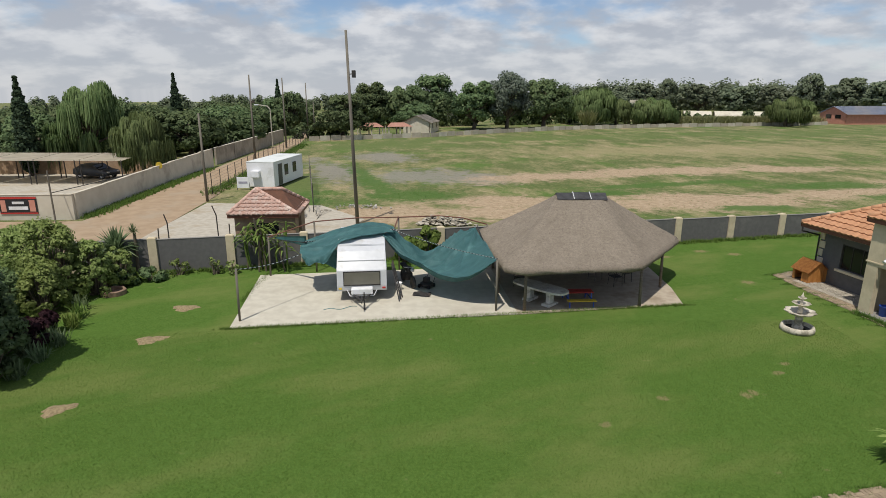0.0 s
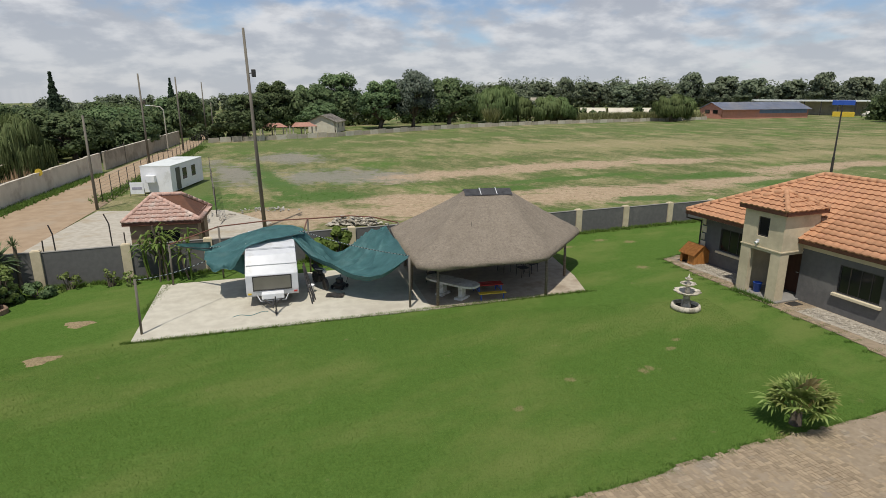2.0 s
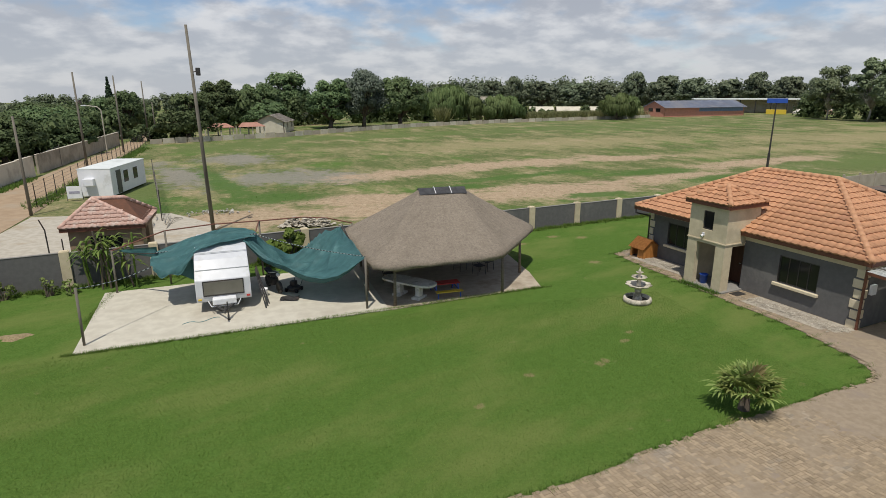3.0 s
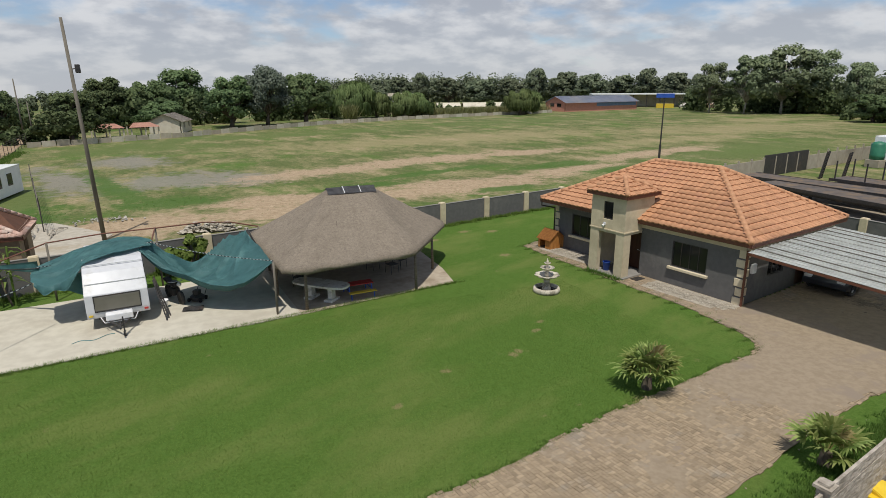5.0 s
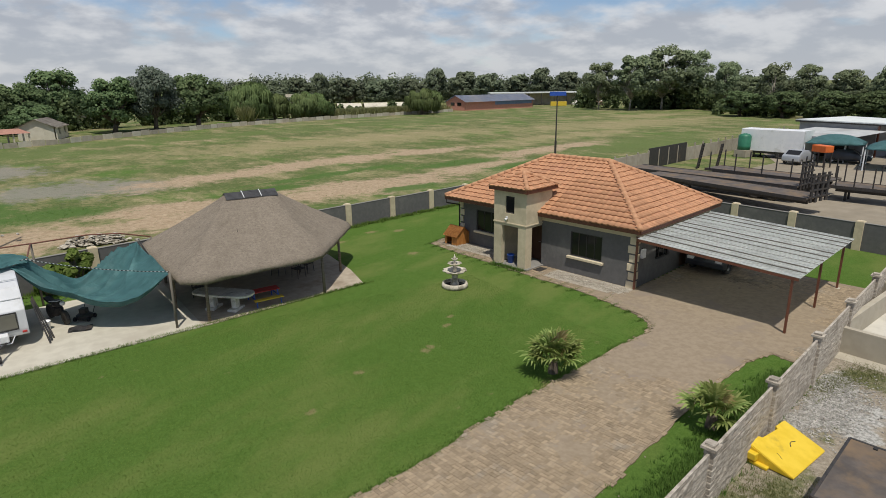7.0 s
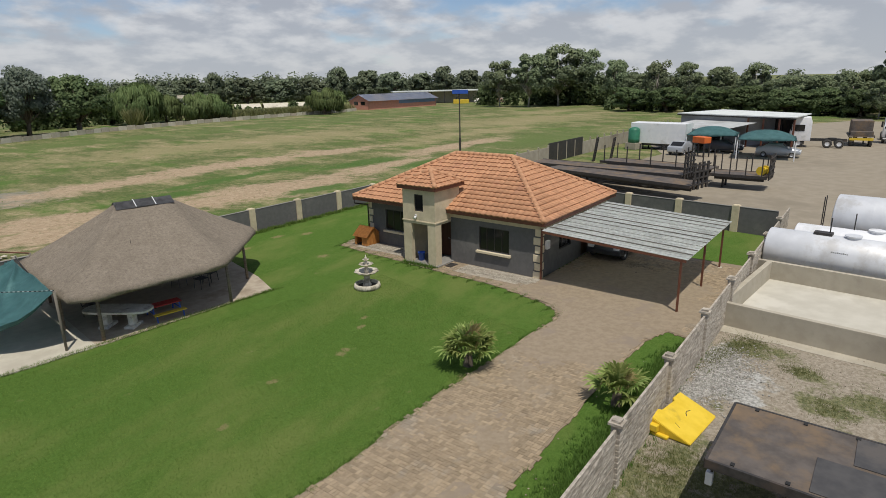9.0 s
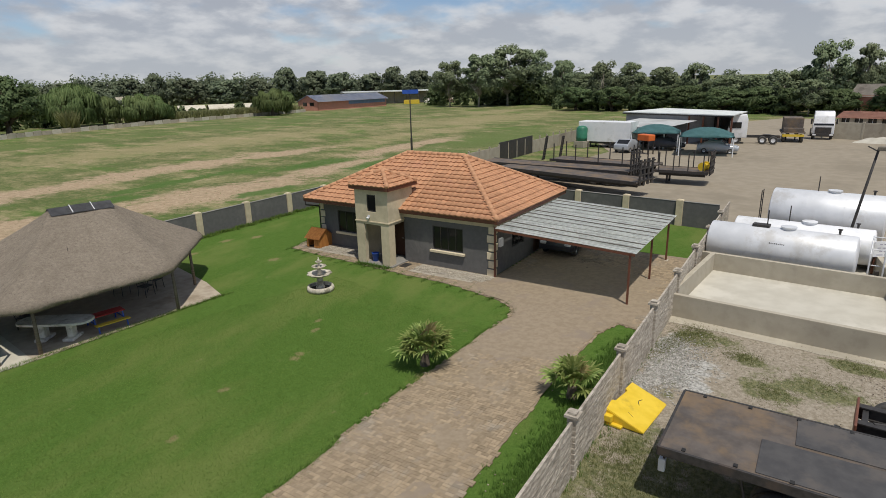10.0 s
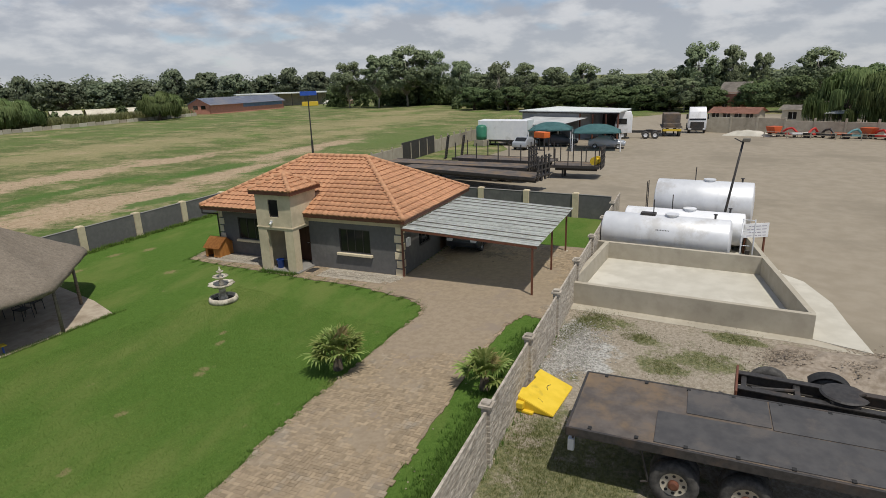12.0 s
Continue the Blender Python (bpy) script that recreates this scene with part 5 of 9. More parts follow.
part("handle", bent(B(), [(-0.2, 0.25, 0.2), (-0.2, 0.85, 0.9), (0.2, 0.85, 0.9), (0.2, 0.25, 0.2)], 0.014), mat_dark_steel, mower)
for x in (-0.26, 0.26):
    for y in (-0.22, 0.22):
        part("wheel", tube(B(), (x - 0.03, y, 0.09), (x + 0.03, y, 0.09), 0.09, n=14), mat_black, mower)
bucket = thing("bucket", "white plastic bucket beside the motorbike", "bucket", pose(-2.0, 25.0, SLAB_Z))
part("body", lathe(B(), [(0.12, 0), (0.16, 0.32), (0.17, 0.34), (0.15, 0.34), (0.11, 0.03)], 18), mat_white, bucket, smooth=True)
mat_on_slab = tagged(part("rubber_mat", sheet(B(), lambda u, v: (-1.35 + 0.75 * u + 0.1 * v, 24.15 + 0.5 * v - 0.2 * u, SLAB_Z + 0.03 + 0.05 * math.sin(u * 5 + v * 3) ** 2), 10, 6), mat_dark_steel), "crumpled dark rubber mat on the slab", "mat")
pole_roll = thing("rolled_poles", "bundle of dark poles leaning on the caravan", "poles", pose(-2.0, 23.5, SLAB_Z))
for k in range(3):
    part("pole", tube(B(), (0.14 + 0.05 * k, -0.05 + 0.25 * k, 0.0), (-0.22, 0.6 + 0.25 * k, 1.5), 0.03, n=8), mat_dark_steel, pole_roll)
rope = B()
pts = [Vector((-4.9 + k * 0.1, 22.4 + 0.12 * math.sin(k * 0.7) + 0.03 * k, SLAB_Z + 0.012)) for k in range(14)]
tagged(part("ground_rope", bent(rope, pts, 0.012, 5), mat_tarp), "green rope lying on the slab", "rope")

# ================================================================ under the thatch
table = thing("garden_table", "long white cement garden table with rounded ends", "table", pose(4.14, 23.45, 0.05, 0, 0, -44))
part("tabletop", slab(B(), rounded([(-1.3, -0.28), (-0.9, -0.47), (0.9, -0.47), (1.3, -0.28), (1.3, 0.28), (0.9, 0.47), (-0.9, 0.47), (-1.3, 0.28)], 2), 0.66, 0.74), mat_white_rough, table)
for x in (-0.5, 0.5):
    part("pedestal", box(box(box(B(), (x - 0.11, -0.16, 0.1), (x + 0.11, 0.16, 0.66), 0.04), (x - 0.2, -0.34, 0.0), (x + 0.2, 0.34, 0.11), 0.03), (x - 0.17, -0.28, 0.6), (x + 0.17, 0.28, 0.67), 0.02), mat_white_rough, table)
kids = thing("picnic_bench", "small red, yellow and blue painted picnic bench", "bench", pose(5.75, 23.4, 0.05, 0, 0, 3))
part("tabletop", box(B(), (-0.6, -0.25, 0.5), (0.6, 0.25, 0.54), 0.01), mat_red, kids, "red painted top")
for y in (-0.58, 0.58):
    part("seat", box(B(), (-0.6, y - 0.13, 0.28), (0.6, y + 0.13, 0.32), 0.01), mat_yellow_paint if y < 0 else mat_red, kids, "painted plank seat")
for x in (-0.5, 0.5):
    part("leg_frame", bent(bent(B(), [(x, -0.62, 0.0), (x, -0.58, 0.27), (x, 0.58, 0.27), (x, 0.62, 0.0)], 0.028), [(x, -0.3, 0.27), (x, -0.2, 0.5), (x, 0.2, 0.5), (x, 0.3, 0.27)], 0.028), mat_blue, kids, "blue painted leg frame")


def garden_chair(m):
    c = thing("garden_chair", "dark metal garden chair under the thatch", "chair", m, "garden chairs")
    part("seat", box(B(), (-0.23, -0.22, 0.43), (0.23, 0.24, 0.46), 0.01), mat_dark_steel, c)
    back = part("backrest", bent(B(), [(-0.22, 0.24, 0.44), (-0.22, 0.34, 0.95), (0.22, 0.34, 0.95), (0.22, 0.24, 0.44)], 0.014), mat_dark_steel, c)
    for k in range(4):
        part("slat", tube(B(), (-0.2, 0.26 + 0.02 * k, 0.55 + 0.1 * k), (0.2, 0.26 + 0.02 * k, 0.55 + 0.1 * k), 0.012), mat_dark_steel, back)
    for x in (-0.21, 0.21):
        part("armrest", bent(B(), [(x, 0.28, 0.66), (x, -0.2, 0.66), (x, -0.2, 0.44)], 0.013), mat_dark_steel, c)
        for y in (-0.2, 0.22):
            part("leg", tube(B(), (x * 1.1, y * 1.1, 0), (x, y, 0.44), 0.014), mat_dark_steel, c)
    return c


chair = garden_chair(pose(8.0, 25.7, 0.05, 0, 0, 20))
for x, y, a in ((8.6, 26.3, -60), (7.3, 26.6, 120), (9.0, 27.6, 200), (3.6, 25.6, 60), (6.3, 28.6, 10)):
    copy_thing(chair, pose(x, y, 0.05, 0, 0, a))
bar = thing("bar_counter", "dark timber counter at the back of the shelter", "counter", pose(5.2, 29.6, 0.05))
part("front", box(B(), (-2.0, -0.3, 0.0), (2.0, -0.22, 1.0), 0.01), mat_timber_dark, bar)
part("top", box(B(), (-2.1, -0.45, 1.0), (2.1, 0.2, 1.06), 0.01), mat_timber_dark, bar)
for x in (-1.9, 1.82):
    part("end", box(B(), (x, -0.22, 0), (x + 0.08, 0.15, 1.0)), mat_timber_dark, bar)
lamp_h = thing("hanging_lamp", "small white lamp hanging under the thatch", "lamp", pose(5.2, 24.6, 0))
part("cord", tube(B(), (0, 0, 2.2), (0, 0, 3.1), 0.008, n=5), mat_black, lamp_h)
part("globe", lathe(B(), [(0.03, 2.22), (0.11, 2.15), (0.12, 2.06), (0.06, 1.98)], 14), mat_white, lamp_h, smooth=True)

# ================================================================ garden things
fountain = thing("garden_fountain", "tiered cement garden fountain with scalloped bowls", "fountain", pose(13.42, 20.5, 0.02) @ Matrix.Scale(0.93, 4))
part("pool", lathe(B(), [(0.5, 0.0), (0.62, 0.02), (0.64, 0.12), (0.6, 0.24), (0.53, 0.25), (0.5, 0.18), (0.48, 0.08), (0.02, 0.07)], 36), mat_fountain, fountain, smooth=True)
scallop = lambda a, z: 1 + 0.06 * math.cos(a * 9)
part("pedestal", lathe(B(), [(0.2, 0.05), (0.21, 0.2), (0.15, 0.26), (0.13, 0.45), (0.16, 0.55), (0.12, 0.66)], 20), mat_fountain, fountain, smooth=True)
part("bowl", lathe(B(), [(0.1, 0.62), (0.24, 0.68), (0.53, 0.81), (0.57, 0.86), (0.51, 0.85), (0.2, 0.76), (0.03, 0.75)], 45, scallop), mat_fountain, fountain, "large scalloped bowl", True)
part("stem", lathe(B(), [(0.09, 0.75), (0.11, 0.85), (0.07, 0.95), (0.09, 1.06)], 16), mat_fountain, fountain, smooth=True)
part("bowl", lathe(B(), [(0.06, 1.04), (0.16, 1.1), (0.31, 1.18), (0.34, 1.21), (0.29, 1.2), (0.03, 1.13)], 45, scallop), mat_fountain, fountain, "middle bowl", True)
part("stem", lathe(B(), [(0.06, 1.12), (0.07, 1.2), (0.045, 1.28), (0.06, 1.35)], 14), mat_fountain, fountain, smooth=True)
part("bowl", lathe(B(), [(0.04, 1.34), (0.14, 1.4), (0.16, 1.43), (0.03, 1.4)], 36, scallop), mat_fountain, fountain, "small top bowl", True)
part("finial", lathe(B(), [(0.04, 1.4), (0.07, 1.46), (0.05, 1.52), (0.02, 1.56), (0.015, 1.64)], 14), mat_fountain, fountain, smooth=True)
part("water", lathe(B(), [(0.49, 0.11), (0.45, 0.115), (0.01, 0.115)], 30), mat_dark_glass, fountain)

kennel = thing("dog_kennel", "varnished wooden dog kennel with pitched roof", "kennel", pose(17.52, 26.55, 0.05, 0, 0, ACROSS))
KW, KL, KE, KR = 0.52, 0.46, 0.6, 1.02
for k in range(7):
    y0, y1 = -KL + k * 2 * KL / 7, -KL + (k + 1) * 2 * KL / 7 - 0.008
    if not 3 <= k <= 5:
        part("plank", box(B(), (-KW, y0, 0.03), (-KW + 0.02, y1, KE)), mat_kennel, kennel)
    else:
        part("plank", box(B(), (-KW, y0, 0.46), (-KW + 0.02, y1, KE)), mat_kennel, kennel)
    part("plank", box(B(), (KW - 0.02, y0, 0.03), (KW, y1, KE)), mat_kennel, kennel)
for s in (-1, 1):
    for k in range(8):
        x0, x1 = -KW + k * KW / 4, -KW + (k + 1) * KW / 4 - 0.008
        h0, h1 = (KE + (KR - KE - 0.03) * (1 - abs(x) / KW) for x in (x0, x1))
        bm = B()
        v = [[bm.verts.new((x, s * KL + d, z)) for x, z in ((x0, 0.03), (x1, 0.03), (x1, h1), (x0, h0))] for d in (-0.01, 0.01)]
        bm.faces.new(v[0]), bm.faces.new(v[1][::-1])
        for i in range(4):
            bm.faces.new((v[0][i], v[0][(i + 1) % 4], v[1][(i + 1) % 4], v[1][i]))
        part("plank", bm, mat_kennel, kennel)
    for k in range(6):
        y0, y1 = -KL - 0.09 + k * (2 * KL + 0.18) / 6, -KL - 0.09 + (k + 1) * (2 * KL + 0.18) / 6 - 0.006
        board = sheet(B(), lambda u, v: (s * (KW + 0.1) * u, y0 + (y1 - y0) * v, KR - (KR - KE + 0.08) * u + 0.012), 1, 1)
        bmesh.ops.solidify(board, geom=board.faces[:], thickness=0.02)
        part("roof_board", board, mat_kennel, kennel)
    part("bargeboard", box(B(), (s * 0.02, -KL - 0.11, KR - 0.07), (s * 0.05, -KL - 0.09, KR)), mat_kennel, kennel)
part("floor", box(B(), (-KW, -KL, 0.0), (KW, KL, 0.04)), mat_timber_dark, kennel)


def fan_palm(m, count, reach, seed):
    rnd = random.Random(seed)
    t = thing("fan_palm", "bushy fan palm with drooping pleated leaves", "palm", m, "fan palms")
    part("trunk", tube(B(), (0, 0, -0.05), (0, 0, 0.4), 0.17, 0.12, 10), mat_trunk, t)
    for k in range(count):
        a, tilt = k * 2.4 + rnd.uniform(-0.2, 0.2), 0.1 + 0.98 * (k / count) ** 0.9 + rnd.uniform(-0.12, 0.12)
        d = Vector((math.cos(a) * math.sin(tilt), math.sin(a) * math.sin(tilt), math.cos(tilt)))
        base = Vector((0, 0, 0.32))
        hub = base + d * reach * rnd.uniform(0.5, 0.72)
        bm = tube(B(), base, hub, 0.013, 0.008, 5)
        side = d.cross(Vector((0, 0, 1))).normalized()
        nrm = side.cross(d)
        nrm = (nrm + Vector((rnd.uniform(-0.3, 0.3), rnd.uniform(-0.3, 0.3), 0))).normalized()
        blades = 17
        for b_ in range(blades):
            th = (b_ / (blades - 1) - 0.5) * 3.5
            w = (d * math.cos(th) + side * math.sin(th) - Vector((0, 0, 0.12))).normalized()
            l = reach * rnd.uniform(0.55, 0.72) * (0.68 + 0.32 * math.cos(th))
            across = w.cross(nrm).normalized() * 0.043
            droop = rnd.uniform(0.15, 0.45) * l
            line = [hub + w * l * f - Vector((0, 0, droop * f ** 3)) for f in (0.0, 0.35, 0.7, 1.0)]
            wide = (0.25, 0.9, 0.8, 0.0)
            for i in range(3):
                q0, q1 = line[i], line[i + 1]
                ring = (q0 - across * wide[i], q0 + across * wide[i], q1 + across * wide[i + 1], q1 - across * wide[i + 1])
                bm.faces.new([bm.verts.new(q) for q in (ring if i < 2 else (ring[0], ring[1], line[3]))])
        part("leaf", bm, mat_palm_dry if k in (2, 5) else mat_fan_palm, t)
    return t


mat_palm_dry = leaf_mat("dry_palm_leaf", (0.26, 0.21, 0.08), (0.4, 0.33, 0.15), 0.1)
mat_fan_palm = leaf_mat("fan_palm_leaf", (0.15, 0.215, 0.05), (0.36, 0.42, 0.14), 0.5)
fan_palm(pose(11.62, 12.08, 0.02), 24, 1.08, 3)
fan_palm(pose(12.98, 7.52, 0.02, 0, 0, 40), 13, 0.92, 5)


def bush(name, label, x, y, rad, h, count, size, leaf, seed, category="shrub", group="shrubs", lobes=9, droop=0.0, lump=(0.14, 0.36)):
    rnd = random.Random(seed)
    t = thing(name, label, category, pose(x, y, 0), group)
    wood, crown = B(), Foliage(seed)
    for k in range(lobes):
        a, f = k * 2.4, rnd.random()
        c = Vector((math.cos(a) * rad * 0.72 * (1 - 0.55 * f), math.sin(a) * rad * 0.72 * (1 - 0.55 * f), h * (0.12 + 0.74 * f)))
        tube(wood, (0.1 * math.cos(a), 0.1 * math.sin(a), 0), c, 0.035, 0.01, 5)
        crown.ball(c, rad * rnd.uniform(*lump), count // lobes, size, droop, 0.8, (0, 0, h * 0.35))
    part("woody_base", wood, mat_trunk, t)
    link("foliage", crown.mesh("foliage"), leaf, t)
    return t


def strap_plant(name, label, x, y, blades, length, width, leaf, seed, stem=0.0, category="plant", group="border plants", arch=1.0):
    rnd = random.Random(seed)
    t = thing(name, label, category, pose(x, y, 0), group)
    if stem:
        part("stem", tube(B(), (0, 0, -0.05), (0.05, 0, stem), 0.09, 0.07, 9), mat_trunk, t)
    bm = B()
    for k in range(blades):
        a, tilt = rnd.uniform(0, 6.3), rnd.uniform(0.1, 1.45) if stem else rnd.uniform(0.1, 0.9)
        l = length * rnd.uniform(0.7, 1.1)
        d = Vector((math.cos(a) * math.sin(tilt), math.sin(a) * math.sin(tilt), math.cos(tilt)))
        s = Vector((-math.sin(a), math.cos(a), 0)) * width
        o = Vector((0, 0, stem)) if stem else Vector((rnd.uniform(-0.3, 0.3) * length, rnd.uniform(-0.3, 0.3) * length, 0))
        m1, tip = o + d * l * 0.55, o + d * l - Vector((0, 0, arch * 0.3 * l * math.sin(tilt)))
        bm.faces.new([bm.verts.new(q) for q in (o - s * 0.4, o + s * 0.4, m1 + s, m1 - s)])
        bm.faces.new([bm.verts.new(q) for q in (m1 - s, m1 + s, tip)])
    part("leaves", bm, leaf, t)
    return t


for k, (x, y, hh, rr) in enumerate(((-15.2, 15.9, 7.0, 1.9),)):
    o = tree("garden_tree", "tall dark green garden tree in the border", hh, rr, 26, 330, 0.2, mat_leaf, 270 + k, 0.1, 0.5, group="garden trees")
    o.matrix_basis = pose(x, y, 0)
FEATHERY, DENSE = "tall light green feathery shrub in the border", "dense dark green shrub in the border"
for k, (x, y, rad, h, many, leaf, lobes) in enumerate((
    (-16.6, 23.6, 1.7, 3.9, 9500, mat_leaf_shrub, 26), (-18.3, 24.8, 1.8, 3.3, 8500, mat_leaf_shrub, 22), (-15.4, 24.4, 1.15, 2.7, 5200, mat_leaf_shrub, 18),
    (-16.2, 22.2, 1.2, 2.3, 5000, mat_leaf_shrub, 16), (-14.9, 25.6, 0.9, 2.1, 3200, mat_leaf_shrub, 12), (-20.6, 26.0, 1.7, 2.8, 5000, mat_leaf_shrub, 14),
    (-18.6, 20.6, 1.7, 4.0, 8000, mat_leaf, 22), (-17.6, 22.2, 1.2, 1.9, 4200, mat_leaf, 14), (-17.0, 18.6, 1.4, 3.0, 5600, mat_leaf, 16),
    (-14.9, 17.5, 1.5, 3.6, 7600, mat_leaf, 20), (-14.0, 16.2, 1.1, 2.9, 4600, mat_leaf, 14), (-14.0, 13.0, 1.3, 3.6, 5600, mat_leaf, 16))):
    bush("garden_shrub", FEATHERY if leaf == mat_leaf_shrub else DENSE, x, y, rad, h, int(many * 1.15), 0.1, leaf, 171 + k, lobes=int(lobes * 3.4), lump=(0.1, 0.27))
bush("purple_shrub", "dark purple leaved shrub in the border", -14.9, 19.9, 0.9, 1.2, 1500, 0.13, mat_leaf_purple, 77)
bush("purple_shrub", "dark purple leaved shrub in the border", -14.5, 18.9, 0.8, 1.1, 1300, 0.13, mat_leaf_purple, 78)
bush("low_shrub", "low green ground cover by the wall", -13.9, 26.4, 0.9, 0.6, 1000, 0.12, mat_leaf, 79)
bush("low_shrub", "low green ground cover by the wall", -15.0, 25.6, 1.0, 0.8, 1200, 0.12, mat_leaf, 80)
bush("low_shrub", "low green ground cover by the wall", -12.9, 27.3, 0.6, 1.1, 260, 0.1, mat_leaf_shrub, 81)
bush("low_shrub", "low green ground cover by the wall", -11.2, 27.4, 0.45, 1.0, 150, 0.1, mat_leaf_shrub, 82)
bush("low_shrub", "low green ground cover by the wall", -10.4, 27.5, 0.45, 0.8, 170, 0.1, mat_leaf_shrub, 83)
bush("creeper", "leafy creeper growing up the wall", -0.9, 29.9, 1.0, 2.1, 1500, 0.2, mat_leaf_banana, 84, "creeper", "")
bush("creeper", "leafy creeper growing up the wall", -2.0, 29.6, 0.7, 1.7, 800, 0.2, mat_leaf_banana, 85, "creeper", "")
for k, (x, y) in enumerate(((-14.1, 20.6), (-14.5, 21.6), (-13.6, 19.0), (-15.0, 22.6), (-13.5, 17.8), (-14.4, 19.6), (-14.2, 18.2), (-13.4, 16.6))):
    strap_plant("border_lily", "strappy green lily clump in the border", x, y, 60, 0.75, 0.03, mat_leaf_banana if k < 2 else mat_leaf_yucca, 90 + k)
strap_plant("yucca", "yucca with a dark stem and stiff rosette", -15.7, 27.0, 210, 1.35, 0.055, mat_leaf_yucca, 97, 1.25, "yucca", "", 0.9)
strap_plant("yucca", "small yucca at the border's back", -15.0, 27.4, 60, 0.5, 0.025, mat_leaf_yucca, 98, 2.1, "yucca", "", 0.9)
strap_plant("yucca", "yucca with a dark stem and stiff rosette", -17.3, 20.4, 90, 0.8, 0.035, mat_leaf_yucca, 99, 0.9, "yucca", "", 0.9)
creep = thing("banana_clump", "clump of banana-like plants against the wall", "plant", pose(-8.7, 28.0, 0))
rnd = random.Random(12)
for k in range(13):
    x, y, h = rnd.uniform(-1.2, 1.2), rnd.uniform(-0.25, 0.2), rnd.uniform(1.4, 2.9)
    part("stem", bent(B(), [(x, y, 0), (x + rnd.uniform(-0.2, 0.2), y, h * 0.5), (x + rnd.uniform(-0.3, 0.3), y, h)], 0.045, 7), mat_trunk if k % 2 else mat_leaf_banana, creep)
    bm = B()
    for j in range(11):
        a = rnd.uniform(0, 6.3)
        d, l = Vector((math.cos(a), math.sin(a) * 0.8, rnd.uniform(-0.2, 0.8))).normalized(), rnd.uniform(0.55, 1.0)
        s = Vector((-math.sin(a), math.cos(a), 0)) * rnd.uniform(0.04, 0.07)
        o = Vector((x, y, h * rnd.uniform(0.65, 1.0)))
        m1, tip = o + d * l * 0.55, o + d * l - Vector((0, 0, l * 0.45))
        bm.faces.new([bm.verts.new(q) for q in (o - s * 0.3, o + s * 0.3, m1 + s, m1 - s)])
        bm.faces.new([bm.verts.new(q) for q in (m1 - s, m1 + s, tip)])
    part("leaf_tuft", bm, mat_leaf_banana, creep)
mat_rubble_brown = mat("brown_stone", (0.2, 0.13, 0.085), (0.28, 0.19, 0.13), 6.0, 0.9, 0.4, 0.01)
planter = thing("planter_ring", "low round planter ring of brown stone", "planter", pose(-14.6, 24.4, 0.02))
part("ring", lathe(B(), [(0.5, 0.0), (0.52, 0.2), (0.46, 0.24), (0.4, 0.22), (0.38, 0.1), (0.02, 0.1)], 22, lambda a, z: 1 + 0.04 * math.sin(a * 7)), mat_rubble_brown, planter)
mat_straw = mat("dry_clippings", (0.2, 0.15, 0.08), (0.31, 0.24, 0.13), 14.0, 0.95, 0.8, 0.03)
for k, (x, y, r) in enumerate(((-10.7, 22.7, 0.4), (-10.6, 19.5, 0.4), (-10.9, 14.7, 0.34))):
    tagged(part("clippings_mound", lathe(B(), [(r, 0.0), (r * 0.85, 0.03), (r * 0.55, 0.06), (r * 0.2, 0.08)], 26, lambda a, z: 1 + 0.22 * math.sin(a * 3 + k) + 0.1 * math.sin(a * 8)), mat_straw, at=pose(x, y, 0.02, 0, 0, 20 * k) @ Matrix.Diagonal((1.3, 0.85, 1, 1))), "flat heap of dry brown grass clippings", "heap", "heaps on the lawn")
blue_bin = thing("blue_bucket", "blue plastic bucket in the porch", "bucket", HOUSE @ pose(-0.85, 6.2, 0.12))
part("body", lathe(B(), [(0.14, 0), (0.18, 0.4), (0.2, 0.42), (0.17, 0.42), (0.13, 0.03)], 18), mat_blue, blue_bin, smooth=True)
door_mat = tagged(part("door_mat", box(B(), (-0.3, -0.2, 0), (0.3, 0.2, 0.02), 0.005), mat_dark_steel, at=HOUSE @ pose(-0.6, 4.55, 0.06)), "dark door mat beside the porch", "mat")
meter = thing("meter_box", "white meter box on the house wall", "box", HOUSE @ pose(0.55, -0.02, 0))
part("case", box(B(), (-0.14, -0.12, 1.35), (0.14, -0.0, 1.75), 0.015), mat_white, meter)
part("cover", box(B(), (-0.12, -0.135, 1.37), (0.12, -0.122, 1.73), 0.005), mat_white, meter)
gutter = thing("downpipe", "dark gutter downpipe at the house corner", "pipe", HOUSE)
part("pipe", bent(B(), [(-0.34, HL + 0.25, 2.66), (-0.34, HL + 0.25, 2.4), (0.48, HL + 0.05, 2.2), (0.48, HL + 0.05, 0.05)], 0.035), mat_dark_steel, gutter)

# ================================================================ precast wall beside the drive
near_wall = thing("wall_south", "rough precast concrete wall between concrete posts", "wall", pose(6.35, near_wall_y(6.35), 0, 0, 0, math.degrees(math.atan(0.216))), kind="structure")


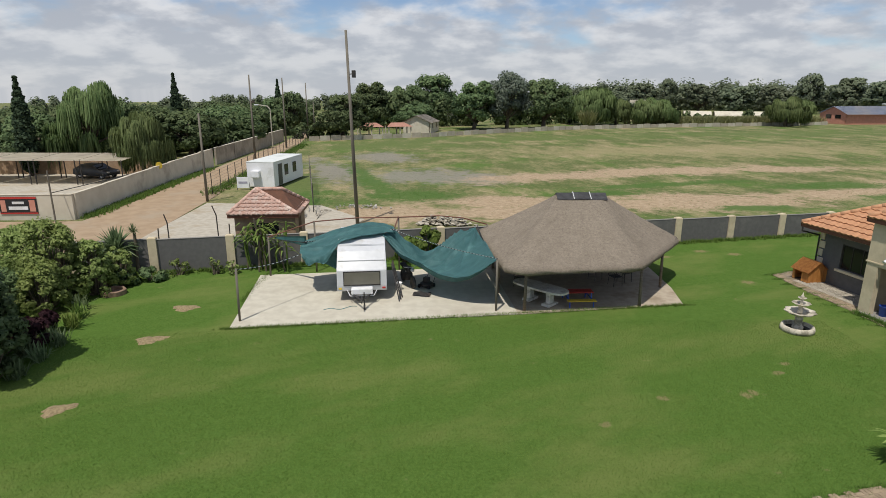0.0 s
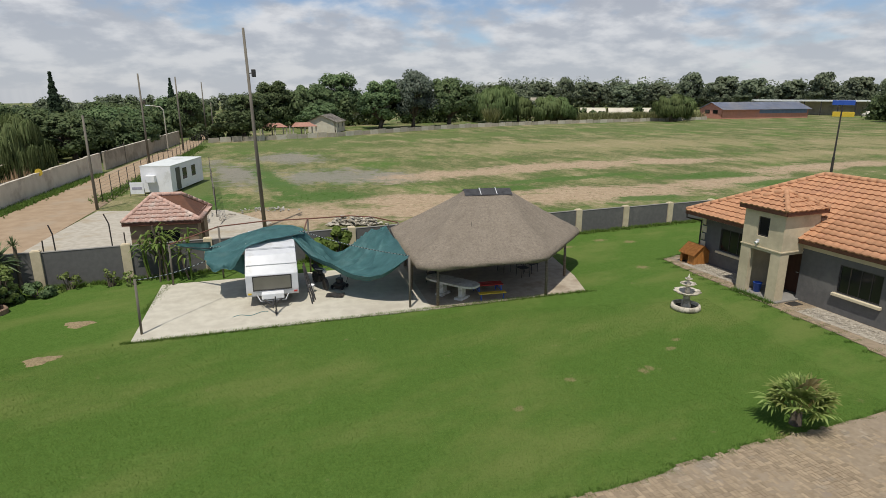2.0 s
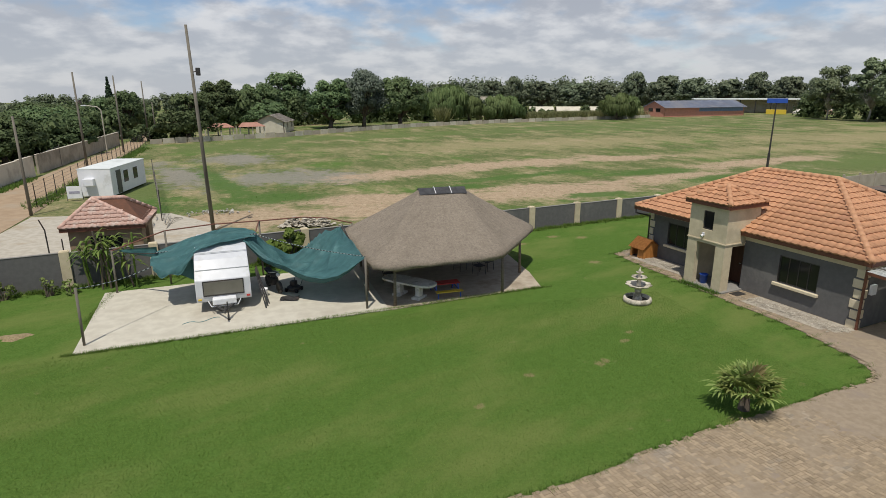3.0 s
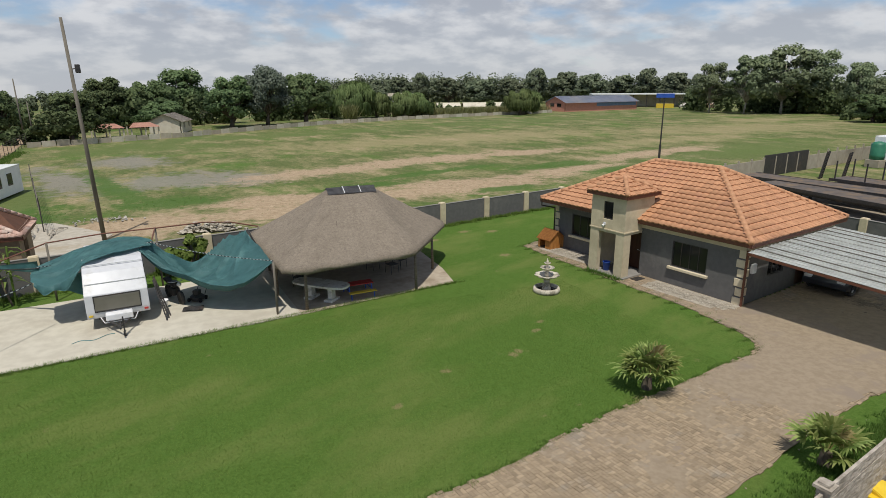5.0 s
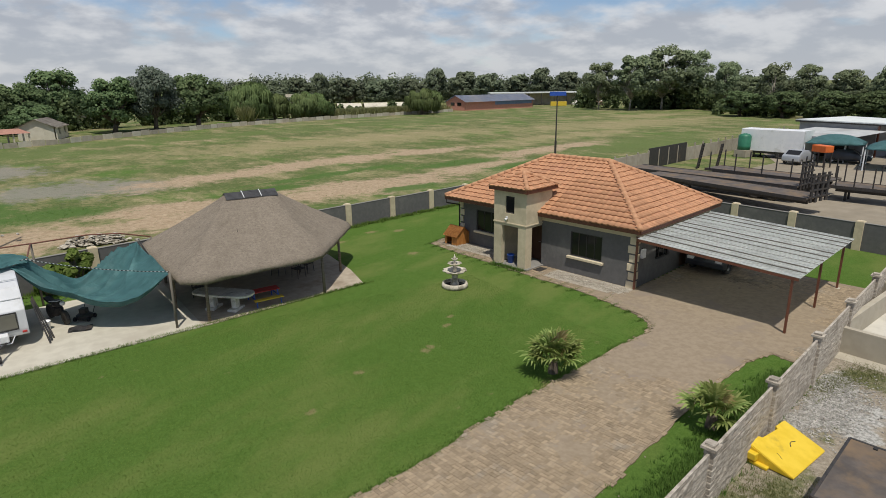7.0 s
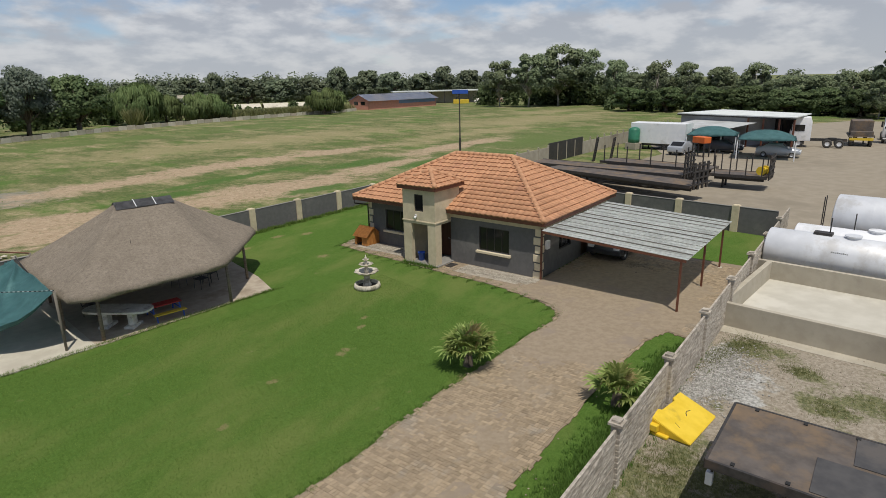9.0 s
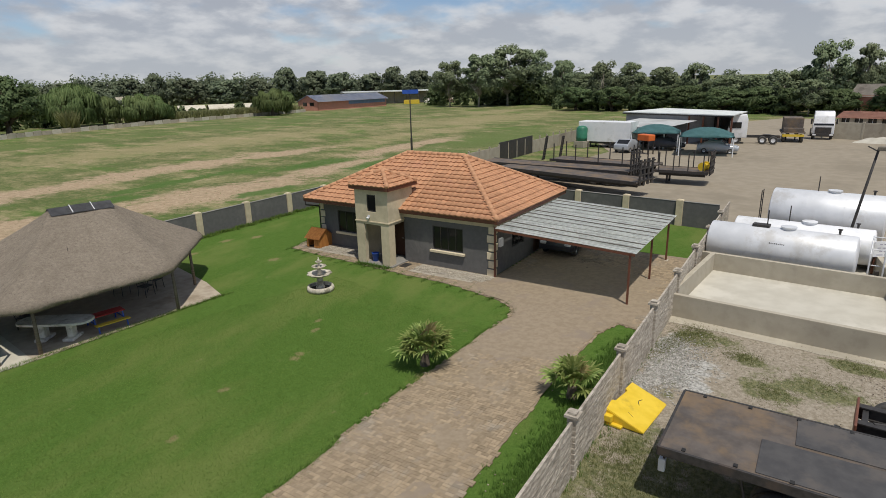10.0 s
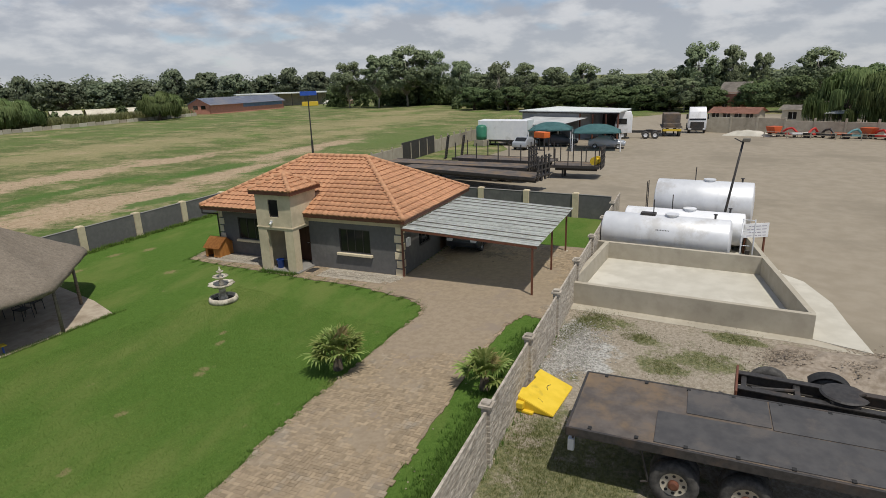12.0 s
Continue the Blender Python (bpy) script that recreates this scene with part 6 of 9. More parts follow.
def rock_panel(length, height, seed):
    """A precast panel with a rough rock face on both sides."""
    bm, nx, nz = B(), int(length / 0.085), 4
    for s in (-1, 1):
        grid = [[bm.verts.new((length * i / nx, s * (0.03 + 0.026 * noise.noise(Vector((i * 0.55, k * 1.3, seed + s * 7))) * (0 < k < nz)), height * k / nz)) for k in range(nz + 1)] for i in range(nx + 1)]
        for i in range(nx):
            for k in range(nz):
                bm.faces.new((grid[i][k], grid[i + 1][k], grid[i + 1][k + 1], grid[i][k + 1]))
        if s < 0:
            other = grid
    for i in range(nx):
        bm.faces.new((other[i][nz], other[i + 1][nz], grid[i + 1][nz], grid[i][nz]))
        bm.faces.new((other[i][0], other[i + 1][0], grid[i + 1][0], grid[i][0]))
    me = bpy.data.meshes.new("wall_panel")
    bmesh.ops.recalc_face_normals(bm, faces=bm.faces)
    bm.to_mesh(me)
    bm.free()
    me.materials.append(mat_precast)
    return me


BAY = 3.78
panels = [rock_panel(BAY - 0.12, 0.296, 5 + k) for k in range(4)]
rnd = random.Random(31)
for b_ in range(-6, 8):
    x = b_ * BAY
    if x > 28.4:
        continue
    for r in range(5):
        link("wall_panel", panels[(b_ + r) % 4], None, near_wall, at=pose(x + 0.06, rnd.uniform(-0.006, 0.006), 0.02 + r * 0.3, 0, 0, 0))
    for s in (0,):
        post = box(B(), (x - 0.1, -0.1, -0.1), (x + 0.1, 0.1, 1.6), 0.02)
        for k in range(11):
            box(post, (x - 0.107, -0.107, 0.02 + k * 0.145), (x + 0.107, 0.107, 0.115 + k * 0.145), 0.006)
        part("wall_post", post, mat_precast, near_wall, "notched concrete post")
        part("post_cap", slab(slab(B(), [(x - 0.16, -0.16), (x + 0.16, -0.16), (x + 0.16, 0.16), (x - 0.16, 0.16)], 1.6, 1.66), [(x - 0.1, -0.1), (x + 0.1, -0.1), (x + 0.1, 0.1), (x - 0.1, 0.1)], 1.66, 1.72), mat_precast, near_wall)

# ================================================================ fuel bund and tanks
bund = thing("fuel_bund", "low cement-rendered bund round a screed floor", "bund", pose(20.5, 8.2, 0, 0, 0, 6.6), kind="structure")
BL, BD = 8.35, 6.25
part("bund_wall", box(B(), (0, -BL, 0), (0.2, 0, 0.9), 0.015), mat_bund, bund)
part("bund_wall", box(B(), (BD, -6.95, 0), (BD + 0.2, 0.5, 0.9), 0.015), mat_bund, bund)
part("bund_wall", slab(B(), [(0.2, -BL), (BD, -6.95), (BD, -6.73), (0.2, -BL + 0.2)], 0, 0.9), mat_bund, bund)
part("bund_wall", box(B(), (0.2, -0.2, 0), (BD, 0.0, 0.9), 0.015), mat_bund, bund)
part("bund_floor", slab(B(), [(0.2, -BL + 0.2), (BD, -6.73), (BD, -0.2), (0.2, -0.2)], -0.05, 0.1), mat_bund_floor, bund)
part("bund_wall", slab(B(), [(BD + 0.2, -6.9), (BD + 4.2, -6.05), (BD + 4.2, -5.85), (BD + 0.2, -6.7)], 0, 0.9), mat_bund, bund)
part("bund_wall", box(B(), (BD + 4.2, -6.05, 0), (BD + 4.4, 0.5, 0.9), 0.015), mat_bund, bund)
part("bund_floor", slab(B(), [(BD + 0.2, -6.7), (BD + 4.2, -5.85), (BD + 4.2, 0.5), (BD + 0.2, 0.5)], -0.05, 0.08), mat_bund_floor, bund)
ground_plate("wash_slab", [(21.45, -0.1), (27.5, 1.9), (28.9, 2.2), (27.6, 0.6), (25.4, -0.5), (23.6, -1.0), (21.2, -1.75)], 0.05, mat_bund_floor, "thin pale concrete apron beside the bund", "apron")
ground_plate("bund_footing", rough_line([(19.9, 8.1), (20.9, 0.3), (20.9, -1.6)], 0.4, 0.08, 3) + [(21.6, -0.1), (20.6, 8.1)], 0.03, mat_bund, "spilled mortar along the bund", "footing")
drum = tagged(part("concrete_ring", lathe(B(), [(0.2, 0.0), (0.22, 0.3), (0.16, 0.32), (0.12, 0.2)], 16), mat_concrete, at=pose(27.7, 1.7, 0.9 - 0.88)), "small round concrete footing beside the bund", "footing")


def tank(label, x, y0, y1, r, z, seed, m=None):
    """A lying steel tank on saddles."""
    t = thing("storage_tank", label, "tank", pose(x, y0, 0, 0, 0, 6.6), "fuel tanks")
    l = y0 - y1
    end = [(r * 0.02, -0.1), (r * 0.5, -0.085), (r * 0.85, -0.045), (r * 0.985, 0.0)]
    prof = end + [(r, 0.03), (r, l - 0.03)] + [(a, l - b) for a, b in end[::-1]]
    part("shell", lathe(B(), prof, 40), m or mat_tank, t, smooth=True, at=pose(0, 0, z, 90, 0, 0))
    for f in (0.33, 0.66):
        part("weld_seam", lathe(B(), [(r * 0.99, -0.012), (r * 1.004, -0.012), (r * 1.004, 0.012), (r * 0.99, 0.012)], 40), m or mat_tank, t, at=pose(0, -l * f, z, 90, 0, 0))
    for f in (0.2, 0.8):
        part("saddle", box(B(), (-r * 0.8, -l * f - 0.12, 0.05), (r * 0.8, -l * f + 0.12, z - r * 0.6), 0.02), mat_bund, t)
    part("manhole", lathe(B(), [(0.26, 0.0), (0.26, 0.08), (0.32, 0.09), (0.32, 0.14), (0.05, 0.16)], 20), m or mat_tank, t, at=pose(0.0, -l * 0.55, z + r - 0.03))
    part("vent_pipe", tube(B(), (0, -l * 0.4, z + r - 0.04), (0, -l * 0.4, z + r + 0.75), 0.025), mat_dark_steel, t)
    part("valve", tube(tube(B(), (0.1, -l * 0.88, z + r - 0.05), (0.1, -l * 0.88, z + r + 0.18), 0.05), (0.1, -l * 0.88, z + r + 0.18), (0.1, -l * 0.88, z + r + 0.22), 0.09, n=12), mat_dark_steel, t)
    return t


t1 = tank("long silver painted fuel tank on concrete saddles", 28.2, 9.45, 3.75, 0.92, 1.14, 1)
part("sump_box", box(B(), (-0.2, -2.4, 2.02), (0.2, -1.7, 2.16), 0.02), mat_dark_steel, t1, "grey steel valve box")
for k in range(9):
    part("faded_mark", box(B(), (-0.85, -2.55 - k * 0.07 - 0.03, 1.5), (-0.835, -2.55 - k * 0.07, 1.56 - 0.01 * (k % 3))), mat_dark_steel, t1)
tank("slim white fuel tank behind the long silver tank", 30.5, 9.1, 3.5, 0.8, 1.12, 2, mat_white)
tank("large silver steel tank standing on the yard", 34.4, 8.6, 3.7, 1.22, 1.6, 3)
pipes = thing("pump_rack", "grey pipe rack and pump at the tank ends", "pipework", pose(28.9, 3.1, 0.1, 0, 0, 6.6))
for x in (-0.3, 0.35, 0.9):
    for y in (0.2, -0.3):
        part("pipe", tube(B(), (x, y, 0), (x, y, 1.9 if x > -0.2 else 1.4), 0.03), mat_tank, pipes)
for z in (0.6, 1.3, 1.85):
    part("rail", bent(B(), [(-0.3, 0.2, min(z, 1.38)), (0.35, 0.2, z), (0.9, 0.2, z), (0.9, -0.3, z), (0.35, -0.3, z)], 0.022), mat_tank, pipes)
part("pump", lathe(B(), [(0.16, 0), (0.18, 0.3), (0.1, 0.36), (0.1, 0.6)], 14), mat_dark_steel, pipes, at=pose(0.1, -0.1, 0))
ladder = thing("tank_ladder", "rusty steel ladder at the tank end", "ladder", pose(34.5, 9.2, 0.03, 0, 0, 6.6))
for x in (-0.25, 0.25):
    part("rail", tube(B(), (x, 0, 0), (x, 0, 2.6), 0.025), mat_dark_steel, ladder)
for k in range(8):
    part("rung", tube(B(), (-0.25, 0, 0.25 + 0.3 * k), (0.25, 0, 0.25 + 0.3 * k), 0.015, n=6), mat_dark_steel, ladder)
scrap = thing("scrap_heap", "heap of rusty scrap beside the yard wall", "scrap", pose(33.0, 9.6, 0.02))
rnd = random.Random(6)
for k in range(26):
    a = Vector((rnd.uniform(-1.0, 1.0), rnd.uniform(-0.5, 0.5), rnd.uniform(0.03, 0.3)))
    part("scrap_piece", tube(B(), a, a + Vector((rnd.uniform(-0.7, 0.7), rnd.uniform(-0.3, 0.3), rnd.uniform(-0.03, 0.25))), rnd.uniform(0.03, 0.08), n=7), mat_steel_paint if k % 2 else mat_dark_steel, scrap)

sign = thing("notice_board", "white notice board with faded writing on brown posts", "sign", pose(30.9, 2.95, 0.03, 0, 0, 130))
part("board", box(B(), (-0.62, -0.02, 0.85), (0.62, 0.02, 1.55), 0.006), mat_white, sign)
for x in (-0.5, 0.5):
    part("post", box(B(), (x - 0.04, -0.1, 0), (x + 0.04, -0.025, 1.4), 0.006), mat_steel_paint, sign)
mat_faint = mat("faded_lettering", (0.3, 0.29, 0.36), (0.4, 0.39, 0.46), 8.0, 0.7, 0.0)
rnd = random.Random(2)
for r in range(4):
    x = -0.5
    while x < 0.4:
        wd = rnd.uniform(0.1, 0.26)
        part("faded_word", box(B(), (x, 0.02, 1.4 - r * 0.155), (min(x + wd, 0.5), 0.025, 1.435 - r * 0.155)), mat_faint, sign)
        x += wd + 0.06
yard_lamp = thing("yard_lamp", "leaning steel lamp pole with a floodlight", "lamp pole", pose(32.0, 4.8, 0.03))
part("pole", tube(B(), (0, 0, 0), (0.0, -0.7, 5.35), 0.07, 0.05, 10), mat_dark_steel, yard_lamp, smooth=True)
part("floodlight", box(B(), (-0.14, -1.0, 5.28), (0.14, -0.68, 5.46), 0.04), mat_grey_pole, yard_lamp)
part("bracket", tube(B(), (0.0, -0.68, 5.25), (-0.05, -0.3, 5.45), 0.03), mat_dark_steel, yard_lamp)

# ================================================================ yellow fairing, flatbed and truck chassis
fairing = thing("yellow_fairing", "scuffed yellow moulded plastic cover lying by the wall", "cover", pose(13.4, 5.82, 0.03, 0, 0, 3.5))
fb = B()
outline = [(-0.82, -0.55), (0.94, -0.5), (0.9, 0.5), (0.42, 0.5), (0.4, 0.4), (-0.34, 0.42), (-0.36, 0.52), (-0.86, 0.5)]
slope = lambda x, y: 0.24 + 0.36 * y - 0.02 * x
lo = [fb.verts.new((x * 0.97, y * 0.97, 0.0)) for x, y in outline]
hi = [fb.verts.new((x, y, slope(x, y))) for x, y in outline]
fb.faces.new(lo[::-1]), fb.faces.new(hi)
for k in range(len(lo)):
    j = (k + 1) % len(lo)
    fb.faces.new((lo[k], lo[j], hi[j], hi[k]))
bmesh.ops.bevel(fb, geom=fb.edges[:], offset=0.018, segments=2, affect="EDGES")
part("shell", fb, mat_yellow, fairing)
part("lug", box(B(), (-1.0, 0.24, 0.12), (-0.84, 0.48, 0.3), 0.02), mat_yellow, fairing)
part("flange", box(B(), (-0.95, -0.02, 0.0), (-0.82, 0.5, 0.07), 0.015), mat_yellow, fairing)
for pts, r in (([(0.12, -0.04), (0.2, 0.02), (0.3, 0.04), (0.42, 0.0)], 0.011), ([(-0.5, -0.14), (-0.46, -0.05), (-0.44, 0.02)], 0.005)):
    part("crack", bent(B(), [(x, y, slope(x, y) + 0.001) for x, y in pts], r, 5), mat_dark_steel, fairing, "dark crack")


mat_deck = mat("worn_steel_deck", (0.075, 0.063, 0.054), (0.125, 0.105, 0.09), 2.6, 0.75, 0.2, 0.01, stain=(0.19, 0.13, 0.075), stain_scale=0.8, stain_at=(0.42, 0.68))
mat_deck2 = mat("steel_plate", (0.052, 0.05, 0.05), (0.078, 0.074, 0.071), 3.0, 0.65, 0.15, 0.01, stain=(0.1, 0.088, 0.078), stain_scale=0.9)
bed = thing("flatbed_trailer", "black steel flatbed trailer with worn rusty deck", "trailer", pose(11.71, 4.18, 0.0, 0, 0, 11.2))
DZ, LEN = 1.47, 12.6
part("deck", box(B(), (-1.28, -LEN, DZ - 0.06), (1.28, 0, DZ - 0.008), 0.01), mat_deck, bed)
for x0, x1, y0, y1 in ((-1.22, 0.02, -1.75, -8.2), (0.13, 1.24, -2.34, -4.0), (0.06, 1.24, -4.03, -8.2), (-1.22, 1.24, -8.23, -12.4)):
    part("deck_plate", box(B(), (x0, y1, DZ - 0.006), (x1, y0, DZ + 0.012), 0.004), mat_deck2, bed, "dark steel deck plate")
for s in (-1, 1):
    part("side_rail", box(B(), (s * 1.3 - 0.03, -LEN, DZ - 0.2), (s * 1.3 + 0.03, 0.02, DZ + 0.004), 0.01), mat_dark_steel, bed)
    for k in range(13):
        part("lashing_pocket", box(B(), (s * 1.2 - 0.05, -0.5 - k * 0.95, DZ - 0.005), (s * 1.2 + 0.05, -0.42 - k * 0.95, DZ + 0.02), 0.005), mat_black, bed)
    part("main_beam", box(B(), (s * 0.45 - 0.07, -LEN + 0.3, DZ - 0.55), (s * 0.45 + 0.07, -0.3, DZ - 0.06)), mat_dark_steel, bed)
for k in range(12):
    part("cross_member", box(B(), (-1.25, -0.4 - k * 1.05, DZ - 0.17), (1.25, -0.32 - k * 1.05, DZ - 0.06)), mat_dark_steel, bed)
part("end_beam", box(B(), (-1.3, -0.02, DZ - 0.22), (1.3, 0.04, DZ - 0.0), 0.01), mat_dark_steel, bed)
part("light_bar", box(B(), (-1.12, -0.12, 0.75), (-0.98, 0.02, 1.05), 0.02), mat_tank, bed, "bare metal rear lamp bracket")
part("bracket", tube(B(), (-1.05, -0.08, 1.05), (-1.05, -0.1, DZ - 0.2), 0.025), mat_dark_steel, bed)
for s in (-1, 1):
    for y in (-2.2, -3.55):
        w1 = wheel_parts(bed, s * 1.05, y, 0.5, 0.3, mat_bund)
        for k in range(8):
            a = k * math.tau / 8
            part("rim_hole", tube(B(), (0.2 * math.cos(a), 0.2 * math.sin(a), s * 0.08), (0.2 * math.cos(a), 0.2 * math.sin(a), s * 0.107), 0.035, n=8), mat_black, w1)
        part("hub", lathe(B(), [(0.11, 0.0), (0.11, 0.08), (0.07, 0.1), (0.02, 0.1)], 14), mat_steel_paint, w1, "dull red wheel hub", at=pose(0, 0, 0.08 * s, 0, 0 if s > 0 else 180, 0))
        wheel_parts(bed, s * 0.72, y, 0.5, 0.28, mat_concrete_dark)
    part("support_strut", bent(B(), [(s * 1.15, -1.5, DZ - 0.2), (s * 1.15, -1.7, 0.45), (s * 1.15, -1.55, 0.4)], 0.025), mat_dark_steel, bed)
for y in (-2.2, -3.55):
    part("axle", tube(B(), (-1.0, y, 0.5), (1.0, y, 0.5), 0.08), mat_dark_steel, bed)
part("kingpin_leg", box(B(), (-0.7, -10.0, 0.0), (-0.55, -9.85, DZ - 0.3)), mat_dark_steel, bed)
part("kingpin_leg", box(B(), (0.55, -10.0, 0.0), (0.7, -9.85, DZ - 0.3)), mat_dark_steel, bed)

chassis = thing("truck_chassis", "stripped black truck chassis with fifth wheel plate", "chassis", pose(15.45, 1.32, 0, 0, 0, 7.3))
for s in (-1, 1):
    part("rail", box(box(box(B(), (s * 0.42 - 0.04, -7, 0.7), (s * 0.42 + 0.04, 0, 0.98)), (s * 0.42 - 0.1, -7, 0.97), (s * 0.42 + 0.1, 0, 1.0)), (s * 0.42 - 0.1, -7, 0.69), (s * 0.42 + 0.1, 0, 0.72)), mat_dark_steel, chassis)
    for y in (-0.75, -2.1):
        wheel_parts(chassis, s * 0.98, y, 0.5, 0.3, mat_dark_steel)
        part("mudguard", sheet(B(), lambda u, v: (s * 0.98 + (v - 0.5) * 0.4, y + 0.58 * math.cos(math.pi * (0.2 + 0.6 * u)), 0.5 + 0.58 * math.sin(math.pi * (0.2 + 0.6 * u))), 10, 1), mat_black, chassis) if s > 0 and y < -1 else None
for k in range(6):
    part("cross_member", box(B(), (-0.4, -0.2 - k * 1.2, 0.74), (0.4, -0.08 - k * 1.2, 0.94)), mat_dark_steel, chassis)
part("brace", bent(B(), [(-0.35, -0.3, 0.98), (0.1, -1.3, 0.9), (0.35, -1.3, 0.9)], 0.05), mat_dark_steel, chassis)
part("fifth_wheel", lathe(B(), [(0.1, 1.06), (0.48, 1.06), (0.52, 1.1), (0.48, 1.14), (0.1, 1.15)], 26, lambda a, z: 0.62 if abs(a - 4.712) < 0.25 else 1.0), mat_dark_steel, chassis, at=pose(0, -2.3, 0))
part("plate_mount", box(B(), (-0.45, -2.6, 0.98), (0.45, -2.0, 1.07), 0.01), mat_dark_steel, chassis)
part("end_plate", box(B(), (-0.75, 0, 0.55), (0.75, 0.06, 1.05), 0.02), mat_steel_paint, chassis)
for y in (-0.75, -2.1):
    part("axle", tube(B(), (-0.95, y, 0.5), (0.95, y, 0.5), 0.09), mat_dark_steel, chassis)


def stones(name, label, spots, count, size, material, seed, flat=0.6):
    """Loose stones round some spots (x, y, spread x, spread y, height)."""
    rnd, vs, fs = random.Random(seed), [], []
    base = [Vector(v) for v in ((1, 0, 0), (-1, 0, 0), (0, 1, 0), (0, -1, 0), (0, 0, 1), (0, 0, -1))]
    tri = ((0, 2, 4), (2, 1, 4), (1, 3, 4), (3, 0, 4), (2, 0, 5), (1, 2, 5), (3, 1, 5), (0, 3, 5))
    for k in range(count):
        x, y, sx, sy, h = spots[k % len(spots)]
        dx, dy = rnd.gauss(0, 0.45), rnd.gauss(0, 0.45)
        s = size * rnd.uniform(0.4, 1.4)
        q = Euler((rnd.uniform(0, 6), rnd.uniform(0, 6), rnd.uniform(0, 6))).to_matrix()
        o = Vector((x + dx * sx, y + dy * sy, 0.02 + s * 0.25 + h * max(0, 1 - (dx * dx + dy * dy) * 1.6) * rnd.random()))
        n0 = len(vs)
        vs += [tuple(o + Vector((1, 1, flat)) * 0 + Vector((p.x, p.y, p.z * flat)) * s * 0.5) for p in (q @ b_ * rnd.uniform(0.7, 1.15) for b_ in base)]
        fs += [tuple(n0 + i for i in t_) for t_ in tri]
    me = bpy.data.meshes.new(name)
    me.from_pydata(vs, [], fs)
    return tagged(link(name, me, material), label, "stones", kind="stuff")


mat_stone = mat("loose_stone", (0.28, 0.265, 0.23), (0.46, 0.44, 0.4), 6.0, 0.9, 0.4, 0.01, vary=0.3)
mat_rubble = mat("earth_rubble", (0.25, 0.2, 0.145), (0.38, 0.32, 0.25), 6.0, 0.95, 0.5, 0.02, vary=0.3)
stones("white_stones", "scattered white crushed stone", [(15.6, 6.2, 1.4, 0.9, 0), (16.6, 6.5, 1.6, 1.0, 0), (17.7, 6.5, 1.4, 1.0, 0)], 3400, 0.06, mat_stone, 3)
stones("rubble_heap", "heap of broken earth and rubble", [(19.4, 0.2, 1.0, 1.2, 0.35), (19.3, -1.4, 1.0, 1.4, 0.4), (19.2, -3.0, 1.0, 1.6, 0.45), (20.6, -2.4, 1.0, 1.4, 0.3)], 6500, 0.055, mat_rubble, 4, 0.6)
for k, (x, y, r, h) in enumerate(((19.5, -0.6, 1.5, 0.3), (19.6, -2.4, 1.7, 0.4), (20.8, -3.6, 1.5, 0.32))):
    tagged(part("earth_heap", sheet(B(), lambda u, v: (x + (2 * u - 1) * r * 0.8, y + (2 * v - 1) * r, 0.01 + h * max(0, 1 - (2 * u - 1) ** 2) * max(0, 1 - (2 * v - 1) ** 2) * (1 + 0.6 * noise.noise(Vector((u * 5, v * 7, k))))), 22, 26), mat_rubble, smooth=True), "low heap of brown earth and rubble", "heap", "earth heaps")
mat_cobble = mat("pale_cobble", (0.34, 0.3, 0.235), (0.46, 0.415, 0.335), 6.0, 0.92, 0.4, 0.01, vary=0.25)
ground_plate("house_path", [plot(-0.05, 3.9), plot(-0.05, -0.1), plot(-1.25, -0.1), plot(-1.25, 3.9)], 0.064, mat_cobble, "pale cobbled path along the house wall", "path", thick=0.03)
ground_plate("house_path", [plot(0.5, 11.0), plot(0.5, 7.4), plot(-0.75, 7.4), plot(-0.75, 11.0)], 0.064, mat_cobble, "pale cobbled path along the house wall", "path", thick=0.03)
stones("path_cobbles", "pale round cobbles of the house path", [(*plot(-0.65, 0.2 + 0.35 * k), 0.5, 0.35, 0.0) for k in range(11)] + [(*plot(-0.15, 7.7 + 0.4 * k), 0.5, 0.4, 0.0) for k in range(8)], 2600, 0.07, mat_cobble, 6, 0.35).location.z = 0.045
stones("loose_gravel", "loose gravel on the rough ground", [(13, 4, 12, 6, 0), (19, 3, 5, 6, 0)], 1100, 0.045, mat_rubble, 5)


def tufts(name, label, spots, count, h, material, seed, blades=7, z=0.0):
    """Clumps of grass blades."""
    rnd, vs, fs = random.Random(seed), [], []
    for k in range(count):
        x, y, sx, sy = spots[k % len(spots)]
        cx, cy = x + rnd.gauss(0, 0.5) * sx, y + rnd.gauss(0, 0.5) * sy
        for _ in range(blades):
            a, l, t = rnd.uniform(0, 6.3), h * rnd.uniform(0.5, 1.3), rnd.uniform(0.15, 0.8)
            o = Vector((cx + rnd.uniform(-0.05, 0.05), cy + rnd.uniform(-0.05, 0.05), z))
            d = Vector((math.cos(a) * t, math.sin(a) * t, 1)) * l
            s = Vector((-math.sin(a), math.cos(a), 0)) * h * 0.07
            n0 = len(vs)
            vs += [tuple(o - s), tuple(o + s), tuple(o + d)]
            fs.append((n0, n0 + 1, n0 + 2))
    me = bpy.data.meshes.new(name)
    me.from_pydata(vs, [], fs)
    return tagged(link(name, me, material), label, "grass", kind="stuff")


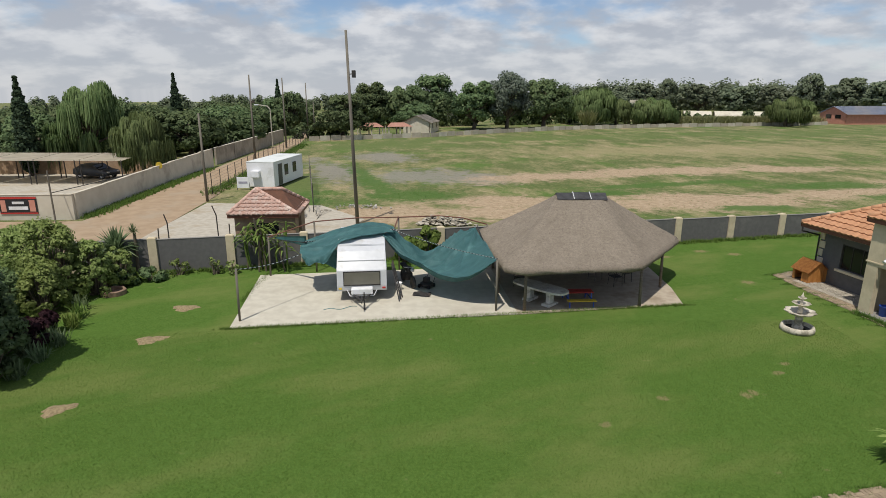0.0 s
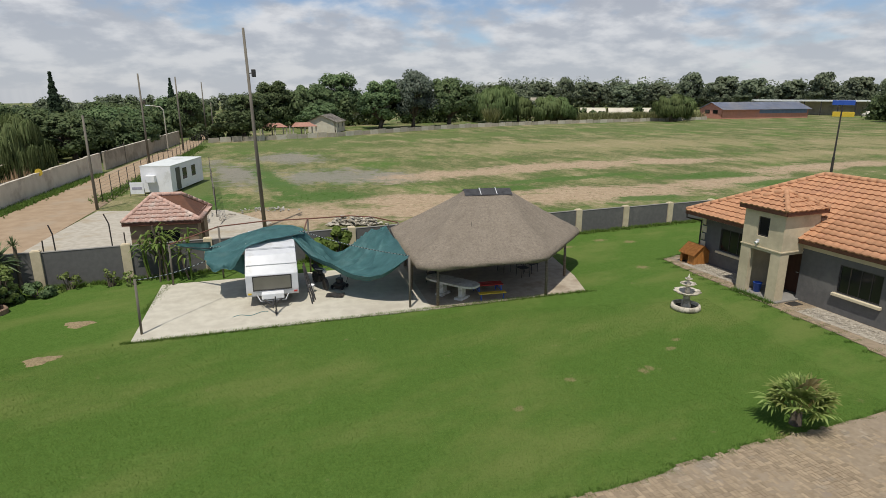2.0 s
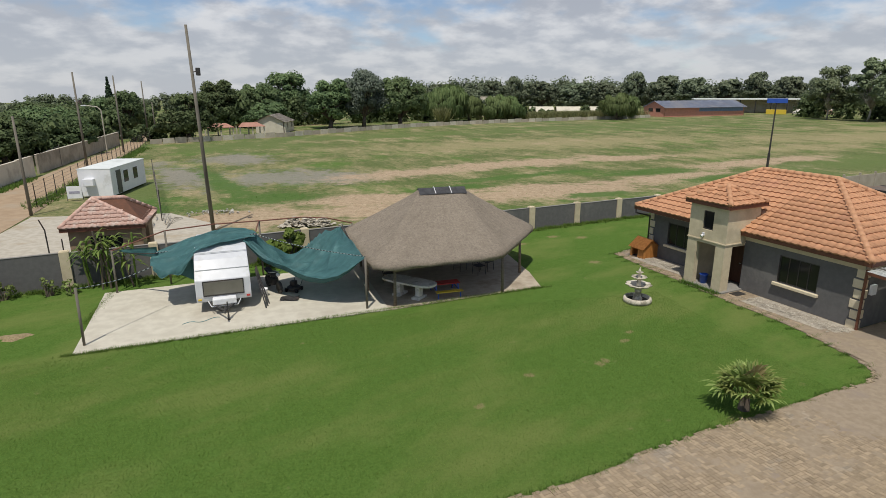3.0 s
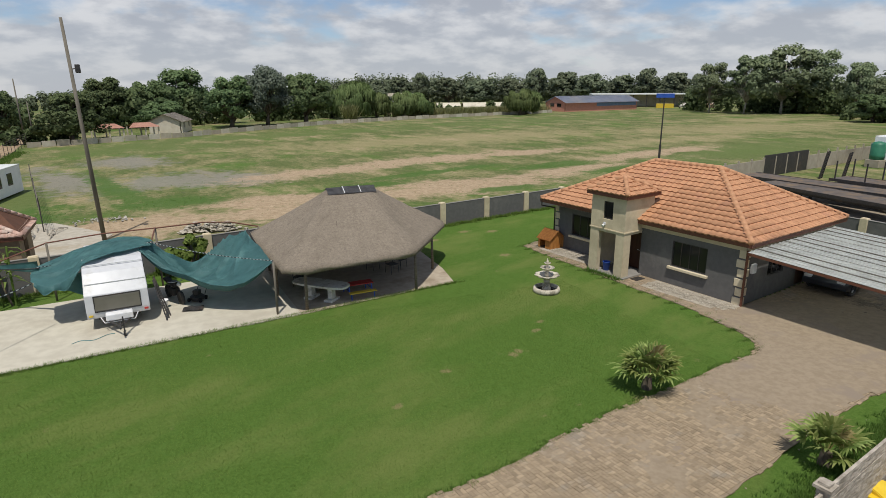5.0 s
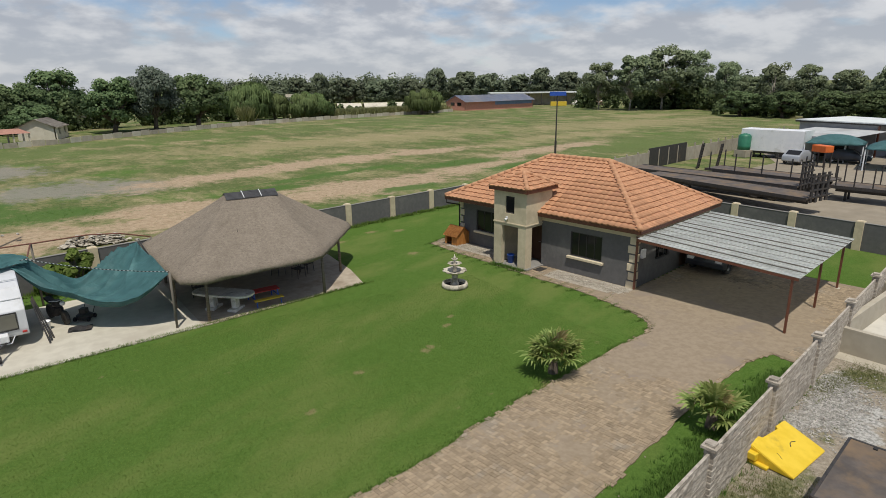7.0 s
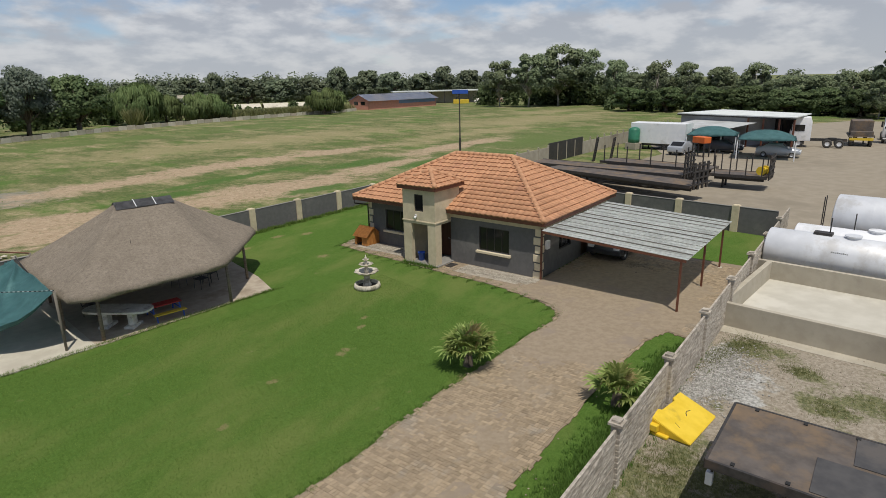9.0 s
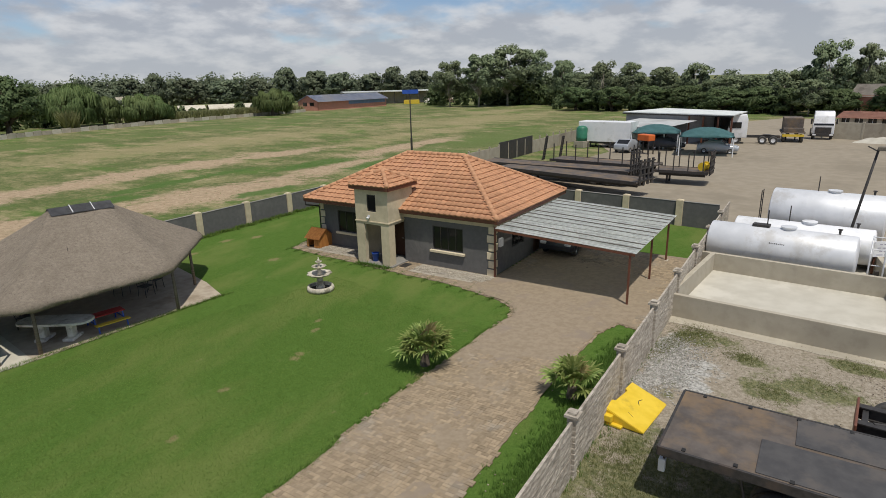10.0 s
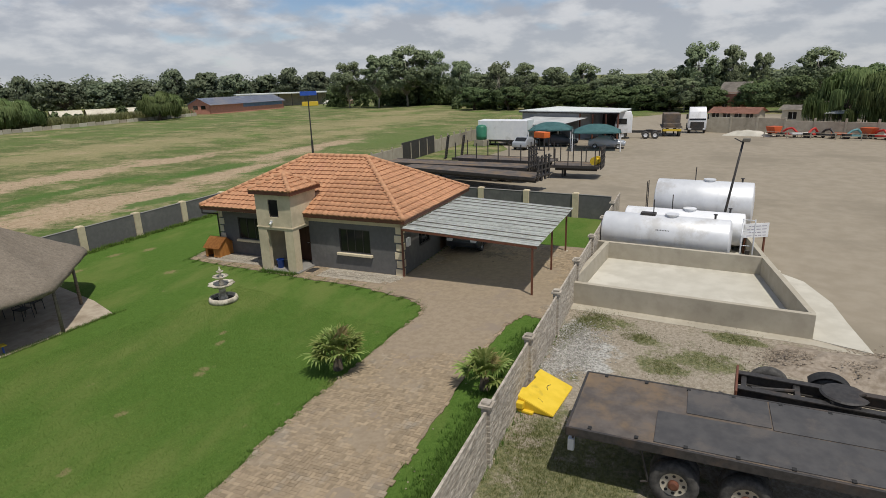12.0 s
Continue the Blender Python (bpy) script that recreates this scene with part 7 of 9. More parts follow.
mat_blade = leaf_mat("grass_blade", (0.085, 0.162, 0.029), (0.17, 0.262, 0.06), 0.0)
mat_dry_blade = leaf_mat("dry_grass_blade", (0.16, 0.15, 0.05), (0.3, 0.26, 0.12), 0.0)
mat_weed_blade = leaf_mat("weed_blade", (0.1, 0.125, 0.035), (0.22, 0.225, 0.085), 0.0)
mat_reed = leaf_mat("pale_reed", (0.2, 0.22, 0.09), (0.32, 0.33, 0.16), 0.0)


tufts("verge_grass", "long grass along the precast wall", [(x, near_wall_y(x) + 0.72, 1.6, 0.5) for x in range(3, 18)], 5200, 0.16, mat_blade, 7)
tufts("lawn_edge_grass", "grass hanging over the lawn's edge", [(x, y, 0.5, 0.12) for x, y in EDGE[8::2]], 3200, 0.1, mat_blade, 8, 6)
tufts("weeds", "weeds on the rough ground", [(10.6, 4.9, 1.6, 1.4), (12.5, 3.5, 2.0, 2.0), (19.3, 6.3, 0.9, 1.0), (19.7, 6.7, 0.8, 0.7), (20.2, 2.0, 0.6, 1.0), (18.2, 2.5, 0.8, 1.2), (17.0, 3.5, 0.8, 0.8), (18.7, 4.8, 0.5, 0.7)], 3000, 0.07, mat_weed_blade, 9, 6)
tufts("rough_grass", "rough olive grass beside the trailer", [(9.6, 4.6, 1.8, 1.4), (10.8, 3.4, 1.6, 1.6), (11.6, 5.2, 1.2, 1.2), (9.0, 3.0, 2.0, 1.6), (18.0, 6.9, 1.8, 0.5)], 5200, 0.075, mat_weed_blade, 19, 6)
tufts("slab_edge_grass", "grass growing over the slab's edge", [(-8.1 + k * 0.61, 20.5 + k * 0.09, 0.5, 0.1) for k in range(31)] + [(-8.6, 24 + k, 0.15, 0.8) for k in range(4)], 2400, 0.11, mat_blade, 10, 6)
tufts("wall_foot_grass", "long grass at the foot of the boundary wall", [(-15 + k * 1.6, fence_y(-15 + k * 1.6) - 0.35, 1.0, 0.2) for k in range(30)], 3600, 0.2, mat_blade, 11, 6)
tufts("porch_grass", "grass tufts at the porch step", [(*plot(-1.45, 5.0 + 0.2 * k), 0.15, 0.15) for k in range(10)], 260, 0.18, mat_blade, 12, 6)


def lawn_blades(count, seed):
    """Short upright blades over the nearer lawn."""
    rng = np.random.default_rng(seed)
    x, y = rng.uniform(-14, 15, count), rng.uniform(8, 21.5, count)
    keep = ~inside(x, y, DRIVE) & (y > near_wall_y(x) + 0.3) & (y < 20.4 + 0.137 * (x + 8.1))
    x, y = x[keep], y[keep]
    n_ = len(x)
    a, t, h = rng.uniform(0, 6.283, n_), rng.uniform(0.1, 0.9, n_), rng.uniform(0.015, 0.042, n_)
    base = np.stack([x, y, np.full(n_, 0.018)], 1)
    side = np.stack([-np.sin(a), np.cos(a), np.zeros(n_)], 1) * 0.01
    tip = base + np.stack([np.cos(a) * t, np.sin(a) * t, np.ones(n_)], 1) * h[:, None]
    vs = np.stack([base - side, base + side, tip], 1).reshape(-1, 3)
    me = bpy.data.meshes.new("lawn_blades")
    me.from_pydata(vs.tolist(), [], np.arange(3 * n_).reshape(-1, 3).tolist())
    return tagged(link("lawn_blades", me, mat_blade), "short mown blades of the lawn", "grass", kind="stuff")


lawn_blades(150000, 3)

# ================================================================ truck yard
def far_trailer(m, length, label, stakes=0, gate=False, dark=True, z=1.3, wheels=True):
    t = thing("yard_trailer", label, "trailer", m, "trailers in the yard")
    part("deck", box(B(), (-1.25, 0, z - 0.12), (1.25, length, z), 0.015), mat_deck if dark else mat_far_wall, t)
    for s in (-1, 1):
        part("beam", box(B(), (s * 0.5 - 0.08, 0.3, z - 0.5), (s * 0.5 + 0.08, length - 0.3, z - 0.12)), mat_dark_steel, t)
        part("side_rail", box(B(), (s * 1.27 - 0.03, 0, z - 0.2), (s * 1.27 + 0.03, length, z + 0.03)), mat_dark_steel, t)
        for y in (length * 0.12, length * 0.12 + 1.25) if wheels else ():
            wheel_parts(t, s * 1.0, y, 0.48, 0.3, mat_dark_steel)
        for k in range(stakes):
            y = 0.4 + k * (length - 0.8) / max(1, stakes - 1)
            part("stake", box(B(), (s * 1.2 - 0.04, y - 0.04, z), (s * 1.2 + 0.04, y + 0.04, z + 1.45)), mat_dark_steel, t)
    part("landing_leg", box(B(), (-0.6, length * 0.75, 0), (-0.45, length * 0.75 + 0.15, z - 0.3)), mat_dark_steel, t)
    part("landing_leg", box(B(), (0.45, length * 0.75, 0), (0.6, length * 0.75 + 0.15, z - 0.3)), mat_dark_steel, t)
    if gate:
        for s in (-0.9, -0.3, 0.3, 0.9):
            part("gate_bar", box(B(), (s - 0.12, -0.12, z - 0.3), (s + 0.12, -0.02, z + 1.6), 0.01), mat_dark_steel, t)
        for k in range(4):
            part("gate_rail", box(B(), (-1.2, -0.14, z + k * 0.45), (1.2, -0.08, z + 0.1 + k * 0.45)), mat_dark_steel, t)
    return t


far_trailer(pose(41.0, 19.0, 0.02, 0, 0, -2), 13.5, "long flat trailer with a worn brown deck", 0, True, True, 1.25, False)
far_trailer(pose(44.8, 21.8, 0.02, 0, 0, 7), 14.2, "long black flat trailer parked in the yard", 0, True)
far_trailer(pose(48.7, 21.6, 0.02, 0, 0, 4), 9.8, "black flat trailer with upright stakes", 5)
far_trailer(pose(48.9, 17.2, 0.02, 0, 0, 12), 4.2, "short flat trailer with upright stakes", 4, True, True, 1.15, False)
for x, y in ((54.0, 37.0), (54.9, 35.5)):
    r_ = thing("loading_ramp", "upright black loading ramp standing in the yard", "ramp", pose(x, y, 0.02, 8, 0, 20), "loading ramps")
    for s in (-0.3, 0.3):
        part("side", box(B(), (s - 0.04, -0.08, 0), (s + 0.04, 0.08, 2.6), 0.01), mat_dark_steel, r_)
    for k in range(9):
        part("rung", box(B(), (-0.3, -0.05, 0.15 + k * 0.28), (0.3, 0.05, 0.23 + k * 0.28)), mat_dark_steel, r_)
winch = thing("yellow_winch", "yellow winch unit on the short trailer", "winch", pose(48.8, 17.7, 1.17))
part("drum", tube(B(), (-0.5, 0, 0.35), (0.5, 0, 0.35), 0.3, n=14), mat_yellow, winch)
part("cheek", tube(B(), (-0.55, 0, 0.4), (-0.45, 0, 0.4), 0.45, n=14), mat_yellow, winch)
winch.scale = (0.8, 0.8, 0.8)
part("cheek", tube(B(), (0.45, 0, 0.4), (0.55, 0, 0.4), 0.45, n=14), mat_yellow, winch)

# fence of the yard towards the field
yf = thing("yard_fence", "concrete panel fence with black netting", "fence", pose(41.0, 37.9, 0, 0, 0, 12.0), kind="structure")
for k in range(24):
    part("post", box(B(), (k * 2.2 - 0.07, -0.07, 0), (k * 2.2 + 0.07, 0.07, 1.9)), mat_far_wall, yf)
    if 4 <= k <= 7:
        part("net_panel", box(B(), (k * 2.2 + 0.07, -0.03, 0.05), (k * 2.2 + 2.13, 0.03, 2.1)), mat_dark_steel, yf, "black shade netting")
    else:
        part("panel", box(B(), (k * 2.2 + 0.07, -0.04, 0.02), (k * 2.2 + 2.13, 0.04, 1.5 if k > 7 else 1.7)), mat_far_wall, yf)

boxt = thing("box_trailer", "white box trailer parked at the field fence", "trailer", pose(68.9, 33.9, 0.02, 0, 0, 8))
part("body", box(B(), (-1.25, 0, 0.75), (1.25, 6.8, 3.2), 0.03), mat_white, boxt)
part("underframe", box(B(), (-1.1, 0.2, 0.5), (1.1, 6.5, 0.75)), mat_dark_steel, boxt)
for s in (-1, 1):
    for y in (1.2, 2.4):
        wheel_parts(boxt, s * 1.0, y, 0.45, 0.28, mat_dark_steel)
    part("landing_leg", box(B(), (s * 0.9 - 0.06, 5.2, 0), (s * 0.9 + 0.06, 5.32, 0.6)), mat_dark_steel, boxt)
for y in (0.02, 6.78):
    part("door_frame", box(B(), (-1.27, y - 0.04, 0.72), (1.27, y + 0.04, 3.23)), mat_iron_sheet, boxt)
green_tank = thing("water_tank", "green plastic water tank on a cement stand", "tank", pose(66.35, 39.75, 0.02))
part("body", lathe(B(), [(0.8, 0.9), (0.82, 1.4), (0.8, 1.45), (0.82, 2.5), (0.6, 2.75), (0.2, 2.85)], 24), mat("green_plastic", (0.02, 0.14, 0.08), (0.03, 0.18, 0.1), 2.0, 0.5, 0.0), green_tank, smooth=True)
part("stand", box(B(), (-0.85, -0.85, 0), (0.85, 0.85, 0.85), 0.02), mat_far_wall, green_tank)
green_tank.scale = (0.85, 0.85, 0.95)

mat_teal = mat("teal_shade_cloth", (0.09, 0.22, 0.225), (0.12, 0.27, 0.275), 2.0, 0.75, 0.2, 0.02)


def shade_port(x, y, r):
    t = thing("shade_umbrella", "teal domed shade-cloth carport on white posts", "carport", pose(x, y, 0.02, 0, 0, 20), "shade carports")
    dome = sheet(B(), lambda u, v: ((u - 0.5) * 2 * r, (v - 0.5) * 2 * r, 1.85 + 1.1 * (1 - (2 * u - 1) ** 2) ** 0.8 * (1 - (2 * v - 1) ** 2) ** 0.8 * 0.98 + 0.12 * (abs(2 * u - 1) + abs(2 * v - 1))), 14, 14)
    bmesh.ops.solidify(dome, geom=dome.faces[:], thickness=0.03)
    part("canopy", dome, mat_teal, t, smooth=True)
    for a in (-1, 1):
        for b_ in (-1, 1):
            part("post", tube(B(), (a * r * 0.96, b_ * r * 0.96, 0), (a * r * 0.96, b_ * r * 0.96, 1.98), 0.06), mat_white, t)
    return t


shade_port(69.8, 31.5, 2.7), shade_port(68.2, 24.9, 2.8)


def car(name, label, m, paint, group="parked cars"):
    t = thing(name, label, "car", m, group)
    prof = [(-2.1, 0.35), (-2.15, 0.62), (-1.9, 0.85), (-1.0, 0.95), (-0.35, 1.42), (1.0, 1.46), (1.75, 1.02), (2.1, 0.95), (2.15, 0.4), (1.75, 0.3), (1.1, 0.3), (-1.0, 0.3), (-1.75, 0.3)]
    part("body", loft(prof, 1.74, lambda z: 1 - 0.22 * max(0, z - 0.9), 0.05), paint, t, smooth=True)
    part("windscreen", loft([(-0.98, 0.99), (-0.4, 1.4), (-0.36, 1.4), (-0.9, 0.97)], 1.4), mat_dark_glass, t)
    part("rear_window", loft([(1.06, 1.43), (1.68, 1.08), (1.72, 1.08), (1.1, 1.45)], 1.35), mat_dark_glass, t)
    for s in (-1, 1):
        part("side_window", loft([(-0.75, 0.98), (-0.3, 1.36), (0.95, 1.38), (1.45, 1.0)], 0.03), mat_dark_glass, t, at=pose(s * 0.82, 0, 0, 0, -s * 11, 0))
        for y in (-1.35, 1.35):
            wheel_parts(t, s * 0.78, y, 0.31, 0.2)
        part("headlight", box(B(), (s * 0.65 - 0.16, -2.13, 0.62), (s * 0.65 + 0.16, -2.0, 0.76), 0.03), mat_white, t)
    return t


mat_silver_car = mat("silver_car_paint", (0.42, 0.44, 0.46), (0.46, 0.48, 0.5), 1.0, 0.35, 0.0, metal=0.4)
mat_dark_car = mat("dark_grey_car_paint", (0.05, 0.055, 0.065), (0.07, 0.075, 0.085), 1.0, 0.35, 0.0, metal=0.3)
car("hatchback", "silver hatchback parked in the yard", pose(65.6, 33.0, 0.03, 0, 0, 95), mat_silver_car)
car("sedan", "dark sedan parked under the shade carport", pose(70.0, 30.2, 0.03, 0, 0, 20), mat_dark_car)
car("sedan", "silver sedan parked under the shade carport", pose(69.4, 24.0, 0.03, 0, 0, 15), mat_silver_car)
car("hatchback", "white hatchback behind the box trailer", pose(71.5, 36.5, 0.03, 0, 0, 60), mat_white)
car("hatchback", "dark blue-grey hatchback parked deep under the carport", HOUSE @ pose(6.2, -1.3, 0.06, 0, 0, -90), mat_dark_car)
crate = tagged(part("orange_tank", box(B(), (-0.9, -0.5, 0), (0.9, 0.5, 0.7), 0.08), mat("orange_plastic", (0.6, 0.12, 0.02), (0.68, 0.16, 0.03), 2.0, 0.5, 0.0), at=pose(64.6, 30.3, 1.52, 0, 0, 70)), "orange plastic tank on a steel stand", "tank")
stand_o = thing("steel_stand", "steel stand carrying the orange tank", "stand", pose(64.6, 30.3, 0.02, 0, 0, 70))
for x in (-0.8, 0.8):
    for y in (-0.4, 0.4):
        part("leg", box(B(), (x - 0.05, y - 0.05, 0), (x + 0.05, y + 0.05, 1.5)), mat_dark_steel, stand_o)

shed = thing("workshop_shed", "open-fronted workshop with flat metal roof", "shed", pose(78.2, 39.9, 0, 0, 0, -97.5))
mat_lean = mat("dull_sheet_roof", (0.42, 0.43, 0.42), (0.5, 0.51, 0.5), 1.0, 0.7, 0.1, 0.01, stain=(0.36, 0.36, 0.35), stain_scale=0.4)
mat_shed_wall = mat("grey_sheet_wall", (0.3, 0.31, 0.33), (0.36, 0.37, 0.39), 1.0, 0.7, 0.1, 0.02, stain=(0.25, 0.25, 0.26), stain_scale=0.4)
part("wall", box(B(), (0, 0, 0), (9.2, 0.15, 3.55)), mat_shed_wall, shed, "grey sheet front wall")
part("wall", box(B(), (0, 0.15, 0), (0.15, 9.85, 3.6)), mat_shed_wall, shed)
part("wall", box(B(), (0.15, 9.7, 0), (9.05, 9.85, 3.7)), mat_shed_wall, shed)
part("wall", box(B(), (9.2, 6.9, 0), (13.0, 7.05, 3.7)), mat_dark_steel, shed)
part("wall", box(B(), (9.05, 0.15, 0), (9.2, 9.7, 3.6)), mat_shed_wall, shed)
part("roof", slab(B(), [(-0.3, -0.5), (15.3, -0.6), (13.3, 7.3), (-0.3, 10.2)], 3.74, 3.86), mat_iron_sheet, shed)
part("fascia_beam", box(B(), (-0.3, -0.5, 3.56), (15.3, -0.42, 3.735)), mat_dark_steel, shed)
for x in (9.6, 11.5, 13.4, 15.1):
    part("post", box(B(), (x - 0.08, -0.4, 0), (x + 0.08, -0.24, 3.56)), mat_steel_paint, shed, "red-brown steel post")
for x in (11.5, 13.4):
    part("inner_post", box(B(), (x - 0.68, 5.0, 0), (x - 0.52, 5.16, 3.74)), mat_dark_steel, shed)
part("lean_to_roof", sheet(B(), lambda u, v: (2.4 + 8.4 * u, -0.3 - 7.4 * v, 3.05 - 0.45 * v), 4, 4), mat_lean, shed)
part("lean_to_fascia", box(B(), (2.4, -7.8, 2.42), (10.8, -7.72, 2.6)), mat_shed_wall, shed)
for x in (2.6, 6.6, 10.6):
    part("lean_to_post", box(B(), (x - 0.06, -7.5, 0), (x + 0.06, -7.38, 2.6)), mat_white, shed)
part("lean_to_wall", box(B(), (2.5, -3.5, 0), (8.5, -3.4, 2.75)), mat_dark_steel, shed)
part("floor", box(B(), (9.3, -0.3, -0.1), (13.0, 6.8, 0.05)), mat_concrete_dark, shed)


def truck(m, label, paint, flat=5.0, group="trucks"):
    t = thing("truck", label, "truck", m, group)
    part("cab", loft([(-0.1, 0.7), (-0.15, 1.9), (0.15, 3.0), (0.5, 3.55), (1.9, 3.6), (2.1, 3.0), (2.1, 0.8)], 2.45, lambda z: 1 - 0.06 * max(0, z - 1.8), 0.05), paint, t, smooth=True)
    part("windscreen", loft([(-0.17, 1.85), (0.1, 2.75), (0.16, 2.75), (-0.1, 1.85)], 2.2), mat_dark_glass, t)
    part("grille", box(B(), (-0.9, -0.2, 0.75), (0.9, -0.1, 1.6), 0.03), mat_dark_steel, t)
    part("bumper", box(B(), (-1.22, -0.3, 0.4), (1.22, -0.05, 0.78), 0.05), mat_dark_steel, t)
    for s in (-1, 1):
        part("mirror", box(B(), (s * 1.4 - 0.1, -0.05, 2.0), (s * 1.4 + 0.1, 0.08, 2.7), 0.03), mat_black, t)
        part("side_window", box(B(), (s * 1.2 - 0.03, 0.35, 1.95), (s * 1.2 + 0.03, 1.4, 2.7), 0.01), mat_dark_glass, t)
        part("headlight", box(B(), (s * 0.95 - 0.2, -0.33, 0.55), (s * 0.95 + 0.2, -0.27, 0.72), 0.02), mat_white, t)
        part("rail", box(B(), (s * 0.42 - 0.06, 1.5, 0.75), (s * 0.42 + 0.06, flat + 2.0, 1.0)), mat_dark_steel, t)
        for y in (0.9, flat, flat + 1.2):
            wheel_parts(t, s * 1.02, y, 0.5, 0.3)
    part("fifth_wheel", lathe(B(), [(0.1, 1.05), (0.5, 1.05), (0.5, 1.12), (0.1, 1.14)], 18), mat_dark_steel, t, at=pose(0, flat + 0.5, 0))
    return t


truck(pose(80.7, 26.8, 0.03, 0, 0, -162), "white truck tractor beside the workshop", mat_white, 3.9)
truck(pose(90.3, 18.3, 0.03, 0, 0, -75), "white truck facing the yard", mat_white)
low = far_trailer(pose(84.6, 20.3, 0.02, 0, 0, -72), 5.0, "short loaded trailer with amber tail board")
part("load", box(box(B(), (-1.1, 1.2, 1.3), (1.1, 4.8, 3.0), 0.05), (-1.15, 0.2, 1.3), (1.15, 1.1, 1.8), 0.04), mat_deck, low, "dark tarpaulined load")
part("tail_board", box(B(), (-1.2, -0.06, 0.75), (1.2, -0.02, 1.05)), mat_yellow_paint, low, "amber striped tail board")

# wall, sand and machines along the back of the yard
bw = thing("wall_yard", "grey cement boundary wall of the yard", "wall", pose(92.3, 17.6, 0, 0, 0, -96), kind="structure")
for k in range(16):
    part("panel", box(B(), (k * 3.4 + 0.12, -0.08, 0), (k * 3.4 + 3.28, 0.08, 2.2 if k < 3 else 1.9), 0.02), mat_far_wall if k % 3 else mat_bund, bw)
    part("post", box(B(), (k * 3.4 - 0.12, -0.12, 0), (k * 3.4 + 0.12, 0.12, 2.3), 0.02), mat_bund, bw)
tagged(part("sand_heap", sheet(B(), lambda u, v: (89.2 + 2.2 * (v - 0.5), 11.5 + 6.2 * (u - 0.5), 0.02 + 0.7 * max(0, 1 - (2 * u - 1) ** 2) * max(0, 1 - (2 * v - 1) ** 2) * (1 + 0.3 * noise.noise(Vector((u * 6, v * 4, 0))))), 24, 12), mat_bund_floor), "long heap of pale building sand", "heap")
mat_orange = mat("orange_machine_paint", (0.5, 0.075, 0.02), (0.58, 0.11, 0.03), 1.5, 0.55, 0.1, 0.01, stain=(0.3, 0.08, 0.04), stain_scale=0.8)
mat_teal_machine = mat("teal_machine_paint", (0.1, 0.24, 0.25), (0.14, 0.3, 0.31), 1.5, 0.55, 0.1, 0.01)


def implement(x, y, a, paint, kind):
    t = thing("farm_implement", "old painted farm implement beside the wall", "machine", pose(x, y, 0.02, 0, 0, a), "machines along the wall")
    if kind == 0:
        part("arm", bent(B(), [(-1.2, 0, 0.5), (-0.3, 0, 1.35), (0.4, 0, 1.2), (1.2, 0, 0.5)], 0.16), paint, t)
        part("frame", box(B(), (-1.2, -0.4, 0.35), (0.6, 0.4, 0.6), 0.03), paint, t)
        part("bucket", loft([(-0.3, 0.2), (-0.35, 0.8), (0.3, 0.75), (0.35, 0.25)], 1.0), mat_dark_steel, t, at=pose(1.2, 0, 0, 0, 0, 90))
    elif kind == 1:
        part("hopper", loft([(-0.5, 0.6), (-0.9, 1.6), (0.9, 1.6), (0.5, 0.6)], 1.5, None, 0.03), paint, t)
        part("drawbar", tube(B(), (0, -0.5, 0.5), (0, -2.0, 0.45), 0.06), mat_dark_steel, t)
    else:
        part("frame", box(B(), (-1.3, -0.5, 0.5), (1.3, 0.5, 0.75), 0.03), paint, t)
        for k in range(5):
            part("tine", bent(B(), [(-1.1 + 0.55 * k, 0.3, 0.6), (-1.1 + 0.55 * k, 0.6, 0.4), (-1.1 + 0.55 * k, 0.5, 0.05)], 0.04), mat_dark_steel, t)
    for s in (-1, 1):
        wheel_parts(t, s * 0.75, -0.1, 0.36, 0.2, mat_dark_steel)
    return t


for k, y in enumerate((8.4, 6.6, 5.4, 4.0, 2.4, 1.0, -0.4, -1.8, -3.0, -4.4, -5.8, -7.2, -8.6, -10.4, -12.4)):
    paint = (mat_orange, mat_red, mat_white, mat_red, mat_dark_steel, mat_orange, mat_teal_machine)[k % 7]
    implement(88.4 + 0.5 * (k % 2), y, 55 + 31 * (k % 4), paint, (1, 0, 2, 0, 0, 2, 0)[k % 7]).scale = (0.85, 0.85, 0.85)
rail = thing("yard_rail", "low pale pipe rail in front of the machines", "rail", pose(86.8, 9.3, 0.02, 0, 0, -92))
for k in range(9):
    part("post", box(B(), (k * 2.6 - 0.06, -0.06, 0), (k * 2.6 + 0.06, 0.06, 0.85)), mat_far_wall, rail)
for z in (0.45, 0.78):
    part("bar", tube(B(), (0, 0, z), (20.8, 0, z), 0.035, n=6), mat_far_wall, rail)


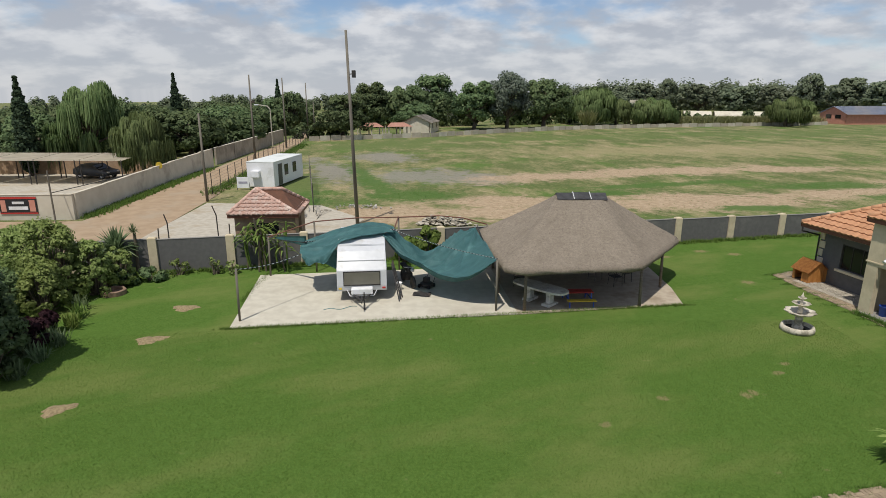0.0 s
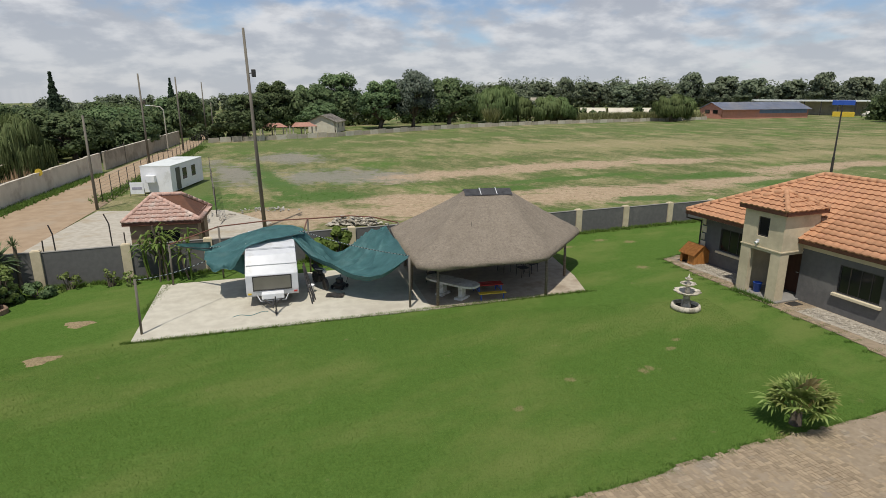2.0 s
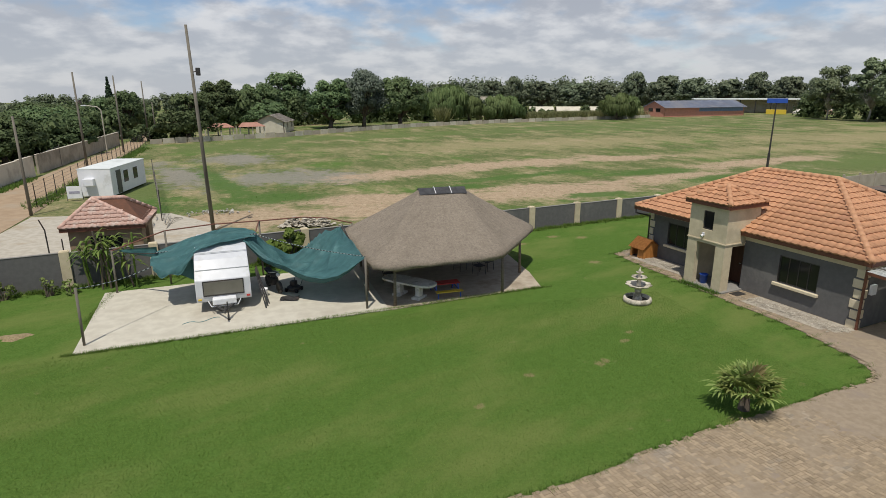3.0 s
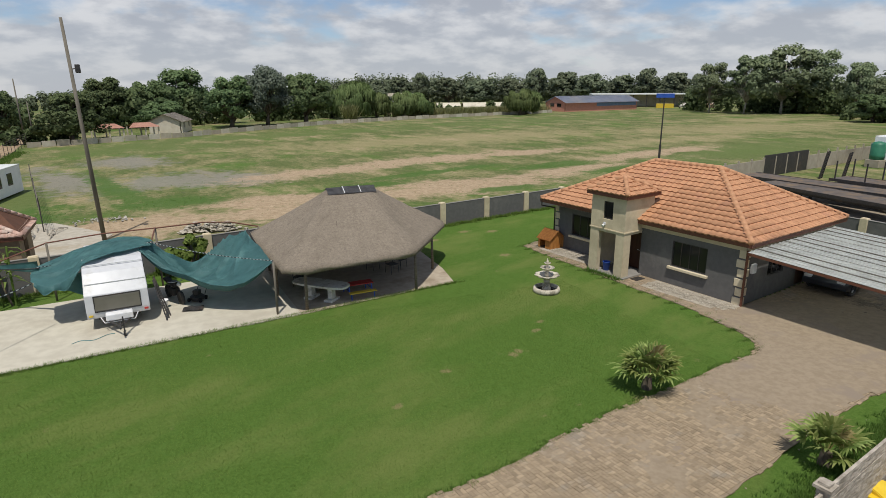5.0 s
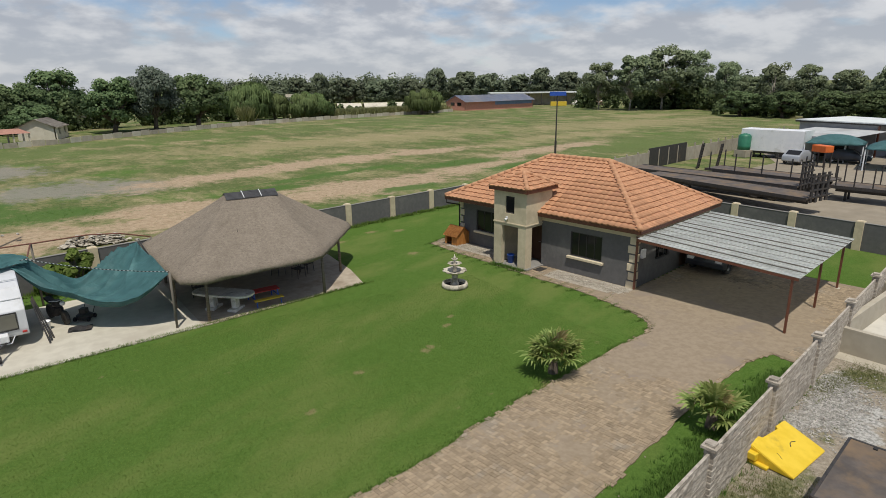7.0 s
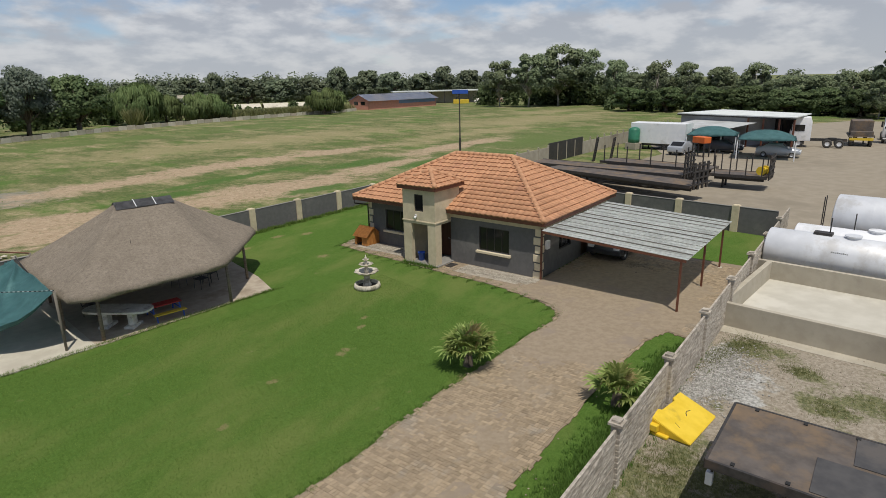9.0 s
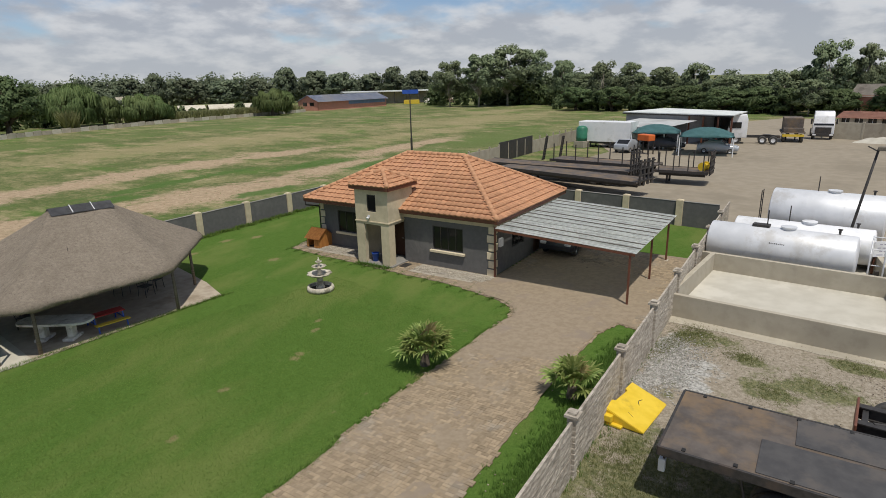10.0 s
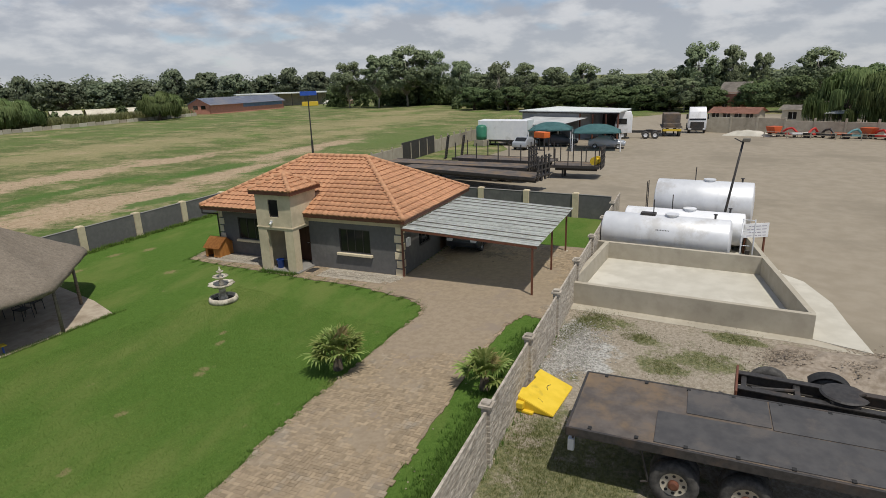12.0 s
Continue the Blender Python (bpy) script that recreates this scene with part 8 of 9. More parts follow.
def far_house(name, label, m, w, d, h, rise, wall_m, roof_m, windows=3, over=0.5, gable=True):
    """A plain house: gable or hip roof along x, windows and a door on its front (y = 0)."""
    t = thing(name, label, "house", m)
    part("wall", pierced(B(), w, h, 0.2, [(w * (k + 0.5) / windows - 0.6, w * (k + 0.5) / windows + 0.6, 0.9, 2.0) for k in range(windows)]), wall_m, t, at=pose(0, 0, 0, 0, 0, -90))
    part("wall", box(B(), (0, d - 0.2, 0), (w, d, h)), wall_m, t)
    for x in (0, w - 0.2):
        bm = B()
        zs = [(0.2, 0), (d - 0.2, 0), (d - 0.2, h), (d / 2, h + (rise if gable else 0)), (0.2, h)]
        v = [[bm.verts.new((x + e, y, z)) for y, z in zs] for e in (0, 0.2)]
        bm.faces.new(v[0]), bm.faces.new(v[1][::-1])
        for i in range(5):
            bm.faces.new((v[0][i], v[0][(i + 1) % 5], v[1][(i + 1) % 5], v[1][i]))
        part("wall", bm, wall_m, t)
    inset = 0 if gable else d / 2
    for s in (0, 1):
        y0, sl = (-over, 1) if s == 0 else (d + over, -1)
        drop = rise * over / (d / 2)
        bm = sheet(B(), lambda u, v: (-over + (w + 2 * over) * u + inset * v * (1 - 2 * u), y0 + sl * (d / 2 + over) * v, h - drop + (rise + drop) * v + 0.06), 6, 2)
        bmesh.ops.solidify(bm, geom=bm.faces[:], thickness=0.1)
        part("roof", bm, roof_m, t)
    if not gable:
        for x, sx in ((-over, 1), (w + over, -1)):
            bm = sheet(B(), lambda u, v: (x + sx * (inset + over) * v * 0.999, -over + (d + 2 * over) * (u + (0.5 - u) * v * 0.999), h - rise * over / (d / 2) + (rise * (1 + over / (d / 2))) * v + 0.06), 4, 2)
            part("roof", bm, roof_m, t)
    for k in range(windows):
        x = w * (k + 0.5) / windows
        wn = part("window", box(B(), (x - 0.6, 0.05, 0.9), (x + 0.6, 0.1, 2.0)), mat_dark_glass, t)
        part("window_frame", box(box(B(), (x - 0.62, -0.02, 0.86), (x + 0.62, 0.04, 0.92)), (x - 0.03, 0.02, 0.9), (x + 0.03, 0.048, 2.0)), mat_white, wn)
    return t


mat_cobble_far = mat("pale_rubble", (0.36, 0.33, 0.28), (0.48, 0.45, 0.39), 1.2, 0.95, 0.5, 0.05)
mat_guard_brown = mat("brown_canvas", (0.26, 0.17, 0.11), (0.33, 0.22, 0.15), 2.0, 0.9, 0.2)
mat_red_roof = mat("red_sheet_roof", (0.4, 0.12, 0.09), (0.47, 0.16, 0.12), 1.0, 0.7, 0.1, 0.01, stain=(0.35, 0.17, 0.13), stain_scale=0.4)
mat_far_plaster = mat("pale_plaster", (0.54, 0.49, 0.385), (0.62, 0.57, 0.46), 1.0, 0.9, 0.1, 0.01, stain=(0.42, 0.37, 0.29), stain_scale=0.4)
mat_salmon = mat("salmon_tile_roof", (0.34, 0.165, 0.115), (0.42, 0.22, 0.16), 1.0, 0.8, 0.1, 0.01, stain=(0.3, 0.17, 0.13), stain_scale=0.4)
mat_grey_roof = mat("grey_tile_roof", (0.3, 0.27, 0.23), (0.38, 0.34, 0.29), 1.2, 0.85, 0.2, 0.02, stain=(0.25, 0.22, 0.19), stain_scale=0.5)
far_house("low_house", "low house with a salmon roof behind the yard", pose(116, 21.5, -0.7, 0, 0, -97), 7.5, 6, 2.0, 0.8, mat_bund, mat_salmon, 4)
far_house("outbuilding", "pale outbuilding with a flat-pitched roof", pose(108, 9.5, 0, 0, 0, -97), 9, 5, 2.4, 0.5, mat_far_plaster, mat_grey_roof, 3)
far_house("brick_cottage", "red-brown cottage among the trees", pose(140, 24.5, 0, 0, 0, -100), 5, 6, 4.0, 2.0, mat_brick_red, mat_grey_roof, 2)
canopy = thing("sheet_canopy", "white sheet canopy on thin posts behind the wall", "canopy", pose(97, 3.5, 0, 0, 0, -95))
part("roof", sheet(B(), lambda u, v: (9 * u, 3.5 * v, 2.5 + 0.3 * v), 4, 2), mat_iron_sheet, canopy)
for x in (0.1, 4.5, 8.9):
    for y in (0.1, 3.4):
        part("post", tube(B(), (x, y, 0), (x, y, 2.55 + 0.06 * y), 0.05, n=6), mat_dark_steel, canopy)

# ================================================================ far side of the field
barn = thing("barn", "long red barn with blue-grey metal roof", "barn", pose(110.3, 163.0, 0, 0, 0, 7.4) @ Matrix.Diagonal((1.05, 1, 0.8, 1)))
part("wall", pierced(B(), 31, 3.6, 0.25, []), mat_brick_red, barn, at=pose(0, 0.5, 0, 0, 0, -90))
part("wall", box(B(), (0, 9.75, 0), (31, 10, 3.6)), mat_brick_red, barn)
for x in (0, 30.75):
    bm = B()
    zs = [(0.25, 0), (9.75, 0), (9.75, 3.6), (5, 6.0), (0.25, 3.6)]
    v = [[bm.verts.new((x + e, y, z)) for y, z in zs] for e in (0, 0.25)]
    bm.faces.new(v[0]), bm.faces.new(v[1][::-1])
    for i in range(5):
        bm.faces.new((v[0][i], v[0][(i + 1) % 5], v[1][(i + 1) % 5], v[1][i]))
    part("wall", bm, mat_brick_red, barn)
mat_blue_sheet = mat("blue_grey_sheet", (0.25, 0.28, 0.36), (0.31, 0.34, 0.42), 0.6, 0.5, 0.0, stain=(0.38, 0.37, 0.38), stain_scale=0.1)
for s in (0, 1):
    bm = sheet(B(), lambda u, v: (-0.5 + 32 * u, (-0.6 + 5.6 * v) if s == 0 else (10.6 - 5.6 * v), 3.4 + 2.66 * v), 8, 2)
    bmesh.ops.solidify(bm, geom=bm.faces[:], thickness=0.08)
    part("roof", bm, mat_blue_sheet, barn)
part("cladding", box(B(), (13, 0.19, 1.9), (30.5, 0.245, 3.3)), mat("blue_cladding", (0.14, 0.2, 0.32), (0.18, 0.25, 0.38), 1.0, 0.6, 0.0), barn, "blue sheet cladding")
for k in range(2):
    part("window", box(B(), (-0.06, 2.2 + k * 3.4, 1.9), (-0.01, 4.2 + k * 3.4, 3.2)), mat_dark_glass, barn)
lshed = thing("long_shed", "long low shed with white roof beyond the field", "shed", pose(140, 190, 0, 0, 0, -30))
part("roof", slab(B(), [(0, 0), (36, 0), (36, 9), (0, 9)], 4.6, 5.0), mat_iron_sheet, lshed)
for k in range(8):
    part("post", box(B(), (k * 5 + 0.2, 0.2, 0), (k * 5 + 0.5, 0.5, 4.6)), mat_dark_steel, lshed)
part("wall", box(B(), (0, 8.6, 0), (36, 8.9, 4.6)), mat_far_plaster, lshed)
tagged(part("yellow_container", box(B(), (-3, -1.2, 0), (3, 1.2, 1.5), 0.05), mat_yellow_paint, at=pose(158.4, 171.0, 0.0, 0, 0, -40)), "yellow container at the field's edge", "container")
far_house("far_house", "distant white house among trees", pose(74, 248, 0, 0, 0, -15), 14, 8, 3, 2.2, mat_white, mat_far_plaster, 4)
green_tunnel = thing("nursery_tunnel", "long pale nursery tunnels beyond the field", "tunnel", pose(72, 205, 0, 0, 0, -18))
for k in range(4):
    part("tunnel", sheet(B(), lambda u, v: (k * 9.5 + 8.6 * u, 4 * math.cos(math.pi * v), 2.4 * math.sin(math.pi * v)), 2, 10), mat_far_plaster, green_tunnel)
far_house("farmhouse", "gabled house with pale walls at the field's corner", pose(-2.9, 126.0, 0, 0, 0, 78), 8.0, 5.8, 2.3, 1.3, mat_far_plaster, mat_grey_roof, 2)
for k in range(2):
    o = thing("roofed_carport", "low carport with a salmon tiled roof", "carport", pose(-16.6 + 5.6 * k, 117.5 + 1.5 * k, 0, 0, 0, 14), "salmon roofed carports")
    hip_b = B()
    sheet(hip_b, lambda u, v: (-0.3 + 5.2 * u + (0.5 - u) * 2.4 * v, -0.3 + 2.6 * v, 1.75 + 0.7 * v), 4, 2), sheet(hip_b, lambda u, v: (-0.3 + 5.2 * u + (0.5 - u) * 2.4 * v, 4.9 - 2.6 * v, 1.75 + 0.7 * v), 4, 2)
    part("roof", hip_b, mat_salmon, o)
    for x in (0.1, 2.4, 4.6):
        for y in (0.1, 4.5):
            part("post", box(B(), (x - 0.12, y - 0.12, 0), (x + 0.12, y + 0.12, 1.8)), mat_far_plaster, o)
far_house("farmhouse", "beige gabled house behind tall trees", pose(-1.8, 164, 0, 0, 0, -40), 4, 4.2, 2.9, 1.6, mat_far_plaster, mat_far_plaster, 2)
for k, (x, y, r, h) in enumerate(((170, 172.3, 2.6, 1.7), (176, 168.5, 3.2, 1.6), (185, 174, 2.4, 1.3))):
    tagged(part("site_tent", lathe(B(), [(r, 0), (r * 0.96, h * 0.4), (r * 0.6, h * 0.85), (r * 0.1, h)], 10), (mat_white_rough, mat_guard_brown, mat_white_rough)[k]), "small pale tent at the field's edge", "tent", "far tents").location = (x, y, 0)
tagged(part("rubble_mound", sheet(B(), lambda u, v: (175 + 2.5 * (v - 0.5), 135 + 15 * (u - 0.5), 1.7 * max(0, 1 - (2 * u - 1) ** 2) * max(0, 1 - (2 * v - 1) ** 2) * (1 + 0.5 * noise.noise(Vector((u * 7, v * 4, 3))))), 30, 8), mat_cobble_far), "long pale mound of rubble below the gum trees", "heap")
far_lamp = thing("far_lamp_post", "slim grey lamp post beside the far trees", "lamp post", pose(150, 72.4, 0))
part("column", tube(B(), (0, 0, 0), (0.3, -0.1, 4.0), 0.12, 0.09, 8), mat_concrete, far_lamp)
part("lantern", box(B(), (0.1, -0.5, 3.9), (0.5, 0.2, 4.15), 0.05), mat_concrete, far_lamp)
# pale precast fence along the field
ff = thing("field_fence", "pale precast fence along the far side of the field", "fence", Matrix(), kind="structure")
for a, c, n_ in (((-24, 105.5), (-15, 109.2), 5), ((-15, 109.2), (-2.5, 115.6), 7), ((-2.5, 115.6), (14, 128.6), 10), ((14, 128.6), (28.5, 138.4), 9), ((28.5, 138.4), (51.5, 148), 12), ((51.5, 148), (104, 161), 24)):
    a, c = Vector((*a, 0)), Vector((*c, 0))
    ang = math.degrees(math.atan2(c.y - a.y, c.x - a.x))
    l = (c - a).length / n_
    for k in range(n_):
        q = a.lerp(c, k / n_)
        part("panel", box(B(), (0.06, -0.04, 0), (l - 0.06, 0.04, 0.8 + 0.08 * ((k * 7) % 3)), 0.01), (mat_far_wall, mat_bund, mat_concrete)[(k * 5) % 3], ff, at=pose(q.x, q.y, 0, 0, 0, ang))
mast = thing("slim_mast", "slim dark mast standing in the field", "mast", pose(46.0, 49.7, 0))
part("pole", tube(B(), (0, 0, 0), (0, 0, 7.6), 0.09, 0.06, 8), mat_dark_steel, mast)
part("sign_board", box(B(), (-0.9, -0.03, 7.3), (0.9, 0.03, 7.75), 0.01), mat_blue, mast, "faded blue board", at=pose(0, -0.09, 0, 0, 0, -42))
part("foot_sleeve", tube(B(), (0, 0, 0), (0, 0, 2.4), 0.12, n=8), mat_dark_steel, mast)

# ================================================================ left of the plot: guardhouse, road, neighbours
guard = thing("guardhouse", "small brick guardhouse with weathered tile roof", "guardhouse", pose(-11.22, 30.25, 0, 0, 0, 4))
mat_guard = mat("brown_face_brick", (0.28, 0.19, 0.115), (0.36, 0.25, 0.16), 3.0, 0.9, 0.3, 0.01, stain=(0.22, 0.15, 0.1), stain_scale=0.8)
part("wall", pierced(B(), 3.2, 2.35, 0.15, [(0.9, 2.3, 1.0, 1.9)]), mat_guard, guard, at=pose(0.1, 0.25, 0, 0, 0, -90))
part("wall", pierced(B(), 2.7, 2.35, 0.15, []), mat_guard, guard, at=pose(0.1, 0.25, 0))
part("wall", pierced(B(), 2.7, 2.35, 0.15, [(0.8, 1.7, 0, 2.0)]), mat_guard, guard, at=pose(3.15, 0.25, 0))
part("wall", pierced(B(), 3.2, 2.35, 0.15, []), mat_guard, guard, at=pose(0.1, 3.1, 0, 0, 0, -90))
part("window", box(B(), (1.0, 0.15, 1.0), (2.4, 0.18, 1.9)), mat_dark_glass, guard)
hip_roof(guard, -0.16, -0.15, 3.52, 3.45, 2.4, (0.98, 1.65), (2.38, 1.65), 3.46, (0.26, 0.3), lambda o: o.y < 1.6, mat_old_tile, mat_old_tile, 9, 0.07, ridge_m=mat_old_tile)

office = thing("site_container", "white site office container", "container", pose(-18.05, 53.5, 0.05, 0, 0, -7))
part("body", box(B(), (0, 0, 0.1), (2.6, 7.4, 2.35), 0.03), mat_white, office)
part("door", box(B(), (2.59, 1.0, 0.15), (2.63, 1.9, 2.1), 0.005), mat_dark_car, office, "dark door")
for y in (2.5, 4.6):
    wn = part("window", box(B(), (2.59, y, 0.9), (2.63, y + 0.9, 1.9), 0.005), mat_dark_glass, office)
part("air_conditioner", box(B(), (0.5, -0.4, 1.0), (1.3, 0.0, 1.6), 0.03), mat_white, office)
part("roof_rail", box(B(), (-0.02, -0.02, 2.33), (2.62, 7.42, 2.4), 0.01), mat_iron_sheet, office)
# a made-up board with a grey bar stands in for a white frame railing
gate_railing = thing("site_sign", "white frame railing, modelled as a board between posts", "sign", pose(-18.1, 52.4, 0))
part("board", box(B(), (-0.55, -0.03, 0.2), (0.55, 0.03, 1.2), 0.01), mat_white, gate_railing)
part("grey_bar", box(B(), (-0.4, -0.045, 0.6), (0.4, -0.03, 0.8)), mat_faint, gate_railing)
for x in (-0.6, 0.6):
    part("post", tube(B(), (x, 0.05, 0), (x * 0.8, 0.05, 1.2), 0.03, n=6), mat_dark_steel, gate_railing)


def mesh_fence(a, c, n_, h, label):
    t = thing("wire_fence", label, "fence", Matrix(), kind="structure")
    a, c = Vector((*a, 0)), Vector((*c, 0))
    for k in range(n_ + 1):
        q = a.lerp(c, k / n_)
        part("post", tube(B(), q, q + Vector((0, 0, h)), 0.035, n=6), mat_dark_steel, t)
    for k in range(7):
        z = Vector((0, 0, 0.15 + k * (h - 0.2) / 6))
        part("wire", tube(B(), a + z, c + z, 0.012, n=4), mat_grey_pole, t)
    return t


mesh_fence((-20.0, 50.0), (-25.6, 118.0), 26, 1.9, "wire mesh fence along the road")
mesh_fence((-19.6, 47.6), (-20.0, 50.0), 1, 1.9, "wire mesh fence beside the forecourt")
mesh_fence((-9.6, 42.4), (-14.2, 62.0), 2, 2.2, "wire mesh fence behind the guardhouse")
for x, y, h, lean in ((-14.75, 30.4, 2.38, -0.02), (-12.46, 31.4, 2.66, -0.1), (-15.2, 30.2, 1.65, 0.02), (-11.9, 31.6, 1.6, 0.0)):
    tagged(part("marker_post", bent(B(), [(0, 0, 0), (lean * 0.3, 0, h * 0.8), (lean - 0.12 * (h > 2), 0, h)], 0.032, 6), mat_dark_steel, at=pose(x, y, 0)), "thin dark steel post on the forecourt", "post", "forecourt posts")


def pole(name, label, x, y, h, r=0.13, lamp_at=0.0, lean=(0, 0)):
    t = thing(name, label, "pole", pose(x, y, 0), "tall poles")
    part("shaft", tube(B(), (0, 0, 0), (lean[0], lean[1], h), r, r * 0.6, 10), mat_grey_pole, t, smooth=True)
    if lamp_at:
        part("bracket", tube(B(), (lean[0] * 0.75, 0, lamp_at), (lean[0] * 0.75 + 0.3, 0, lamp_at + 0.05), 0.035, n=6), mat_dark_steel, t)
        part("floodlight", box(B(), (lean[0] * 0.75 + 0.22, -0.2, lamp_at - 0.2), (lean[0] * 0.75 + 0.44, 0.2, lamp_at + 0.25), 0.03), mat_dark_steel, t)
    return t


pole("lamp_pole", "tall weathered timber pole with a floodlight", -5.8, 38.6, 12.4, 0.13, 9.75, (-0.3, 0))
pole("timber_pole", "weathered timber pole beside the road", -19.2, 46.8, 7.0, 0.12)
pole("timber_pole", "weathered timber pole beside the road", -23.9, 74.5, 10.6, 0.15, 7.4)
pole("timber_pole", "weathered timber pole beside the road", -24.7, 92.7, 10.6, 0.15)
pole("timber_pole", "weathered timber pole beside the road", -27.6, 121.0, 10.2, 0.15)
pole("timber_pole", "weathered timber pole beside the road", -25.6, 118.0, 6.5, 0.12)
street = thing("street_lamp", "curved street lamp beside the road", "street lamp", pose(-27.5, 95, 0))
part("column", bent(B(), [(0, 0, 0), (0, 0, 5.8), (-0.4, 0, 6.3), (-1.8, 0, 6.5)], 0.08), mat_concrete, street)
part("lantern", box(B(), (-2.5, -0.15, 6.42), (-1.8, 0.15, 6.6), 0.04), mat_tank, street)

rw = thing("wall_road", "beige plastered wall along the dirt road", "wall", Matrix(), kind="structure")
for a, c, h0, h1 in (((-60, 38.0), (-25.7, 39.9), 1.75, 1.75), ((-25.7, 40.05), (-26.6, 53.0), 1.75, 1.85), ((-26.6, 53.0), (-27.2, 69.0), 1.85, 2.1), ((-27.6, 71.0), (-28.7, 106.0), 2.0, 2.0)):
    a, c = Vector((*a, 0)), Vector((*c, 0))
    n_ = max(2, int((c - a).length / 4))
    ang = math.degrees(math.atan2(c.y - a.y, c.x - a.x))
    l = (c - a).length / n_
    for k in range(n_):
        q = a.lerp(c, k / n_)
        h = h0 + (h1 - h0) * (k + 0.5) / n_
        part("panel", box(B(), (0.0, -0.11, -0.1), (l, 0.11, h), 0.01), mat_far_plaster if a.y < 60 else mat_far_wall, rw, at=pose(q.x, q.y, 0, 0, 0, ang))
        part("coping", box(B(), (0.0, -0.14, h + 0.003), (l, 0.14, h + 0.06), 0.01), mat_far_plaster, rw, at=pose(q.x, q.y, 0, 0, 0, ang))
banner = thing("banner", "dark red and black advertising banner on the wall", "banner", pose(-29.3, 39.56, 0, 0, 0, 3.2))
part("sheet", box(B(), (-1.288, -0.02, 0.45), (1.232, 0.0, 1.65)), mat_black, banner)
part("edge", box(box(B(), (-1.288, -0.03, 1.5), (1.232, -0.021, 1.65)), (-1.288, -0.03, 0.45), (1.232, -0.021, 0.55)), mat_red, banner, "red banner edge")
part("colour_patch", box(B(), (0.728, -0.03, 0.62), (1.12, -0.021, 1.42)), mat_brick_red, banner)
part("colour_patch", box(B(), (-1.176, -0.03, 0.62), (-0.84, -0.021, 1.42)), mat_brick_red, banner)
part("text_bar", box(B(), (-0.392, -0.03, 1.15), (0.392, -0.021, 1.32)), mat_white, banner)
part("text_bar", box(B(), (-0.672, -0.03, 0.75), (0.616, -0.021, 0.98)), mat_white, banner)
disc = tagged(part("round_sign", lathe(B(), [(0.02, 0), (0.32, 0.01), (0.32, 0.05), (0.02, 0.06)], 20), mat_yellow_paint, at=pose(-26.6, 54.6, 1.95, 80, 0, 60)), "round yellow sign on the road wall", "sign")

for k in range(6):
    o = thing("shade_carport", "white sheet carport on dark posts", "carport", pose(-56.6 + 4.4 * k, 55.0, 0), "white carports")
    bm = sheet(B(), lambda u, v: (4.3 * u, 5.0 * v, 2.3 + 0.25 * v), 3, 3)
    bmesh.ops.solidify(bm, geom=bm.faces[:], thickness=0.12)
    part("roof", bm, mat_far_plaster, o)
    for x in (0.2, 4.1):
        for y in (0.3, 4.8):
            part("post", tube(B(), (x, y, 0), (x, y, 2.35), 0.06, n=6), mat_dark_steel, o)
court = thing("wall_court", "brown wall behind the carports", "wall", pose(-62, 62.5, 0), kind="structure")
for k in range(8):
    part("panel", box(B(), (k * 4.2, -0.1, 0), (k * 4.2 + 4.15, 0.1, 2.0), 0.01), mat_guard, court)
car("sedan", "dark grey sedan parked under the carport", pose(-35.6, 59.8, 0.03, 0, 0, 75), mat_dark_car, "neighbour's car")
mat_slab_stone = mat("weathered_slab_stone", (0.32, 0.285, 0.225), (0.47, 0.43, 0.355), 5.0, 0.92, 0.4, 0.01, vary=0.3)
pile = stones("stone_pile", "long pile of pale stones and logs behind the wall", [(-0.8, 38.6, 0.8, 0.35, 0.55), (0.2, 38.3, 0.8, 0.35, 0.6), (1.1, 38.3, 0.6, 0.35, 0.5)], 420, 0.36, mat_slab_stone, 15, 0.4)
stones("kerb_stones", "scattered stones on the verge", [(-12, 44, 2, 2, 0.1), (-6.5, 44.5, 2, 1, 0.1)], 160, 0.2, mat_stone, 16)
debris = thing("timber_debris", "pale dry branches lying on the bare soil", "timber", pose(-9.3, 41.0, 0.02))
rnd = random.Random(77)
for k in range(9):
    x, y, a = rnd.uniform(-0.7, 0.7), rnd.uniform(-1.5, 1.5), rnd.uniform(-0.5, 0.5)
    part("branch", bent(B(), [(x, y, 0.03), (x + a * 0.5, y + 0.9, 0.12 + 0.04 * k), (x + a * 1.4, y + 1.9, 0.06)], 0.03, 6), mat_slab_stone, debris)

cable = thing("overhead_cable", "thin dark cable sagging along the road wall", "cable")
c0, c1 = Vector((-26.72, 38.5, 2.1)), Vector((-28.2, 78.0, 2.3))
part("cable", bent(B(), [c0.lerp(c1, k / 10) - Vector((0, 0, 0.4 * math.sin(k / 10 * math.pi))) + Vector((0.5, 0, 0)) for k in range(11)], 0.03, 5), mat_dark_steel, cable)
part("post", tube(B(), (-26.22, 38.5, 0), (-26.22, 38.5, 3.6), 0.06, 0.05, 8), mat_grey_pole, cable)
part("post", tube(B(), (-27.7, 78.0, 0), (-27.7, 78.0, 2.5), 0.05, 0.05, 8), mat_grey_pole, cable)

